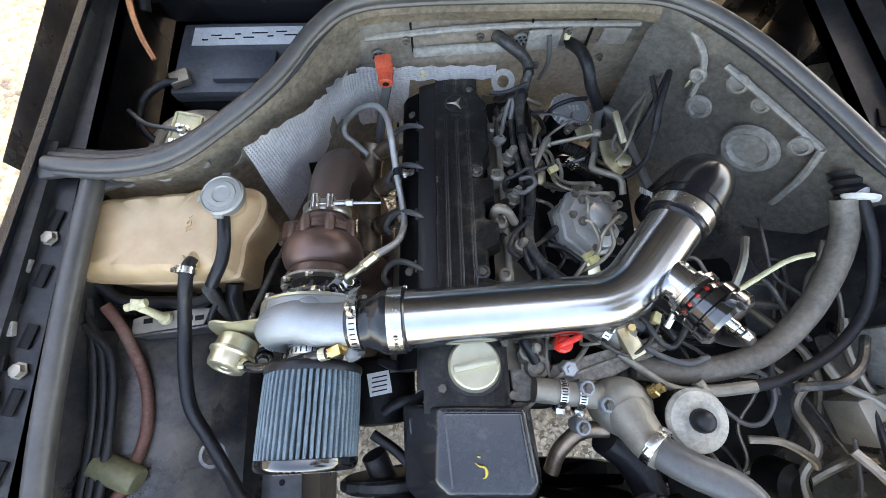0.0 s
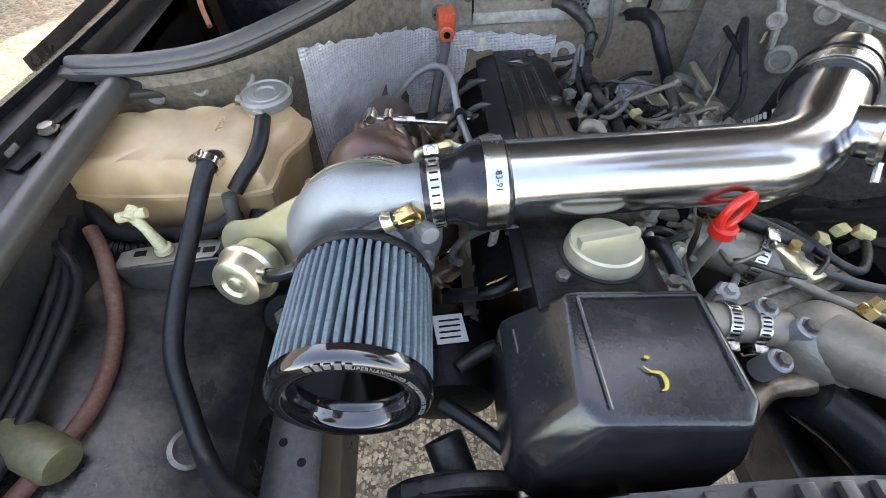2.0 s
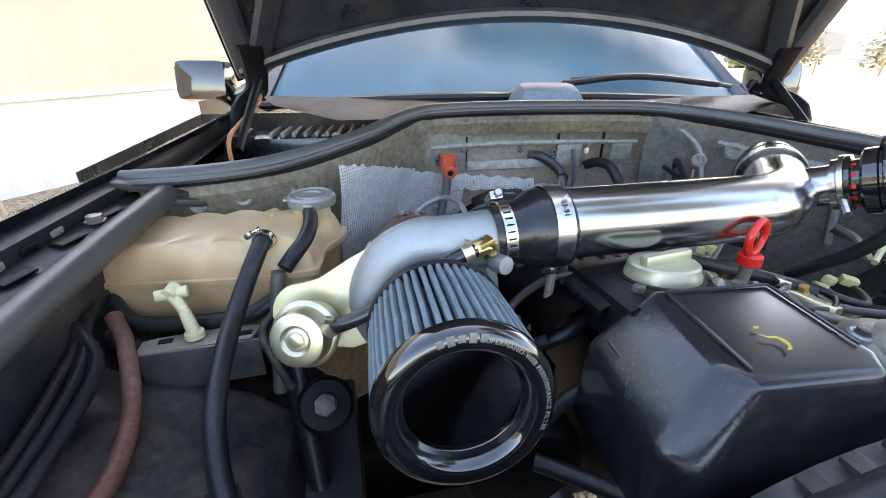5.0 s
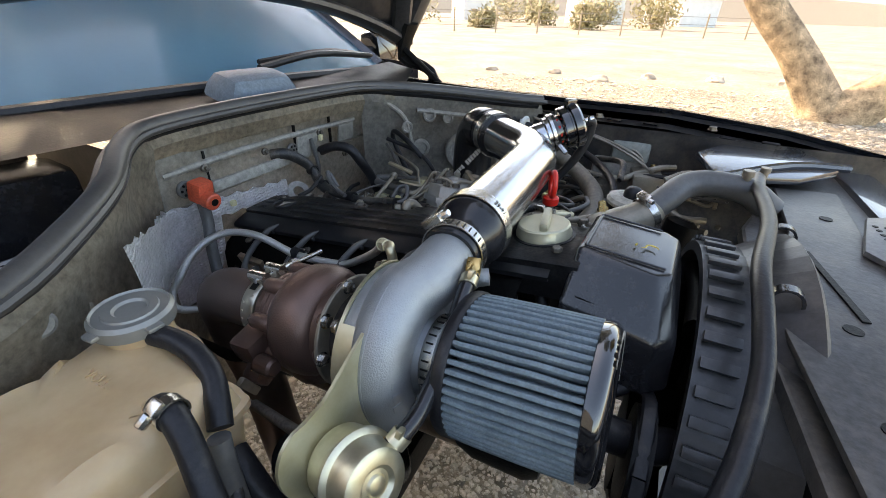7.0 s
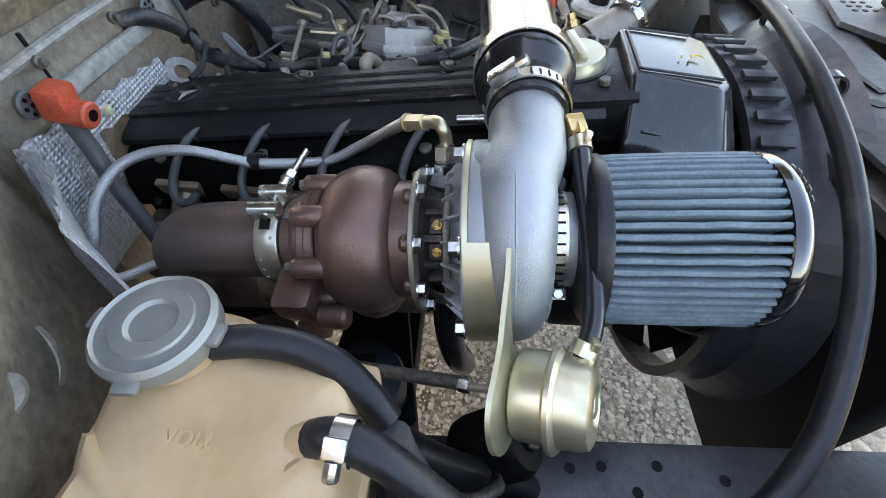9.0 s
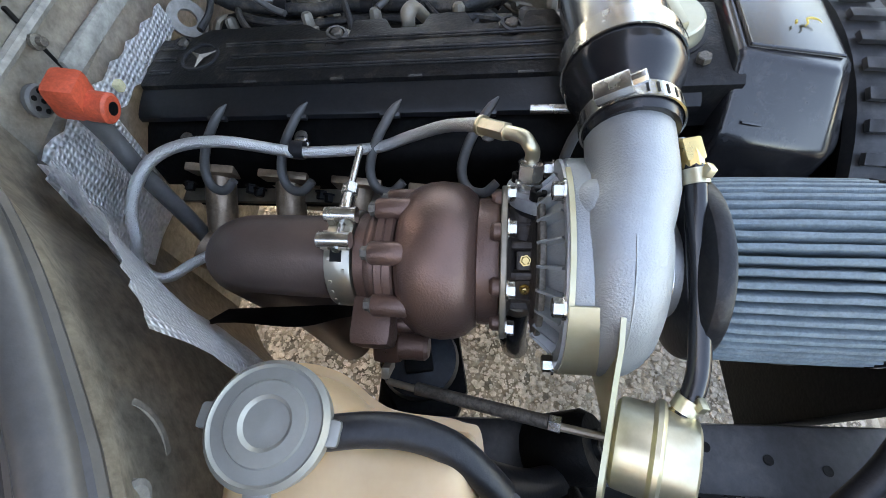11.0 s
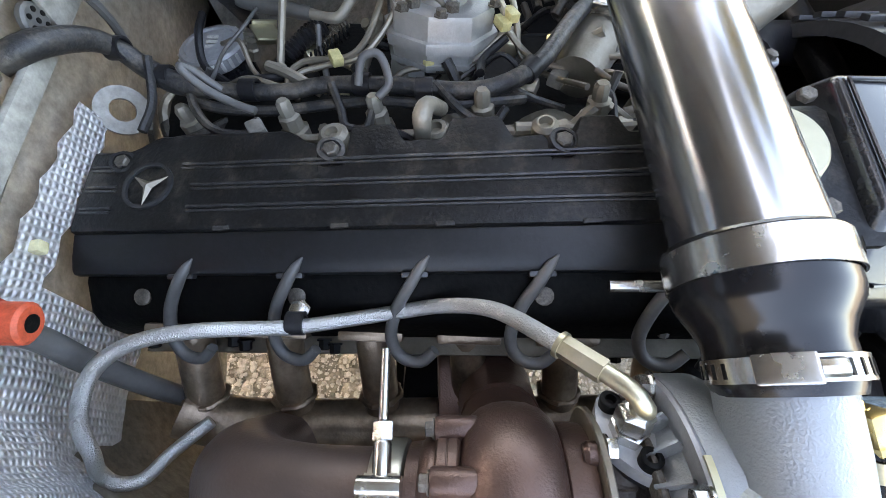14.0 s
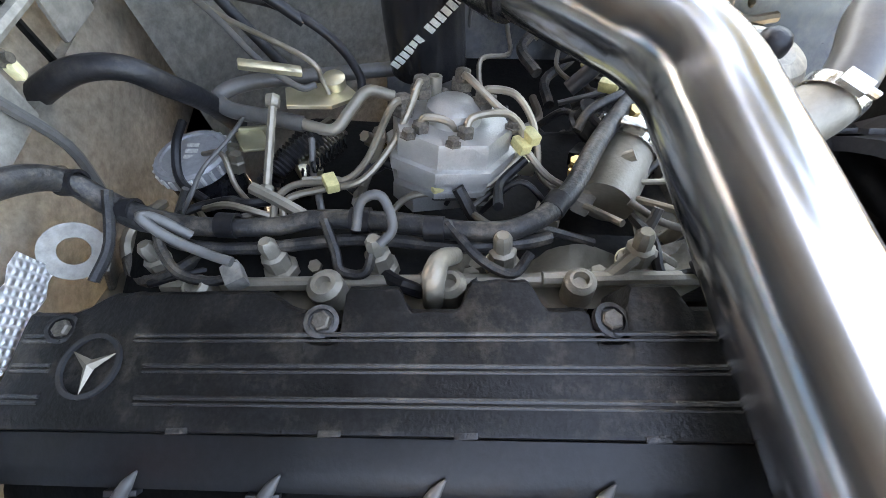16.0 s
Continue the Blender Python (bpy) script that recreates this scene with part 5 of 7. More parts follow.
for a, c in zip(rings, rings[1:]):
    n = len(a)
    for k in range(n):
        bm.faces.new((a[k], a[(k + 1) % n], c[(k + 1) % n], c[k]))
part("pleats", bm, "fin", flt, "oiled blue-grey pleated cloth", True, 50)
part("rear_cap", turned([(.0345, .056), (.0365, .055), (.0385, .048), (.050, .0455), (.062, .0430), (.0670, .0400), (.0682, .0370), (.0680, .0310), (.0668, .0290), (.050, .0290)], 72), "rubber", flt, "black rubber inlet cap")
front = part("front_cap", turned([(.052, -.0760), (.0660, -.0765), (.0670, -.0775), (.0672, -.0815), (.0668, -.0850), (.0652, -.0885), (.0624, -.0912), (.0588, -.0925), (.0545, -.0922), (.0500, -.0903), (.0470, -.0868), (.0455, -.0820), (.0440, -.0780), (.0425, -.0770)], 80), "gloss_black", flt, "glossy black rubber end cap")
part("cone", turned([(.0436, -.0776), (.0420, -.0764), (.0040, -.0440), (.0015, -.0432), (0, -.0432)], 80), "black_chrome", front, "mirror-black inner cone")


def cap_text(mid, r0=.0585):
    def warp(co):
        a = mid - math.degrees(co.x / r0)
        r = r0 + co.y
        return TC(r, a, -.0925 + max(0, r - .059) * .32 - (.0004 if co.z > 0 else -.0012))
    return warp


text_mesh("lettering", "SUPERNANO-WEB PERFORMANCE FILTER", .0052, None, "cap_grey", front, .0003, "small grey printed lettering", 1.1, cap_text(30))
for k in range(5):
    a = 108 - k * 7.0
    part("logo_bar", block((.0050, .0055 + .002 * (k % 2), .0008), Matrix.Translation(TC(.0605, a, -.0926)) @ TR @ pose(0, 0, 0, 90, 0, 0) @ pose(0, 0, 0, 0, 0, a - 90), .0002), "cap_grey", front)
clamp(flt, TP(0, .0605, 0), TD, .0388, .012, TC(1, 215, 0) - TC(0, 215, 0))
part("inlet_neck", turned([(.0375, .038), (.0375, .069), (.0365, .071), (0, .071)], 40), "rubber", flt)

# ---- charge pipe ----
cp = thing("charge_pipe", "polished aluminium intake pipe bending across the engine", "intake pipe", (.12, .1, .85))
PR = .0385
PZ = .891
BR = .105
main = [(x, .0905 + .0007 * k, PZ) for k, x in enumerate((-.052, -.0, .05, .10, .15, .185))]
main += [(.195 + BR * math.sin(a), .094 + BR * (1 - math.cos(a)), PZ) for a in np.radians(np.linspace(0, 47, 9))]
main += [(main[-1][0] + .68 * d, main[-1][1] + .73 * d, PZ) for d in (.03, .06, .09, .115)]
part("pipe", sweep(main, PR, 48, 6), "chrome", cp)
part("coupler", lathe([(.031, 0), (.033, .006), (.033, .026), (.036, .034), (.0415, .044), (.043, .050), (.043, .078), (.041, .080)], (-.123, .089, .8835), (.995, .02, .07), 40), "silicone", cp, "black silicone reducer")
clamp(cp, (-.111, .089, .885), (.995, .02, .07), .0335, .012, (-.2, .55, .75))
tb = part("t_bolt_band", ring((-.058, .0905, .889), (1, .0, .03), .0432, .019, .0013, 48), "steel", cp, "wide stainless t-bolt band")
part("t_bolt", sweep([(-.056, .070, .845), (-.056, .105, .842)], .0035, 8, 1, curve=False), "steel", tb)
part("t_bolt_lug", block((.02, .014, .012), pose(-.056, .080, .846, 20, 0, 0), .002), "steel", tb)
text_mesh("lettering", "83-91", .008, Matrix.Translation((-.058, .0905 - .0319, .889 + .0319)) @ pose(0, 0, 0, 45, 0, 0) @ pose(0, 0, 0, 0, 0, -90), "dark", tb, .0002)
elb = part("silicone_elbow", sweep([(.335, .197, PZ), (.368, .232, PZ), (.392, .258, PZ - .004), (.405, .274, PZ - .03), (.405, .278, PZ - .075), (.395, .272, PZ - .14)], .0425, 36, 6), "silicone", cp, "black silicone elbow turning down")
part("t_bolt_band", ring((.346, .209, PZ), (.67, .74, 0), .0432, .019, .0013, 48), "steel", cp)
for k, z in enumerate((.0, .003)):
    part("elbow_ridge", ring((.356 + .01 * k, .219 + .011 * k, PZ), (.67, .74, 0), .0428, .003, .0012, 44), "silicone", elb)
LM = Matrix.Translation((.3615, .277, PZ - .078)) @ pose(0, 0, 0, 90, 0, -90) @ pose(0, 0, 0, 0, 0, 50)
for k in range(13):
    if k != 6:
        part("print_mark", block((.0058, .0095 + .001 * (k % 2), .0006), LM @ Matrix.Translation((.0078 * (k - 6), 0, .0003))), "white", elb, "white printed mark")

# blow-off valve on its welded stub
bov = thing("blow_off_valve", "black and silver blow-off valve on the pipe", "valve", (.40, .08, .86))
B0 = Vector((.300, .140, PZ + .002))
BD = Vector((.46, -.81, .36)).normalized() * .78


def bov_turn(profile, seg=36):
    return lathe([(r, h * .78) for r, h in profile], B0, BD, seg)


part("weld", sweep([B0 + BD * .036 + .0225 * (math.cos(a) * Vector((0, 0, 1)) + math.sin(a) * Vector((.6, .8, 0))) for a in np.linspace(0, 6.283, 20)], .004, 6, 1), "chrome", cp)
body = part("stub", bov_turn([(.025, .015), (.025, .056), (.031, .058), (.031, .066), (.027, .067), (.027, .07)], 28), "chrome", bov, "bright aluminium stub")
part("v_ring", bov_turn([(.029, .066), (.035, .068), (.035, .075), (.029, .077)], 32), "steel", bov)
part("red_window", bov_turn([(.0275, .072), (.0285, .074), (.0285, .088), (.0275, .09)], 12), "dip_red", bov, "red anodised vent ring")
part("body", bov_turn([(.029, .074), (.034, .076), (.034, .082), (.028, .084), (.028, .092), (.037, .094), (.039, .097), (.039, .112), (.0365, .114), (.0365, .117), (.041, .119), (.041, .134), (.036, .140), (.0, .141)], 40), "gloss_black", bov)
for k in range(4):
    a = k * math.pi / 2 + .3
    p = B0 + BD * .087 + .026 * (math.cos(a) * Vector((0, 0, 1)) + math.sin(a) * Vector((.6, .8, 0)))
    part("pillar", sweep([p - BD * .008, p + BD * .010], .0035, 8, 1, curve=False), "gloss_black", bov)
part("nozzle", lathe([(.007, 0), (.007, .008), (.005, .010), (.005, .016), (.0065, .018), (.004, .026), (0, .026)], B0 + BD * .140, BD, 14), "steel", bov, "bright barbed nipple")
part("hinge_lug", block((.022, .012, .016), Matrix.Translation(B0 + BD * .108 + Vector((0, 0, .043))) @ Matrix.Rotation(radians(-37), 4, 'Z'), .003), "gloss_black", bov)
part("stud", sweep([B0 + BD * .06 + Vector((-.02, -.03, -.01)), B0 + BD * .06 + Vector((-.028, -.045, -.02))], .0045, 8, 1, curve=False), "steel", bov)
vh = thing("vacuum_hose", "black rubber vacuum hose curving down from the valve", "hose", (.42, .1, .75))
part("hose", sweep([B0 + BD * .155, B0 + BD * .172 + Vector((.004, 0, -.012)), B0 + BD * .172 + Vector((.0, .01, -.06)), B0 + BD * .15 + Vector((.0, .03, -.11)), B0 + BD * .10 + Vector((0, .05, -.15))], .0085, 12, 5), "rubber", vh)

# ---- dipstick ----
dip = thing("dipstick", "red ring-handled oil dipstick in its tube", "dipstick", (.165, .047, .75))
part("tube", sweep([(.172, .058, .70), (.167, .049, .83), (.1665, .048, .845)], .0065, 12, 3), "dirty_alu", dip)
part("cap", lathe([(.010, 0), (.0125, .002), (.0125, .012), (.009, .015), (0, .015)], (.1665, .048, .842), (0, 0, 1), 20), "dip_red", dip, "red plastic stopper")
hnd = [Vector((.1665, .048, .875)) + Vector((.0155 * math.cos(a), .006 * math.cos(a), .019 * math.sin(a))) for a in np.linspace(-1.57, 4.71, 22)]
part("ring_handle", sweep(hnd, .0042, 10, 1), "dip_red", dip, "red plastic ring")

# ---- coolant tank ----
tank = thing("coolant_tank", "yellowed translucent coolant expansion tank with grey cap", "coolant tank", (-.42, .25, .68))


def tank_ring(z, inset, bulge=0.0):
    """Plan outline of the tank at a height, with its swelling ribs."""
    ol = []
    base = [(-.562, .220), (-.556, .30), (-.53, .325), (-.40, .33), (-.345, .337), (-.305, .335), (-.282, .315), (-.285, .28), (-.305, .245), (-.31, .20), (-.325, .185), (-.42, .185), (-.545, .198)]
    c = Vector((-.42, .26))
    for i in range(len(base)):
        p = Vector(base[i])
        ol.append(p.lerp(c, inset / .12))
    P = [Vector((p.x, p.y, z)) for p in ol]
    P.append(P[0])
    out = spline(P, 16)[:-1]
    for q in out:
        if bulge:
            q.z += bulge * abs(math.sin((q.x + .54) * 62)) ** .8 * (1 if q.x < -.37 else 0)
    return out


bm = bmesh.new()
levels = [(.69, .03), (.705, .012), (.78, .006), (.8045, .002), (.806, -.004), (.812, -.004), (.8135, .002), (.824, .005), (.834, .010), (.842, .018), (.847, .030), (.850, .050), (.851, .08)]
g = []
for z, ins in levels:
    row = tank_ring(z, ins, .006 if .82 < z < .849 else 0)
    r2 = []
    for q in row:
        zz = q.z
        if zz > .80:
            zz += (zz - .80) * .25 * max(0, (q.x + .36) / .08)
        r2.append(bm.verts.new((q.x, q.y, zz)))
    g.append(r2)
for a, c in zip(g, g[1:]):
    n = len(a)
    for k in range(n):
        bm.faces.new((a[k], a[(k + 1) % n], c[(k + 1) % n], c[k]))
bm.faces.new(g[0][::-1])
bm.faces.new(g[-1])
part("tank_body", bm, "tank", tank, "yellowed translucent plastic body", True, 32)
part("neck", lathe([(.030, -.03), (.026, -.006), (.025, .010), (.022, .012)], (-.32, .295, .852), (0, 0, 1), 28), "tank", tank)
cap = part("tank_cap", lathe([(.027, -.006), (.0322, -.005), (.0330, .002), (.0328, .006), (.0300, .0095), (.0285, .0075), (.022, .0078), (.021, .0095), (.014, .0097), (.012, .0075), (.004, .0072), (0, .0078)], (-.319, .300, .866), (0, 0, 1), 44), "cap_grey", tank, "grey ribbed round cap")
for a in (-1.65, 1.5, 3.2):
    part("cap_ear", block((.012, .014, .005), pose(-.319 + .0325 * math.cos(a), .300 + .0325 * math.sin(a), .869, 0, 0, math.degrees(a)), .003), "cap_grey", cap)
text_mesh("lettering", "VOLL", .011, Matrix.Translation((-.372, .262, .858)) @ pose(0, 0, 0, 10, 0, -90), "tank", tank, .0008)
part("nipple", sweep([(-.365, .215, .842), (-.365, .196, .853)], .010, 12, 1, curve=False), "tank", tank)
th = thing("tank_hose", "long black rubber coolant hose from the tank forwards", "hose", (-.37, 0, .8))
part("hose", sweep([(-.365, .205, .850), (-.366, .192, .857), (-.372, .168, .848), (-.390, .12, .808), (-.394, .06, .788), (-.390, .0, .768), (-.378, -.045, .735), (-.350, -.095, .722), (-.30, -.137, .755), (-.206, -.18, .80), (-.11, -.203, .832), (-.04, -.207, .855), (.042, -.21, .872), (.2, -.24, .868), (.37, -.25, .862)], .0098, 14, 6), "rubber", th)
clamp(th, (-.3665, .188, .8565), (-.1, -1, 0), .0105, .010, (-.5, 0, .8), slots=False)
oh = thing("overflow_hose", "short black overflow hose from the filler neck, cut off", "hose", (-.32, .22, .8))
part("hose", sweep([(-.321, .272, .858), (-.318, .250, .858), (-.318, .226, .853), (-.324, .203, .845), (-.336, .185, .835), (-.346, .173, .825)], .0095, 16, 6), "rubber", oh)
part("drain_tube", sweep([(-.352, .168, .824), (-.356, .163, .80), (-.362, .150, .75), (-.366, .13, .68)], .0085, 14, 5), "rubber_grey", oh, "grey drain tube below the cut end")

# ---- red terminal cap ----
rc = thing("terminal_cap", "faded red plastic terminal cap on a grey cable", "terminal cover", (-.07, .54, .80))
part("cap", block((.030, .026, .034), pose(-.071, .541, .850, 12, 0, 6), .006), "red", rc)
part("cap_nose", lathe([(.0135, 0), (.0135, .016), (.011, .018), (0, .018)], (-.071, .532, .838), (0, -1, -.15), 18), "red", rc)
part("cap_hole", lathe([(.006, 0), (.006, .0006), (0, .0006)], (-.071, .5138, .8355), (0, -1, -.15), 14), "dark", rc)
part("cable", sweep([(-.071, .545, .838), (-.073, .54, .80), (-.085, .53, .76), (-.10, .51, .70), (-.11, .50, .62)], .009, 12, 5), "rubber_grey", rc)

# ---- heat shield foil ----
foil = thing("heat_shield_foil", "crinkled embossed aluminium heat shield on the bulkhead", "heat shield", (-.2, .45, .6))
rng = random.Random(3)
TOP = [(-.280, .361, .899), (-.250, .391, .890), (-.215, .426, .878), (-.182, .462, .866), (-.156, .498, .854), (-.136, .545, .840)]
LOW = [(-.290, .339, .655), (-.262, .375, .676), (-.236, .415, .690), (-.212, .460, .700), (-.196, .510, .700), (-.180, .548, .690)]
ct, cl = spline([Vector(p) for p in TOP], 5), spline([Vector(p) for p in LOW], 5)
rows = []
for i in range(19):
    w = i / 18
    row = []
    for j, (p, q) in enumerate(zip(ct, cl)):
        v = p.lerp(q, w)
        k = .007 * noise.noise(Vector((j * .22, w * 3.0, 2))) + .0022 * noise.noise(Vector((j * .7, w * 9, 5)))
        k += .010 * math.sin(math.pi * min(1, (j / 25) ** 1.4)) * math.sin(math.pi * w ** .8)
        ragged = .006 * noise.noise(Vector((j * .9, 7, 1))) * (1 - w) ** 4
        row.append((v.x - .6 * k, v.y + .6 * k, v.z + ragged))
    rows.append(row)
part("foil_sheet", loft(rows, .0015), "foil", foil, smooth=True, angle=20)
rows = [[(x, .562 + .06 * (x + .06) - .004 * s, .824 - .13 * (x + .12) + .006 - .032 * s + .003 * math.sin(x * 160)) for x in np.linspace(-.125, .135, 22)] for s in (0, .5, 1)]
part("foil_strip", loft(rows, .0015), "foil", foil)
edge_top, edge_low = spline([Vector((-.172, .500, .852)), Vector((-.125, .545, .832)), Vector((-.030, .566, .792))], 8), spline([Vector((-.19, .525, .66)), Vector((-.15, .556, .66)), Vector((-.050, .560, .66))], 8)
rows = []
for i in range(13):
    w = i / 12
    row = []
    for j, (p, q) in enumerate(zip(edge_top, edge_low)):
        v = p.lerp(q, w)
        k = .006 * noise.noise(Vector((j * .4, w * 3.4, 9))) + .002 * noise.noise(Vector((j * 1.1, w * 9, 4)))
        row.append((v.x - .5 * k, v.y + .7 * k, v.z + .004 * noise.noise(Vector((j * .8, 3, 1))) * (1 - w)))
    rows.append(row)
part("foil_lower", loft(rows, .0015), "foil", foil)

# ---- fuel side of the engine ----
side = thing("intake_manifold", "dirty cast aluminium intake manifold along the head", "intake manifold", (.15, .28, .62))
part("manifold_body", loft([[E(.098, y, -.05), E(.115, y, -.056), E(.135, y, -.075 - .012 * math.sin(y * 65)), E(.165, y, -.085 - .012 * math.cos(y * 65)), E(.185, y, -.12), E(.19, y, -.20)] for y in np.linspace(.56, .02, 60)], .006), "dirty_alu", side)
part("fuel_rail", sweep([E(.122, .50, -.05), E(.122, .06, -.05)], .006, 10, 1, curve=False), "dirty_alu", side)
for y in (.505, .402, .315, .215, .111, .045):
    inj = part("injector", lathe([(.013, -.03), (.013, -.012), (.015, -.012), (.015, -.004), (.011, -.002), (.011, .012), (.0075, .014), (.0075, .026), (.005, .030), (0, .030)], E(.140, y, -.05), (.25, .13, 1), 8), "dirty_alu", side, "stained fuel injector")
    part("injector_ring", ring(E(.140, y, -.058), (.25, .13, 1), .0132, .004, .001, 20), "zinc", inj)
for y, s in ((.46, .9), (.355, 1.1), (.26, 1.0), (.165, .9)):
    part("manifold_boss", lathe([(.014 * s, -.04), (.013 * s, .0), (.009 * s, .004), (.006, .004), (.005, -.003), (0, -.003)], E(.112, y, -.03), (0.1, .13, 1), 18), "dirty_alu", side)
part("breather_elbow", sweep([E(.100, .272, -.038), E(.101, .272, -.012), E(.106, .272, -.003), E(.120, .267, -.006), E(.135, .255, -.03)], [.008, .0078, .0088, .0075, .007], 12, 4), "dirty_alu", side, "grimy metal breather elbow")
for y in (.53, .44, .33, .24, .14, .09):
    part("manifold_bolt", bolt(E(.128, y, -.06), (.2, .1, 1), .007, .008), "dirty_alu", side)
part("accessory_block", block((.26, .44, .26), pose(.27, .24, .53, 0, 0, -4), .03), "dark", engine)
part("starter_housing", sweep([(.20, .50, .60), (.24, .38, .60)], .05, 16, 1, curve=False), "dark", engine)

pump = thing("injection_pump", "aluminium fuel injection pump head with steel lines", "injection pump", (.265, .255, .70))
PC = Vector((.268, .252, .798))
PM = Matrix.Translation(PC) @ pose(0, 0, 0, 6, 18, 10)
oct_ = [(.050 * math.cos(radians(a)) * (1.0 if i % 2 else 1.06), .056 * math.sin(radians(a))) for i, a in enumerate(range(22, 382, 45))]
part("pump_body", prism(oct_, -.055, .0, .006, PM), "pump_alu", pump, "bright oxidised aluminium body")
part("pump_flange", prism([(x * 1.12, y * 1.12) for x, y in oct_], -.035, -.024, .002, PM), "pump_alu", pump)
part("pump_dome", lathe([(.026, -.002), (.024, .012), (.016, .018), (0, .019)], PM @ Vector((.0, 0, 0)), PM.to_3x3() @ Vector((0, 0, 1)), 24), "pump_alu", pump)
up = PM.to_3x3() @ Vector((0, 0, 1))
LINES = {
    "a": [(.271, .296, .815), (.261, .304, .820), (.254, .315, .800), (.236, .331, .775), (.222, .352, .765), (.222, .394, .760), (.210, .412, .755), (.189, .414, .750)],
    "b": [(.288, .280, .820), (.279, .283, .825), (.261, .292, .810), (.241, .310, .785), (.218, .336, .770), (.216, .373, .760), (.207, .404, .755), (.178, .402, .750)],
    "c": [(.245, .281, .810), (.249, .277, .818), (.248, .255, .812), (.241, .246, .790), (.221, .245, .775), (.212, .254, .765), (.209, .291, .760), (.194, .309, .750), (.160, .312, .765)],
    "d": [(.239, .243, .810), (.250, .236, .818), (.259, .204, .812), (.254, .188, .790), (.240, .192, .775), (.221, .216, .765), (.203, .240, .755), (.165, .218, .775)],
    "e": [(.278, .226, .815), (.276, .222, .824), (.278, .198, .817), (.266, .181, .800), (.250, .173, .780), (.231, .167, .760), (.215, .14, .750), (.165, .113, .785)],
    "f": [(.300, .243, .818), (.286, .238, .826), (.264, .215, .817), (.259, .192, .800), (.243, .182, .780), (.221, .150, .762), (.205, .09, .765), (.16, .05, .80)],
}
for pts in LINES.values():
    part("fuel_line", sweep(pts, .0034, 8, 6), "fuel_line", pump, "bent steel injection line")
    p = Vector(pts[0])
    part("delivery_valve", lathe([(.0105, -.012), (.0105, -.004), (.0078, -.003), (.0078, .004), (.0045, .006), (0, .006)], p, up, 6), "grime", pump)
for (x, y) in ((.046, .0), (-.046, .01), (.02, .05), (-.02, -.05), (.03, -.045), (-.03, .045)):
    part("pump_bolt", bolt(PM @ Vector((x, y, .0)), up, .0055, .006), "grime", pump)
part("pump_nose", prism([(-.035, -.045), (.0, -.055), (.02, -.04), (.02, .045), (-.01, .055), (-.038, .04)], -.075, -.056, .004, PM), "pump_alu", pump)
part("pump_lip", prism([(x * 1.06, y * 1.06) for x, y in oct_], -.052, -.047, .001, PM), "pump_alu", pump)
part("vent_tube", lathe([(.0065, 0), (.0065, .026), (.004, .026), (.004, .01), (0, .01)], PM @ Vector((.03, .012, .0)), up, 14), "dirty_alu", pump)
for q in ((.218, .362, .768), (.214, .268, .768), (.246, .190, .788), (.252, .182, .793)):
    part("line_clip", block((.018, .012, .010), pose(*q, 10, 5, 25), .002), "yellow_tab", pump, "yellowed plastic line clip")

har = thing("wiring_harness", "taped black wiring harness along the head", "cable", (.17, .32, .75))
part("trunk", sweep([(.130, .60, .845), (.150, .578, .845), (.182, .565, .822), (.192, .553, .802), (.186, .536, .786), (.175, .508, .777), (.170, .465, .773), (.170, .405, .772), (.175, .367, .776), (.167, .300, .784), (.154, .240, .792), (.156, .199, .797), (.189, .158, .793), (.252, .117, .787), (.315, .070, .776)], [.011, .011, .0105, .009, .010, .011, .008, .008, .008, .0085, .008, .0085, .009, .009, .009], 14, 6), "wire", har)
for y, z in ((.553, .803), (.52, .781), (.44, .7735), (.33, .782), (.27, .789), (.17, .7935)):
    x = .192 if y > .54 else .18 if y > .5 else .1705 if y > .3 else .158 if y > .2 else .178
    part("tape_wrap", ring((x, y, z), (0.1, 1, -.1) if y > .2 else (.8, -.6, 0), .0085, .016, .0022, 16), "rubber", har)
part("second_trunk", sweep([(.18, .51, .768), (.158, .48, .765), (.155, .42, .762), (.158, .33, .772), (.145, .25, .782), (.146, .20, .787), (.155, .175, .78)], .0055, 10, 6), "wire", har)
for q in ([(.178, .50, .775), (.15, .49, .772), (.128, .47, .768), (.125, .44, .765), (.14, .43, .768)], [(.17, .36, .783), (.145, .35, .775), (.130, .345, .77), (.128, .325, .772), (.15, .318, .785)], [(.16, .26, .795), (.13, .235, .79), (.12, .21, .785), (.135, .195, .79)], [(.155, .20, .80), (.165, .165, .77), (.16, .13, .76)], [(.17, .45, .776), (.20, .43, .74), (.215, .41, .70)], [(.19, .53, .795), (.15, .525, .78), (.12, .53, .775)]):
    part("branch_wire", sweep(q, .0042, 8, 5), "wire", har)
part("connector", block((.022, .016, .014), pose(.128, .43, .766, 0, 10, 30), .003), "bay", har)

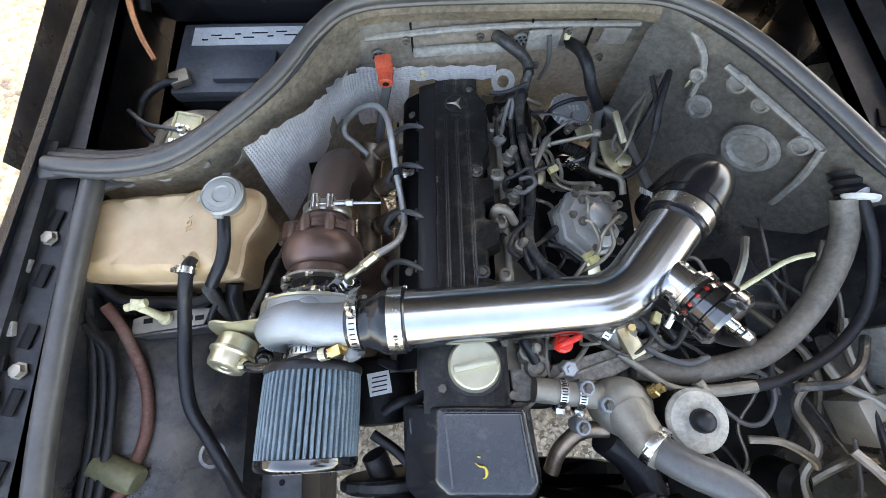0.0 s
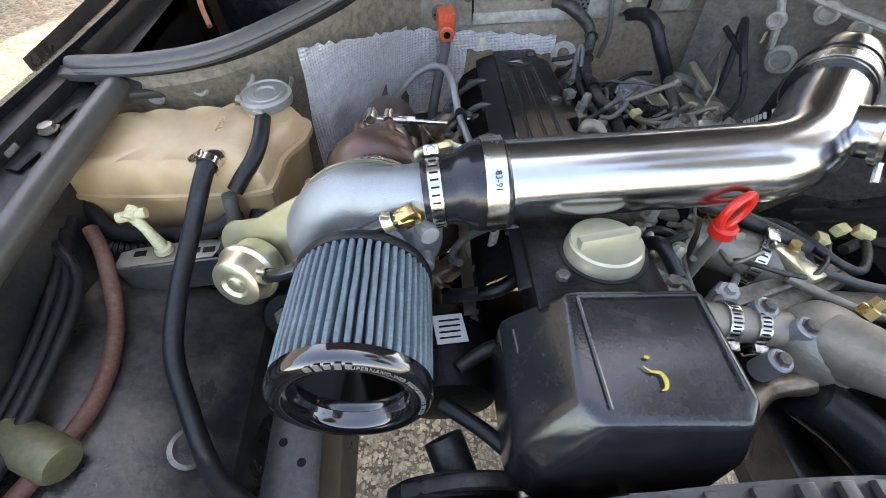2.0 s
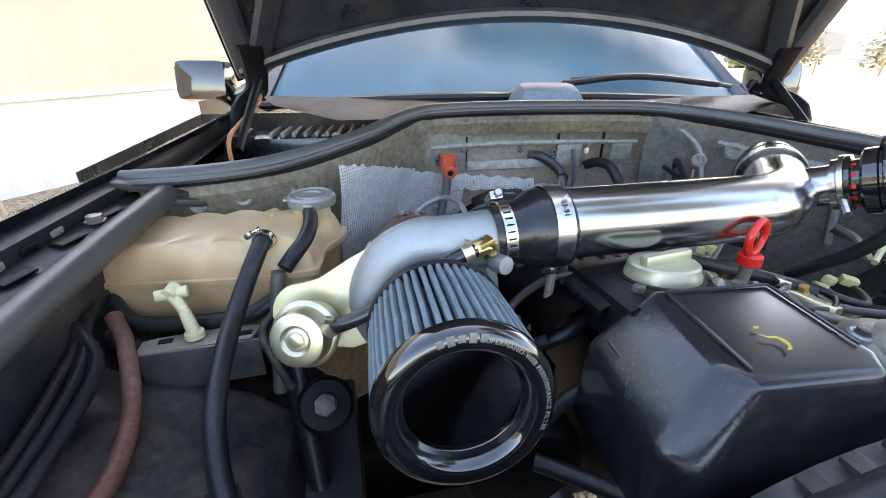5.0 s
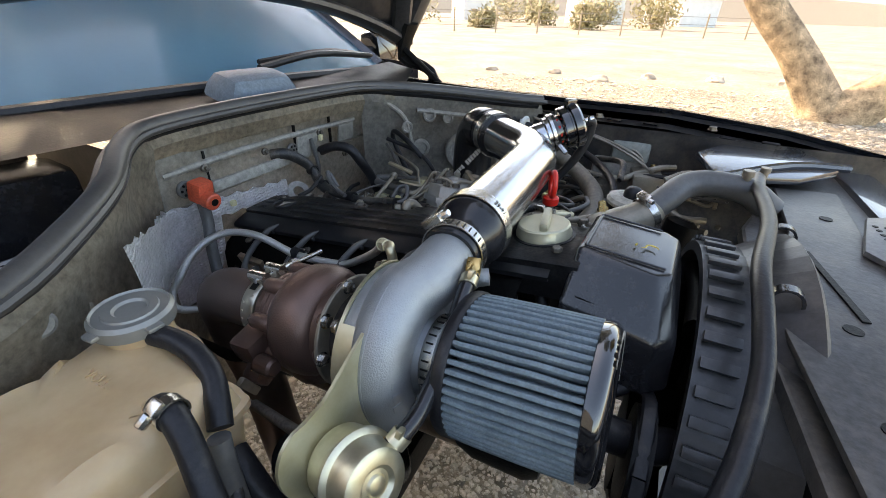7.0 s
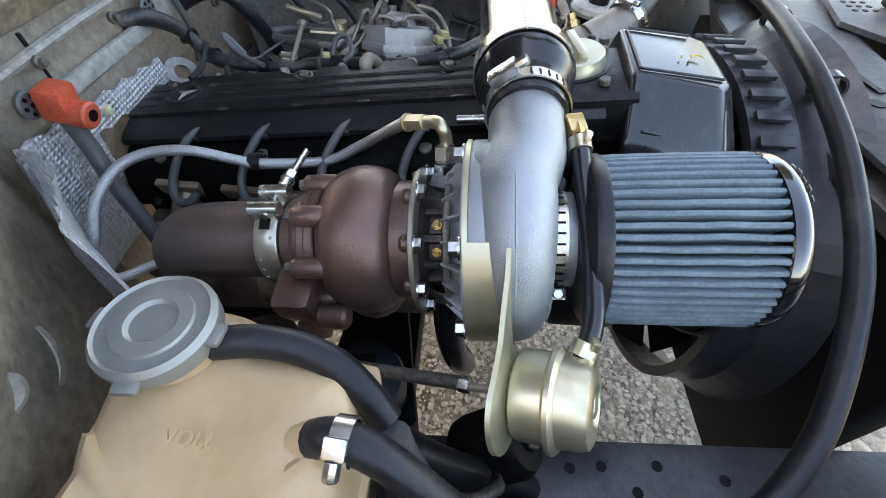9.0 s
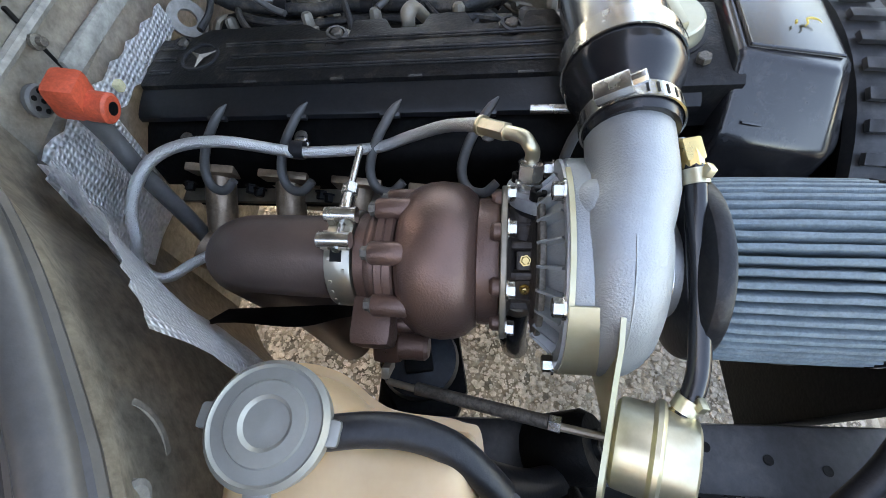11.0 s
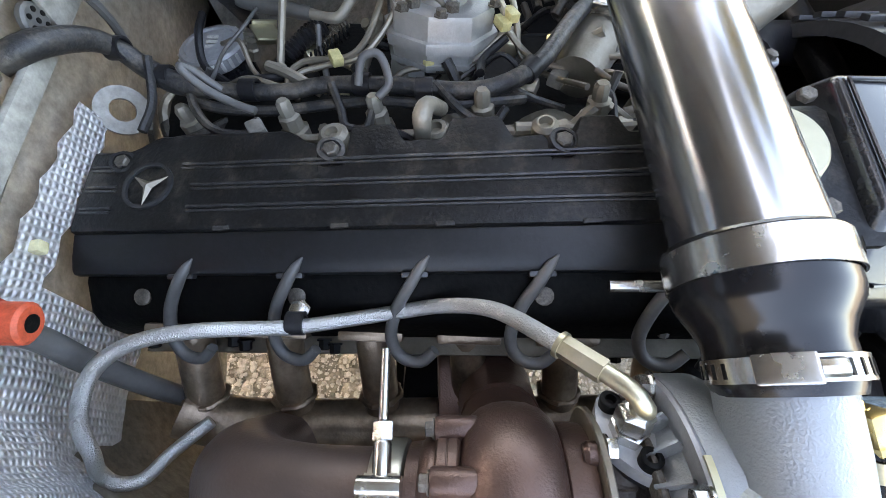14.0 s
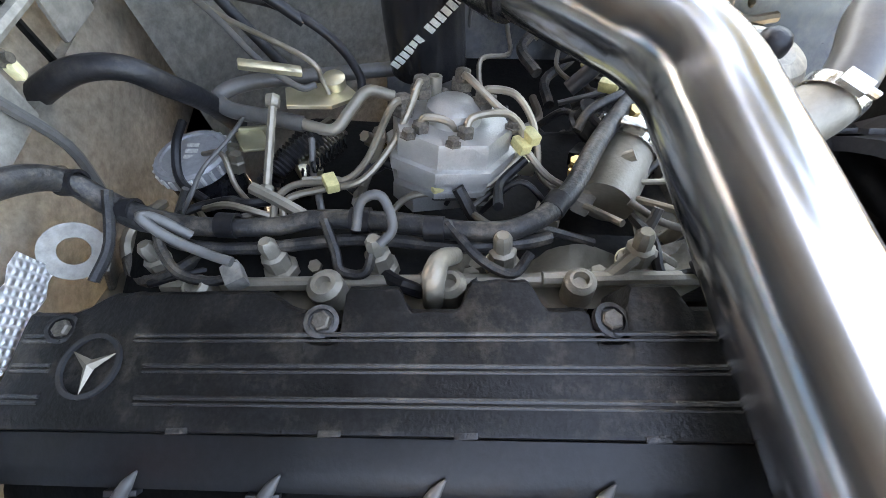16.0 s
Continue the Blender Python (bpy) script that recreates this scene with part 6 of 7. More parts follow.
can = thing("filter_canister", "black canister with a knurled silver screw cap", "filter", (.30, .53, .60))
CD = Vector((.15, .12, 1)).normalized()
part("can_body", lathe([(.034, -.10), (.037, -.09), (.037, -.008), (.034, 0), (0, 0)], (.291, .526, .698), CD, 28), "black_plastic", can)
b = bmesh.new()
prof = [(.037, .0), (.040, .002), (.040, .016), (.037, .019), (.032, .0192), (.031, .017), (0, .017)]
lathe(prof, (.291, .526, .698), CD, 48, b)
cc = part("knurled_cap", b, "cap_silver", can, "knurled silver screw cap")
for k in range(24):
    a = k * math.pi / 12
    x = CD.orthogonal().normalized()
    y = CD.cross(x)
    p = Vector((.291, .526, .698)) + CD * .009 + .040 * (math.cos(a) * x + math.sin(a) * y)
    part("knurl", sweep([p - CD * .005, p + CD * .006], .0024, 6, 1, curve=False), "label", cc)
for k in range(4):
    part("cap_mark", block((.005, .013, .0008), Matrix.Translation(Vector((.291, .526, .698)) + CD * .0175 + Vector((-.012 + .008 * k, 0, 0))), .0), "white", cc)

eye = thing("lifting_eye", "dull steel engine lifting eye", "bracket", (.16, .58, .70))
part("eye_ring", lathe([(.011, -.003), (.023, -.003), (.023, .003), (.011, .003), (.011, -.003)], (.150, .560, .768), (-.3, -.6, .65), 28), "bay", eye)
part("eye_plate", block((.045, .006, .09), pose(.155, .562, .715, 25, 0, 12), .003), "grime", eye)


def hose(label, pts, r, material="rubber", n=6, name="rubber_hose", cat="hose", seg=12, rib=0.0):
    t = thing(name, label, cat, tuple(Vector(pts[0])))
    part("hose", sweep(pts, r, seg, n, rib=rib), material, t)
    return t


hose("black heater hose curving out of the firewall", [(.262, .62, .80), (.270, .602, .815), (.284, .565, .83), (.293, .531, .826), (.303, .512, .80), (.328, .50, .755), (.352, .495, .70)], .011)
hose("grey rubber fuel hose looping behind the pump", [(.398, .309, .742), (.382, .390, .745), (.366, .465, .748), (.345, .495, .748), (.328, .482, .746), (.318, .44, .745), (.309, .402, .745)], .0085, "rubber_grey")
hose("bare metal pipe from the fuel hose to the pump", [(.311, .408, .745), (.297, .371, .750), (.313, .353, .760), (.336, .336, .765), (.340, .31, .755)], .0062, "dirty_alu", 6, "fuel_pipe", "pipe")
hose("black vacuum hose looping beside the pump", [(.395, .40, .80), (.40, .44, .83), (.42, .49, .845), (.43, .50, .82), (.41, .46, .77), (.38, .42, .74)], .006)
hose("thin grey vacuum line to the bulkhead", [(.42, .515, .81), (.397, .486, .80), (.357, .443, .782), (.333, .404, .772), (.337, .387, .772)], .0035, "rubber_grey")
hose("thin pale wire by the bulkhead clip", [(.43, .52, .81), (.405, .491, .802), (.354, .396, .79), (.345, .382, .77), (.335, .374, .75)], .0028, "fuel_line")
hose("black loom hanging from the driver bulkhead", [(.40, .50, .83), (.404, .45, .818), (.404, .424, .81), (.392, .391, .80), (.384, .366, .78), (.360, .346, .765), (.341, .343, .755)], .0048)
lb = thing("throttle_linkage", "gold zinc throttle linkage with springs", "linkage", (.32, .42, .72))
part("bracket", prism([(-.02, -.035), (.02, -.03), (.026, .03), (-.01, .04), (-.028, .0)], 0, .004, .001, pose(.338, .385, .755, 10, 12, 30)), "zinc", lb)
part("lever", block((.012, .06, .006), pose(.345, .43, .785, 20, 0, 15), .002), "zinc", lb, "gold zinc lever")
part("rod", sweep([(.305, .423, .78), (.222, .426, .747)], .0042, 8, 1, curve=False), "fuel_line", lb)
part("rod_end", lathe([(.006, -.006), (.008, 0), (.006, .006), (0, .006)], (.222, .426, .748), (0, 1, .2), 12), "dirty_alu", lb)
part("rod_end", lathe([(.006, -.006), (.008, 0), (.006, .006), (0, .006)], (.305, .423, .78), (0, 1, .2), 12), "dirty_alu", lb)
part("pivot", lathe([(.012, 0), (.012, .01), (.006, .012), (0, .012)], (.352, .372, .758), (0, 0, 1), 16), "zinc", lb)
part("spring", sweep([Vector((.250 + .045 * t, .399 - .04 * t, .735)) + .0065 * Vector((math.cos(t * 60), 0, math.sin(t * 60))) for t in np.linspace(0, 1, 70)], .0013, 5, 1), "dark", lb)
hose("corrugated black tube by the linkage", [(.258, .428, .73), (.28, .41, .735), (.30, .388, .737)], .0085, "rubber", 12, "corrugated_tube", "hose", 12, .0022)
tm = thing("intake_throttle", "grey cast throttle with bright clamp", "throttle body", (.25, .08, .70))
part("body", sweep([(.205, .11, .755), (.25, .085, .755), (.295, .06, .745)], [.027, .03, .034], 20, 4), "dirty_alu", tm)
clamp(tm, (.262, .078, .753), (.8, -.5, -.1), .032, .012, (0, .2, 1))
part("bracket", block((.03, .05, .012), pose(.29, .05, .775, 0, 15, 20), .003), "zinc", tm)

# ---- cooling parts ----
wt = thing("thermostat_housing", "dull cast thermostat housing with short clamped pipe", "thermostat housing", (.262, -.045, .72))
part("dome", lathe([(.040, -.04), (.043, -.02), (.043, .004), (.040, .016), (.030, .026), (.014, .031), (0, .031)], (.262, -.043, .772), (.05, -.1, 1), 32), "dirty_alu", wt, "dull grey cast dome")
part("dome_nut", bolt((.265, -.045, .802), (0, 0, 1), .009, .009), "dirty_alu", wt)
part("outlet", sweep([(.262, -.05, .782), (.27, -.075, .80), (.276, -.092, .813), (.285, -.10, .822)], [.034, .029, .026, .026], 20, 4), "dirty_alu", wt)
part("inlet_pipe", sweep([(.13, -.01, .785), (.235, -.028, .775)], .0185, 18, 1, curve=False), "dirty_alu", wt)
for x in (.170, .198):
    clamp(wt, (x, -.0165 - (x - .17) * .17, .7815 - .1 * (x - .17)), (1, -.17, -.09), .0195, .012, (0, -.9, -.3))
part("sensor", lathe([(.010, 0), (.010, .01), (.007, .012), (.007, .022), (0, .023)], (.30, -.025, .79), (.6, .3, .7), 6), "brass", wt)
part("lower_pipe", sweep([(.24, -.075, .755), (.20, -.075, .75), (.165, -.10, .745), (.15, -.13, .735)], .012, 14, 4), "manifold", wt)

rh = thing("radiator_hose", "grey-black rubber radiator hose", "hose", (.33, -.13, .78))
part("hose", sweep([(.272, -.085, .808), (.287, -.103, .823), (.315, -.122, .836), (.350, -.140, .845), (.372, -.165, .850), (.378, -.205, .852), (.378, -.245, .846), (.38, -.285, .82)], .0225, 22, 6), "rubber_grey", rh)
clamp(rh, (.280, -.094, .816), (.6, -.7, .5), .0272, .012, (-.3, .2, .9), slots=False)
lh = thing("lower_radiator_hose", "black lower radiator hose", "hose", (.30, -.15, .70))
part("hose", sweep([(.235, -.085, .75), (.27, -.115, .735), (.295, -.155, .72), (.305, -.21, .71), (.31, -.27, .69)], .026, 20, 5), "rubber", lh)
ps = thing("fluid_reservoir", "round reservoir with a pale lid and black knob", "reservoir", (.352, -.066, .70))
part("bowl", lathe([(.036, -.11), (.040, -.1), (.042, -.006), (.04, 0), (0, 0)], (.352, -.066, .800), (0, -.05, 1), 36), "dark", ps)
part("lid", lathe([(.043, -.006), (.044, .0), (.040, .006), (.026, .010), (.022, .008), (0, .010)], (.352, -.066, .803), (0, -.05, 1), 40), "lid_cream", ps, "pale cream round lid")
part("knob", lathe([(.016, -.004), (.0165, .004), (.015, .012), (.011, .017), (.005, .019), (0, .019)], (.352, -.066, .812), (0, -.05, 1), 18), "rubber", ps, "black rubber knob")

hose("thick dust-coated brake booster hose along the driver side", [(.30, .012, .745), (.40, .0, .748), (.50, .018, .755), (.575, .07, .77), (.63, .14, .79), (.655, .20, .81), (.652, .245, .83)], .0195, "hose_tan", 6, "vacuum_hose")
bh = hose("black brake vacuum hose with a white check valve", [(.665, .235, .845), (.672, .16, .825), (.655, .08, .80), (.60, .02, .785), (.52, -.018, .775), (.46, -.03, .765)], .0085)
part("check_valve", lathe([(.022, 0), (.024, .004), (.024, .008), (.010, .010), (.010, .02)], (.662, .235, .842), (.2, .9, .3), 24), "label", bh, "white check valve disc")
part("metal_end", sweep([(.47, -.028, .768), (.40, -.03, .765), (.385, -.015, .765)], .0095, 10, 3), "dirty_alu", bh)
hose("dull brown hose crossing in front of the pump", [(.27, .035, .775), (.30, .01, .77), (.345, -.022, .77), (.40, -.03, .77)], .006, "dirty_alu")
hose("black hose rising behind the filler", [(.135, .03, .80), (.12, .055, .82), (.115, .075, .80)], .008)
gr = thing("steering_boot", "ribbed black rubber boot at the bulkhead", "boot", (.66, .27, .80))
part("boot", lathe([(.028, 0), (.020, .008), (.026, .014), (.018, .022), (.024, .028), (.016, .036), (.02, .042), (.012, .05)], (.66, .285, .845), (0, -.9, -.3), 22), "rubber", gr)
pr = thing("angled_sensor_rod", "pale angled metal linkage rod", "rod", (.50, .12, .78))
part("rod", sweep([(.50, .20, .80), (.485, .16, .80), (.47, .12, .78)], .006, 8, 3), "fuel_line", pr)
part("arm", sweep([(.47, .115, .782), (.55, .155, .80), (.60, .165, .80)], .0042, 8, 3), "cream", pr)

abs_ = thing("brake_unit", "grey-green hydraulic brake unit with metal lines", "brake unit", (.73, -.02, .66))
part("unit_body", block((.11, .15, .12), pose(.735, -.02, .72, 0, 8, 8), .01), "bay", abs_)
part("unit_lid", block((.10, .09, .05), pose(.735, -.03, .80, 0, 6, 8), .008), mat("grey_green_lid", (.20, .215, .20), .55, 0, .2, 10, .1, 150, dust=.5), abs_, "grey-green plastic lid")
part("valve_block", block((.09, .07, .07), pose(.665, -.085, .735, 0, 0, 10), .008), "dirty_alu", abs_)
for k in range(5):
    x = .655 + .016 * k
    part("brake_line", sweep([(x, -.09 + .008 * k, .775), (x, -.05, .80 + .004 * k), (x + .02, .04, .83), (x + .03, .14, .845), (x + .035, .22, .86)], .0032, 8, 4), "fuel_line", abs_)
for k in range(3):
    part("fitting", lathe([(.006, 0), (.006, .012), (.0045, .013), (0, .013)], (.645 + .025 * k, -.095, .768), (0, 0, 1), 6), "brass" if k == 2 else "fuel_line", abs_)

# tangle of lines on the driver side
rng = random.Random(11)
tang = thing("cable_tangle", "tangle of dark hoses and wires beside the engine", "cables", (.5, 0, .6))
for k in range(26):
    x0, y0 = rng.uniform(.40, .66), rng.uniform(-.24, .16)
    z0 = rng.uniform(.60, .72)
    p = [(x0, y0, z0)]
    a = rng.uniform(0, 6.28)
    for j in range(4):
        a += rng.uniform(-.9, .9)
        x0 = min(.67, max(.38, x0 + .055 * math.cos(a)))
        y0 = min(.20, max(-.27, y0 + .055 * math.sin(a)))
        p.append((x0, y0, z0 + rng.uniform(-.015, .03)))
    part("cable", sweep(p, rng.choice([.0035, .0045, .006, .0075]), 8, 5), rng.choice(["rubber", "wire", "wire", "fuel_line", "rubber_grey", "rubber"]), tang)
for k in range(18):
    x0, y0 = rng.uniform(.56, .70), rng.uniform(-.2, .26)
    z0 = rng.uniform(.70, .79)
    p = [(x0, y0, z0)]
    a = rng.choice([1.57, -1.57]) + rng.uniform(-.5, .5)
    for j in range(4):
        a += rng.uniform(-.6, .6)
        x0 = min(.685, max(.52, x0 + .05 * math.cos(a)))
        y0 = min(.28, max(-.25, y0 + .05 * math.sin(a)))
        p.append((x0, y0, z0 + rng.uniform(-.01, .02)))
    part("cable", sweep(p, rng.choice([.003, .004, .005, .007]), 8, 5), rng.choice(["rubber", "wire", "fuel_line", "rubber_grey", "dirty_alu"]), tang)
# added dark plate in place of the shade under the cables
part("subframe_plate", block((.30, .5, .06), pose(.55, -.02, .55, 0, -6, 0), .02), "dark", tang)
sw = thing("washer_pump", "black pump body with a bent pale pipe", "pump", (.52, -.16, .66))
part("body", lathe([(.03, 0), (.034, .01), (.034, .05), (.02, .06), (0, .06)], (.52, -.17, .66), (.2, -.2, 1), 24), "dark", sw)
part("pipe", sweep([(.46, -.105, .735), (.50, -.11, .75), (.54, -.135, .745), (.555, -.15, .73)], .006, 10, 4), "fuel_line", sw)

rng = random.Random(23)
clt = thing("fuel_side_wiring", "cluttered small lines and wires beside the injection pump", "cables", (.2, .3, .7))
for k in range(30):
    x0, y0 = rng.uniform(.13, .24), rng.uniform(.06, .52)
    z0 = eng(y0) - rng.uniform(.045, .075)
    a = rng.choice([1.57, -1.57, 0.6, 2.6]) + rng.uniform(-.5, .5)
    p = [(x0, y0, z0)]
    for j in range(rng.choice([2, 3, 4])):
        a += rng.uniform(-1.0, 1.0)
        x0 = min(.33, max(.115, x0 + .034 * math.cos(a)))
        y0 = min(.54, max(.05, y0 + .034 * math.sin(a)))
        p.append((x0, y0, eng(y0) - rng.uniform(.04, .08)))
    part("line", sweep(p, rng.choice([.0022, .0028, .0035, .0045, .006]), 8, 5), rng.choice(["rubber", "wire", "fuel_line", "dirty_alu", "rubber_grey", "rubber"]), clt)
for k in range(12):
    x0, y0 = rng.uniform(.13, .32), rng.uniform(.07, .52)
    part("bracket", block((rng.uniform(.012, .03), rng.uniform(.012, .035), rng.uniform(.008, .02)), pose(x0, y0, eng(y0) - .085, rng.uniform(-20, 20), rng.uniform(-20, 20), rng.uniform(0, 90)), .003), rng.choice(["dirty_alu", "dark", "zinc", "dirty_alu", "bay"]), clt)
for k in range(9):
    x0, y0 = rng.uniform(.13, .32), rng.uniform(.07, .52)
    part("union", lathe([(.008, 0), (.008, .012), (.006, .014), (.006, .022), (0, .022)], (x0, y0, eng(y0) - .08), (rng.uniform(-.5, .5), rng.uniform(-.5, .5), 1), 6), rng.choice(["dirty_alu", "brass", "fuel_line"]), clt)

# firewall fixings and folds
part("pad_fold", sweep([(-.10, .582, .872), (.05, .586, .876), (.2, .588, .874), (.38, .581, .87)], .006, 8, 4), "bay", car)
part("pad_flap", block((.06, .006, .05), pose(.215, .582, .845, 6, 0, 0), .004), "bay", car)
part("pad_flap", block((.05, .006, .04), pose(.34, .576, .85, 8, 0, -6), .004), "bay", car)
for q in ((.10, .582, .862), (.255, .582, .865), (.33, .578, .80), (.21, .578, .79), (-.03, .578, .868)):
    part("wall_stud", lathe([(.007, 0), (.007, .004), (.004, .005), (.004, .010), (0, .010)], q, (0, -1, .1), 10), "grime", car)
part("cable_clip", block((.009, .008, .014), pose(.255, .578, .855, 0, 0, 10), .002), "cream", car)
part("cable_clip", block((.010, .008, .010), pose(-.005, .561, .80, 0, 0, 10), .002), "cream", car)
part("seam_tube", sweep([(.222, .576, .86), (.232, .572, .80), (.225, .576, .75)], .0045, 8, 4), "rubber_grey", car)

# ---- castings and lines behind the thermostat housing ----
for q in ((.206, -.013, .800), (.232, -.038, .801), (.192, -.066, .796)):
    lug = part("bolt_lug", lathe([(.0115, -.03), (.0115, -.001), (.010, .001), (0, .001)], q, (.1, -.1, 1), 20), "cast_alu", wt)
    part("lug_bolt", bolt(q, (.1, -.1, 1), .0062, .006), "grime", lug)
ib = thing("front_bracket", "oily tan cast bracket on the engine front", "bracket", (.13, .03, .70))
part("upright", prism([(.108, .080), (.150, .088), (.160, .052), (.150, .004), (.134, -.028), (.102, -.026), (.098, .02)], .70, .772, .006), "block_tan", ib)
part("boss", lathe([(.020, -.05), (.020, .0), (.017, .004), (.011, .004), (.010, .0), (0, .0)], (.142, .022, .778), (.1, -.3, 1), 24), "block_tan", ib)
part("arm", prism([(.150, -.012), (.176, -.016), (.262, .002), (.356, .036), (.350, .060), (.252, .040), (.168, .024)], .735, .762, .006), "block_tan", ib, "dusty cast arm")
part("rib", block((.19, .006, .010), pose(.252, .022, .766, 0, 0, 15), .002), "block_tan", ib)
part("sensor_nut", lathe([(.0135, -.01), (.0135, .012), (.011, .015), (.006, .015), (.006, .022), (0, .022)], (.189, .017, .772), (0, -.1, 1), 6), "pump_alu", ib, "dull hexagonal sensor nut")
idler = thing("idler_pulley", "black idler pulley with a steel centre bolt", "pulley", (.318, .084, .70))
part("wheel", lathe([(.012, -.012), (.033, -.012), (.035, -.009), (.031, -.006), (.031, .006), (.035, .009), (.033, .012), (.020, .012), (.017, .008), (.012, .008), (.012, -.012)], (.318, .084, .735), (.2, -.45, .87), 32), "rubber", idler)
part("centre_bolt", bolt((.3195, .081, .741), (.2, -.45, .87), .009, .008), "steel", idler)
for lab, pts, r, m in (("thin tan fuel pipe bent past the bracket", [(.187, .102, .785), (.170, .080, .782), (.160, .060, .784), (.156, .036, .782), (.158, .010, .776), (.170, -.010, .768)], .0034, "hose_tan"),
                       ("thin dusty line across the bracket", [(.118, -.036, .770), (.146, -.014, .775), (.172, .006, .782), (.204, .028, .776), (.228, .050, .76)], .0042, "hose_tan"),
                       ("looped black cable beside the reservoir", [(.415, -.040, .735), (.440, -.064, .732), (.466, -.084, .73), (.495, -.082, .73), (.520, -.050, .732), (.515, -.018, .735), (.490, -.004, .735), (.455, -.012, .73)], .0040, "rubber_grey"),
                       ("black taped cable over the idler pulley", [(.285, .125, .765), (.302, .112, .775), (.320, .080, .778), (.336, .050, .775), (.356, .038, .772), (.380, .058, .770), (.400, .085, .765)], .0050, "wire"),
                       ("thin black wire over the cast arm", [(.225, .075, .765), (.248, .050, .776), (.282, .030, .780), (.316, .045, .778), (.345, .078, .774)], .0030, "wire"),
                       ("grey vacuum pipe beside the cast arm", [(.262, .100, .755), (.292, .066, .768), (.330, .030, .772), (.372, .012, .772), (.410, .020, .770)], .0048, "rubber_grey")):
    hose(lab, pts, r, m, 6, "engine_line", "cable" if "cable" in lab or "wire" in lab else "pipe")
cn = thing("wire_connector", "yellowed cable connectors with short black tails", "connector", (.385, .09, .75))
for x, y, r in ((.372, .097, 20), (.396, .090, -35), (.340, .084, 60)):
    body = part("plug", block((.020, .013, .012), pose(x, y, .773, 8, 12, r), .0025), "yellow_tab", cn)
    part("tail", sweep([(x, y, .773), (x + .016, y + .010, .768), (x + .026, y + .024, .755)], .003, 8, 3), "rubber", body)

# pressings on the driver-side wall
for x, y, z, r in ((.515, .455, .872, .012), (.548, .418, .862, .010), (.475, .497, .845, .010), (.60, .345, .85, .012), (.50, .472, .79, .016)):
    part("wall_hole", lathe([(r * 1.5, 0), (r * 1.4, .004), (r, .005), (r * .9, -.002), (0, -.003)], (x - .004, y - .012, z), (-.75, -.65, .08), 20), "bay", car)
part("wall_emboss", lathe([(.05, -.004), (.046, .002), (.036, .003), (.03, -.003), (0, -.004)], (.572, .372, .775), (-.78, -.62, .05), 32), "bay", car)
part("wall_rib", sweep([(.435, .528, .91), (.470, .493, .868), (.482, .478, .80)], .006, 8, 4), "bay", car)
part("wall_rib", sweep([(.49, .468, .885), (.555, .395, .872), (.615, .318, .862)], .006, 8, 4), "bay", car)
part("wall_rib", sweep([(.615, .318, .862), (.625, .30, .80), (.63, .29, .72)], .007, 8, 4), "bay", car)
part("wall_tab", block((.022, .004, .018), pose(.479, .500, .812, 0, 0, 40), .002), "cream", car)

# ---- compartments behind the bulkhead ----
for nm, pts in (("compartment_wall", [(-.63, .36), (-.64, .95)]), ("compartment_wall", [(-.64, .95), (-.12, .93)]), ("compartment_wall", [(.42, .93), (.80, .86)]), ("compartment_wall", [(.76, .22), (.80, .90)]), ("compartment_wall", [(-.12, .60), (-.10, .95)])):
    part(nm, loft([[(x, y, z) for x, y in pts] for z in (.60, .80, .905)], .006), "inner", car)
bat = thing("car_battery", "dark grey car battery with worn labels on its top", "battery", (-.355, .66, .58))
part("case", block((.27, .165, .16), pose(-.355, .655, .665, 0, 0, -3), .006), "black_plastic", bat)
btop = part("battery_top", block((.275, .17, .03), pose(-.355, .655, .757, 0, 0, -3), .006), mat("grey_battery_top", (.07, .075, .085), .5, 0, .2, 14, .1, 200, dust=.35), bat, "dark grey battery top")
part("vent_lid", block((.12, .07, .016), pose(-.35, .625, .777, 0, 0, -3), .006), mat("grey_vent_lid", (.055, .06, .07), .45, 0, .2, 14, .1, 200, dust=.3), btop)
part("label_strip", block((.22, .045, .0015), pose(-.355, .705, .7732, 0, 0, -3), .0), "label", btop, "worn white printed label")
for k in range(9):
    part("print_bar", block((.012 + .01 * (k % 3), .003, .0006), pose(-.44 + .022 * k, .700 + .010 * (k % 2), .7743, 0, 0, -3)), "dark", btop)
for k in range(5):
    part("case_print", block((.019, .0012, .026 if k != 2 else .034), pose(-.305 + .024 * k, .5705 - .0012 * k, .705, 0, 0, -3), .0), "white", bat, "white worn print on the case")
post = part("terminal_post", lathe([(.010, 0), (.009, .018), (0, .018)], (-.465, .60, .772), (0, 0, 1), 16), "fuel_line", bat)
part("terminal_clamp", block((.035, .03, .016), pose(-.47, .598, .785, 0, 0, 20), .003), "fuel_line", post, "corroded terminal clamp")
hose("black rubber cable on the battery terminal", [(-.47, .59, .787), (-.50, .58, .792), (-.535, .55, .785), (-.535, .50, .775), (-.50, .47, .76), (-.47, .48, .75)], .007, "rubber", 6, "battery_cable", "cable")
hose("pair of grey wires by the strut tower", [(-.545, .52, .80), (-.51, .49, .80), (-.46, .475, .80), (-.42, .47, .79)], .004, "rubber_grey", 6, "loose_wire", "cable")


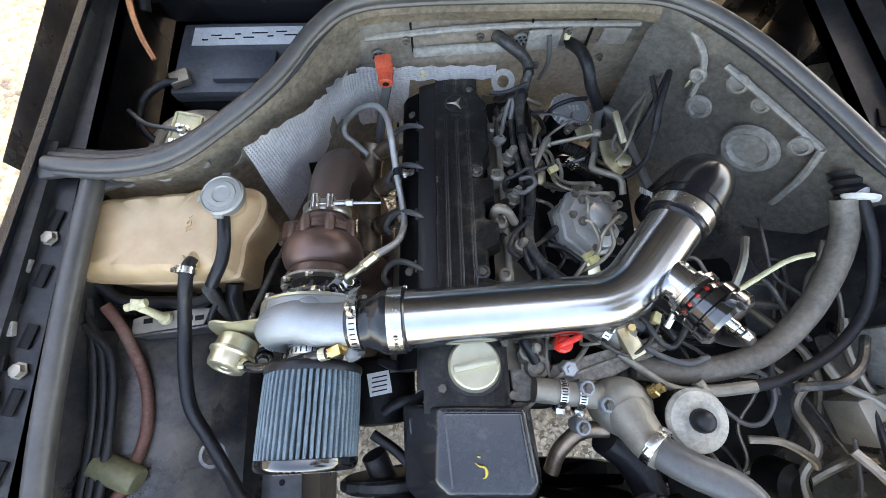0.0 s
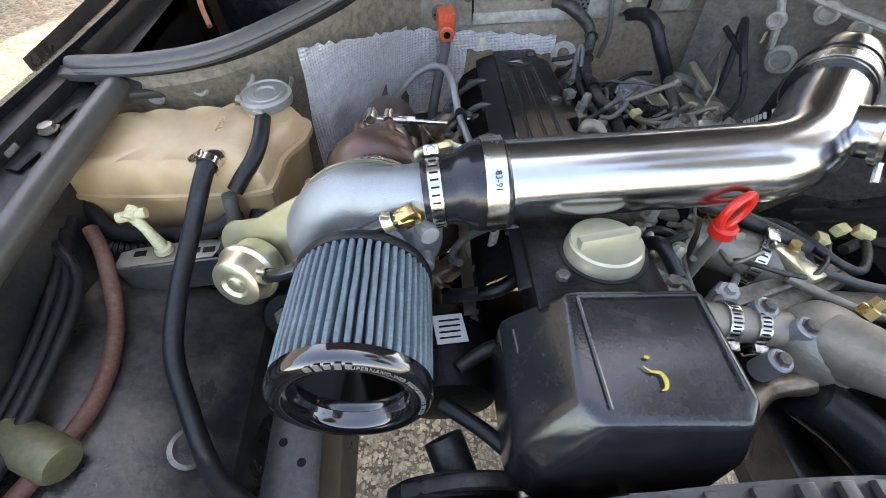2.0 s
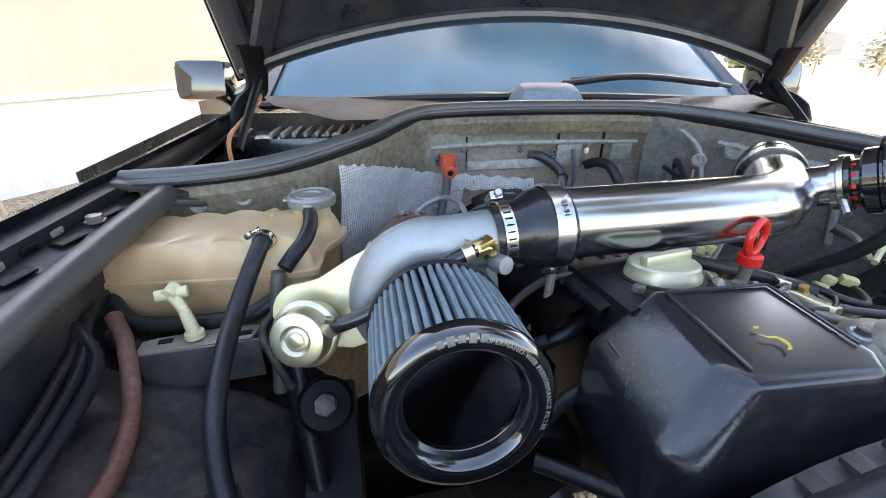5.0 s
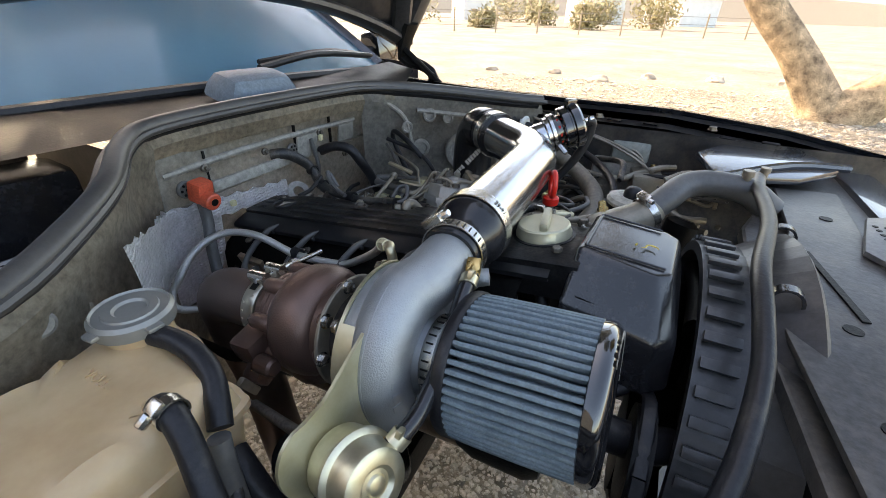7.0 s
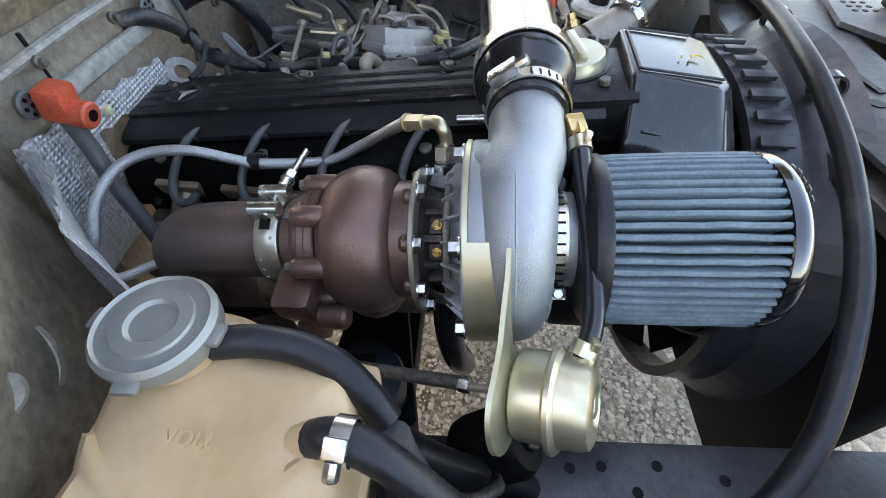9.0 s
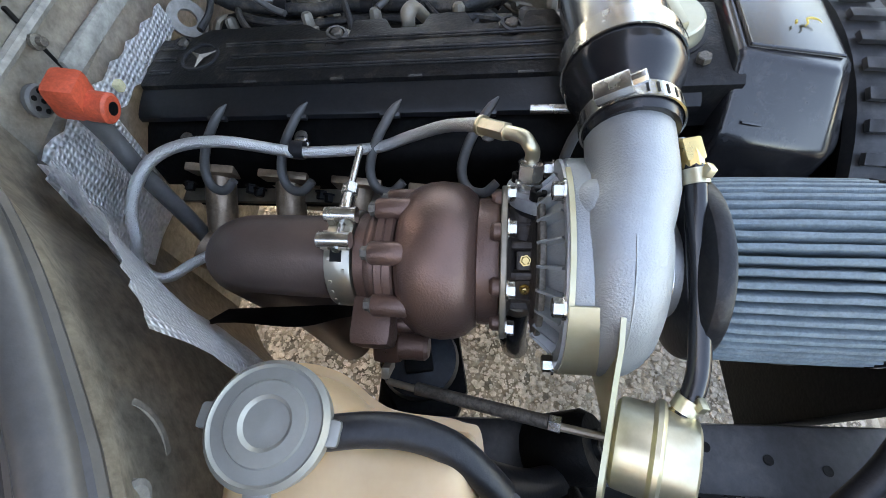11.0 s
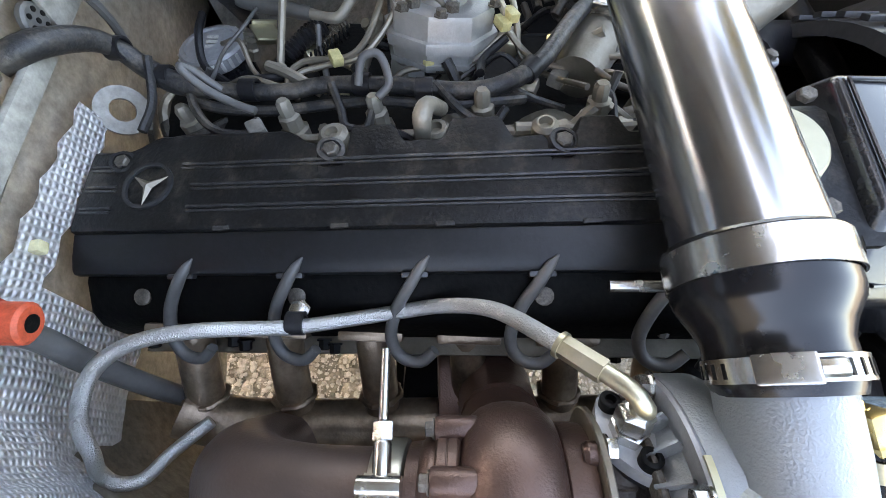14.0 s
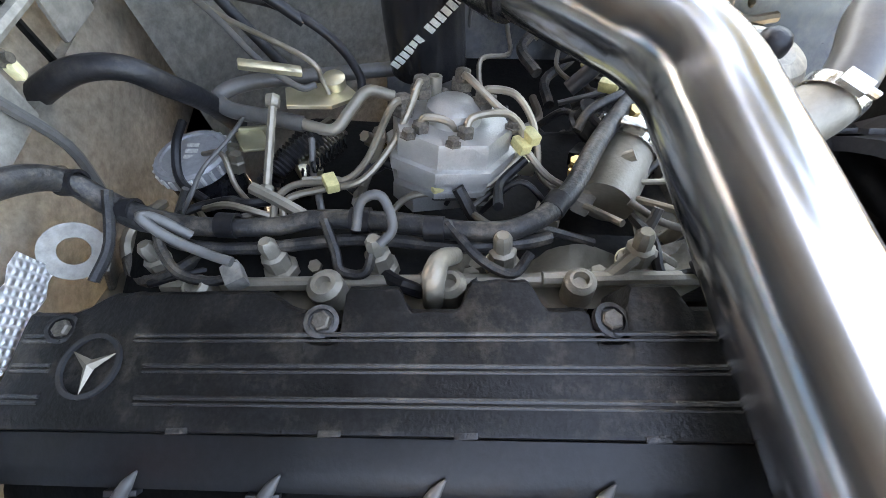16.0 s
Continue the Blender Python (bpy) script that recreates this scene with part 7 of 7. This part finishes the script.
def tower(cx, cy, cz, rot):
    t = thing("strut_tower", "dusty strut tower with a pale oval cap plate", "strut tower", (cx, cy, cz - .1), group="strut towers")
    part("dome", lathe([(.10, -.10), (.095, -.03), (.082, -.012), (.06, -.004), (.05, -.002), (0, 0)], (cx, cy, cz), (0, 0, 1), 36), "ledge", t)
    part("bearing_ring", lathe([(.058, -.004), (.060, .004), (.050, .006), (.046, .002), (.046, -.004)], (cx, cy, cz), (0, 0, 1), 32), "dirty_alu", t)
    o = []
    for k in range(24):
        a = k * math.pi / 12
        o.append((max(-.024, min(.024, .04 * math.cos(a))), max(-.05, min(.05, .07 * math.sin(a)))))
    pl = part("cap_plate", prism(o, 0, .006, .002, Matrix.Translation((cx, cy - .005, cz + .012)) @ pose(0, 0, 0, 8, 0, rot)), "cream", t, "pale cream oval plate")
    part("plate_rim", sweep([Matrix.Translation((cx, cy - .005, cz + .019)) @ pose(0, 0, 0, 8, 0, rot) @ Vector((x, y, 0)) for x, y in o + [o[0]]], .003, 6, 1), "cream", pl)
    for d in (-.018, .012):
        part("nut", lathe([(.012, 0), (.012, .004), (.008, .005), (.008, .014), (.004, .015), (.004, .022), (0, .022)], (cx + d * .3, cy + d, cz + .018), (0, 0, 1), 12), "steel", pl)


tower(-.445, .46, .775, -15)
tower(.775, .46, .80, 25)
fb = thing("fuse_box", "black plastic fuse box with clipped lid", "fuse box", (.83, .62, .66))
part("box_body", block((.17, .17, .14), pose(.83, .625, .75, 0, 0, -10), .01), "black_plastic", fb)
lid = part("box_lid", block((.185, .185, .04), pose(.83, .625, .84, 0, 0, -10), .012), "black_plastic", fb, "black clipped lid")
part("sticker", block((.03, .05, .0012), pose(.80, .66, .8612, 0, 0, 10)), "label", lid, "torn white sticker")
for d in (-.05, .05):
    part("clip", block((.02, .012, .04), pose(.83 + d, .53, .83, 0, 0, -10), .003), "black_plastic", lid)
bb = thing("brake_fluid_bottle", "translucent brake fluid bottle behind the seal", "reservoir", (.52, .70, .70))
part("bottle", block((.12, .08, .12), pose(.52, .70, .80, 0, 0, -8), .015), "tank", bb)
part("bottle_cap", lathe([(.025, 0), (.025, .018), (.022, .021), (0, .021)], (.50, .70, .86), (0, 0, 1), 24), "yellow_tab", bb, "yellowed screw cap")
hb = thing("air_inlet_box", "dark ribbed heater intake tray below the cowl", "air box", (-.25, .85, .75))
part("tray", block((.42, .12, .14), pose(-.33, .83, .80, 0, 0, -6), .02), "black_plastic", hb)
for k in range(9):
    part("rib", block((.008, .10, .012), pose(-.44 + .026 * k, .825, .875, 0, 0, -6), .002), "bay", hb)

# ---- passenger side of the bay ----
part("side_strip", sweep([(-.515, .335, .875), (-.52, .25, .872), (-.522, .1, .868), (-.52, -.05, .862), (-.51, -.2, .852), (-.50, -.4, .83)], .016, 12, 5), "seal", car, "grey rubber strip along the rail")
for x, y, z, r in ((-.55, .35, .885, 10), (-.52, .352, .878, -15), (-.50, .335, .865, 25)):
    part("seal_end_clip", block((.07, .02, .012), pose(x, y, z, 10, 12, r), .004), "seal", car)
for x, y, z in ((-.482, .346, .853), (-.42, .349, .86), (-.36, .368, .862)):
    part("wall_hole", lathe([(.012, 0), (.012, .003), (.009, .004), (.0, .001)], (x, y - .004, z), (.05, -1, .1), 18), "bay", car)
part("wall_emboss", lathe([(.032, 0), (.030, .004), (.024, .005), (.022, .003), (0, .003)], (-.335, .386, .845), (.5, -.85, .1), 26), "ledge", car)

tee = thing("plastic_tee", "cream plastic tee fitting standing on a bracket", "fitting", (-.455, .148, .775))
part("stem", sweep([(-.445, .138, .772), (-.452, .144, .800), (-.461, .150, .815)], [.0078, .0058, .0066], 12, 3), "cream", tee)
part("cross", sweep([(-.477, .148, .817), (-.447, .155, .817)], .0062, 12, 1, curve=False), "cream", tee)
part("foot", lathe([(.011, 0), (.010, .006), (.007, .008)], (-.445, .138, .768), (0, 0, 1), 16), "cream", tee)
part("knob", lathe([(.0075, -.008), (.0075, .008), (0, .008)], (-.462, .152, .819), (.2, 1, .2), 12), "cream", tee)
mb = thing("metal_bracket", "dusty flat metal bracket with slots", "bracket", (-.43, .13, .76))
part("plate", prism([(-.50, .115), (-.47, .118), (-.385, .125), (-.375, .15), (-.40, .155), (-.485, .145), (-.50, .14)], .762, .766, .001), "dirty_alu", mb)
for x in (-.475, -.41, -.392):
    part("slot", block((.014, .008, .001), pose(x, .136, .7664, 0, 0, 5)), "dark", mb)
part("fold", block((.12, .004, .05), pose(-.435, .117, .742, 0, 0, 4), .001), "inner", mb)
hose("corrugated black hose under the tank", [(-.555, .18, .76), (-.52, .165, .745), (-.46, .168, .745), (-.40, .165, .76)], .012, "rubber", 14, "corrugated_hose", "hose", 12, .0025)
hose("black coolant hose under the tank", [(-.55, .20, .79), (-.52, .172, .772), (-.45, .165, .768), (-.39, .160, .775), (-.355, .172, .79)], .010)
hose("thick black heater hose down beside the tank", [(-.336, .188, .772), (-.341, .168, .762), (-.343, .14, .73), (-.335, .10, .67), (-.325, .06, .60), (-.31, .02, .52)], .0135, "rubber", 6, "heater_hose")
hose("thin black loom tied beside the heater hose", [(-.352, .165, .785), (-.372, .13, .77), (-.36, .105, .75), (-.345, .10, .71)], .005, "wire", 6, "wire_loom", "cable")
hose("reddish brown rubber hose on the inner fender", [(-.53, .16, .79), (-.505, .12, .775), (-.475, .04, .75), (-.468, -.04, .745), (-.49, -.12, .755), (-.52, -.20, .77)], .0085, mat("red_brown_rubber", (.13, .055, .04), .6, 0, .3, 30, .1, 200, dust=.3), 6, "brown_hose")
for k in range(3):
    hose("black cable running along the rail", [(-.55, .17 - .02 * k, .80), (-.537 + .013 * k, .08, .785), (-.528 + .013 * k, -.02, .775), (-.531 + .013 * k, -.12, .772), (-.54 + .013 * k, -.26, .765)], .0065, "rubber", 6, "rail_cable", "cable")
rl = thing("relay_cylinder", "olive-grey cylinder lying on the inner fender", "relay", (-.505, -.075, .70))
part("can", lathe([(.018, -.035), (.020, -.033), (.020, .03), (.017, .035), (0, .035)], (-.49, -.085, .762), (1, -.45, -.05), 20), mat("olive_can", (.14, .135, .075), .5, .2, .2, 14, .1, 150, dust=.3), rl)
part("plug", block((.02, .025, .022), pose(-.52, -.07, .764, 0, 0, -25), .004), "cream", rl)
part("panel_hole", lathe([(.020, 0), (.022, .002), (.017, .003), (.012, .0)], (-.385, -.075, .694), (.5, 0, .85), 24), "inner", car)
hc = thing("horn_canister", "black rubber mount canister with a steel bolt", "mount", (-.305, .08, .62))
part("body", lathe([(.030, -.06), (.032, -.05), (.032, -.008), (.027, .0), (.014, .002), (.013, .006), (0, .006)], (-.308, .075, .70), (.1, -.75, .65), 24), "dark", hc)
part("bolt", bolt((-.3085, .071, .704), (.1, -.75, .65), .009, .009), "grime", hc)
alt = thing("alternator", "dark alternator body with a small label", "alternator", (-.085, -.02, .62))
part("body", lathe([(.03, -.06), (.055, -.052), (.062, -.03), (.062, .03), (.055, .045), (.03, .05), (0, .05)], (-.115, .0, .685), (0, -1, 0), 30), "dark", alt)
part("label_plate", block((.035, .035, .0015), pose(-.105, .015, .7475, 0, 10, 8)), "label", alt, "small printed label plate")
for k in range(4):
    part("print_bar", block((.024, .002, .0006), pose(-.105, .004 + .007 * k, .7486, 0, 10, 8)), "dark", alt)
for q in ([(-.10, -.03, .745), (-.07, -.015, .75), (-.04, -.01, .765), (-.015, .01, .80)], [(-.12, -.06, .73), (-.085, -.085, .73), (-.06, -.11, .735)], [(-.10, .05, .76), (-.08, .04, .775), (-.05, .035, .79), (-.02, .05, .80)]):
    hose("black cable between alternator and head", q, .008)
hose("black intercooler stub hose under the filter", [(-.12, -.09, .72), (-.10, -.14, .70), (-.07, -.17, .68)], .02)
belt = thing("drive_belt", "black rubber drive belt round its pulleys", "belt", (.02, -.12, .6))
part("pulley", lathe([(.05, -.012), (.062, -.01), (.062, .01), (.05, .012), (0, .012)], (-.11, -.135, .68), (0, 1, 0), 32), "dark", belt)
part("pulley", lathe([(.06, -.012), (.075, -.01), (.075, .01), (.06, .012), (0, .012)], (.03, -.14, .55), (0, 1, 0), 32), "dark", belt)
part("band", sweep([(-.16, -.135, .72), (-.08, -.135, .745), (.06, -.138, .63), (.10, -.138, .54), (.03, -.138, .47), (-.15, -.135, .63), (-.175, -.135, .69), (-.16, -.135, .72)], .008, 8, 4, flat=.5), "rubber", belt)
hose("grey front pipe across the radiator", [(.10, -.19, .73), (.20, -.195, .735), (.34, -.19, .73)], .018, "dark", 4, "front_pipe", "pipe")

# ---- front panels ----
part("support_top", prism([(-.22, -.255), (.02, -.235), (.28, -.29), (.48, -.30), (.50, -.40), (.0, -.36), (-.26, -.32)], .826, .832, .002), "support", car, "dusty black plate behind the grille")
part("support_slot", block((.16, .008, .002), pose(.12, -.305, .8335, 0, 0, 8)), "dark", car)
for x, y in ((.02, -.30), (-.12, -.29), (.35, -.35)):
    part("support_hole", lathe([(.009, 0), (.009, .0012), (0, .0012)], (x, y, .832), (0, 0, 1), 16), "dark", car)
hl = thing("headlamp_panel", "pale blue-grey painted headlamp cover panel", "headlamp", (.58, -.30, .80))
part("panel", prism([(.44, -.20), (.60, -.17), (.74, -.24), (.78, -.38), (.60, -.42), (.50, -.34)], .838, .85, .005), "paint", hl)
part("fold", sweep([(.44, -.20, .848), (.56, -.33, .856), (.62, -.44, .85)], .008, 8, 3), "paint", hl)
gl = thing("grille_bracket", "black perforated bracket with an upright latch", "bracket", (.26, -.42, .82))
part("plate", prism([(.22, -.36), (.36, -.40), (.42, -.50), (.20, -.50), (.12, -.42)], .835, .842, .002), "plate", gl)
for i in range(5):
    for j in range(3):
        part("hole", lathe([(.004, 0), (.004, .0008), (0, .0008)], (.26 + .016 * i, -.40 - .014 * j, .842), (0, 0, 1), 8), "dark", gl)
part("latch", block((.02, .03, .05), pose(.27, -.46, .865, 20, 0, 10), .006), "dark", gl)
capp = thing("hose_joint", "grey plastic hose joint with small clamps", "fitting", (.385, -.25, .83))
part("joint", sweep([(.36, -.25, .862), (.40, -.255, .864), (.44, -.262, .858)], .010, 12, 3), "rubber_grey", capp)
part("post", lathe([(.007, 0), (.007, .03), (.009, .03), (.009, .04), (0, .04)], (.372, -.232, .845), (0, 0, 1), 12), "fuel_line", capp)
part("post", lathe([(.006, 0), (.006, .022), (.008, .022), (.008, .03), (0, .03)], (.425, -.265, .85), (0, 0, 1), 12), "fuel_line", capp)
for x, y in ((.02, -.237), (.2, -.262)):
    part("hose_holder", ring((x, y, .848), (1, -.1, 0), .0135, .014, .003, 20), "black_plastic", capp)

# ---- dirt specks, stickers and small fixings ----
rng = random.Random(31)
for k in range(6):
    y = -.02 + k * .045
    part("rail_clip", block((.014, .02, .008), pose(-.585, y, .877, 0, 0, rng.uniform(-10, 10)), .002), rng.choice(["dark", "fuel_line", "bay"]), car)
shield = thing("black_heat_shield", "dark curled metal shield strip below the downpipe", "heat shield", (-.22, .34, .68))
part("strip", loft([[(-.235 + .03 * u, .44 - .16 * u, .735 - .035 * u + .012 * math.sin(u * 9)) for u in np.linspace(0, 1, 14)], [(-.205 + .03 * u, .43 - .15 * u, .705 - .04 * u) for u in np.linspace(0, 1, 14)]], .002), "dark", shield)

# throttle linkage beside the injection pump
bt = thing("linkage_boot", "black ribbed rubber boot by the injection pump", "boot", (.295, .43, .68))
part("boot", sweep([(.268, .452, .692), (.285, .435, .706), (.300, .422, .712), (.322, .405, .715)], .010, 14, 10, rib=.0028), "rubber", bt)
part("rod", sweep([(.322, .405, .715), (.345, .385, .715)], .004, 8, 1, curve=False), "fuel_line", bt)
sp = thing("return_spring", "dull steel coil return spring", "spring", (.30, .39, .70))
a0, a1 = Vector((.276, .415, .712)), Vector((.326, .368, .722))
ax = (a1 - a0).normalized()
ux = ax.orthogonal().normalized()
uy = ax.cross(ux)
part("coil", sweep([a0.lerp(a1, k / 160) + .0075 * (math.cos(k * .7) * ux + math.sin(k * .7) * uy) for k in range(161)], .0013, 6, 1), "fuel_line", sp)
lb = thing("linkage_bracket", "gold zinc linkage bracket beside the canister", "bracket", (.305, .46, .69))
part("plate", block((.036, .030, .004), pose(.306, .462, .722, 20, 10, 30), .002), "zinc_cream", lb)
part("flange", block((.004, .030, .030), pose(.322, .470, .708, 20, 10, 30), .001), "zinc_cream", lb)
for q in ([(.146, .452, .80), (.150, .468, .818), (.146, .474, .826), (.139, .462, .812), (.132, .440, .80), (.126, .420, .796)], [(.150, .33, .802), (.165, .325, .818), (.168, .31, .82), (.150, .302, .806), (.138, .312, .80)]):
    hose("thin grey looped breather hose above the head", q, .0038, "rubber_grey", 6, "breather_hose")
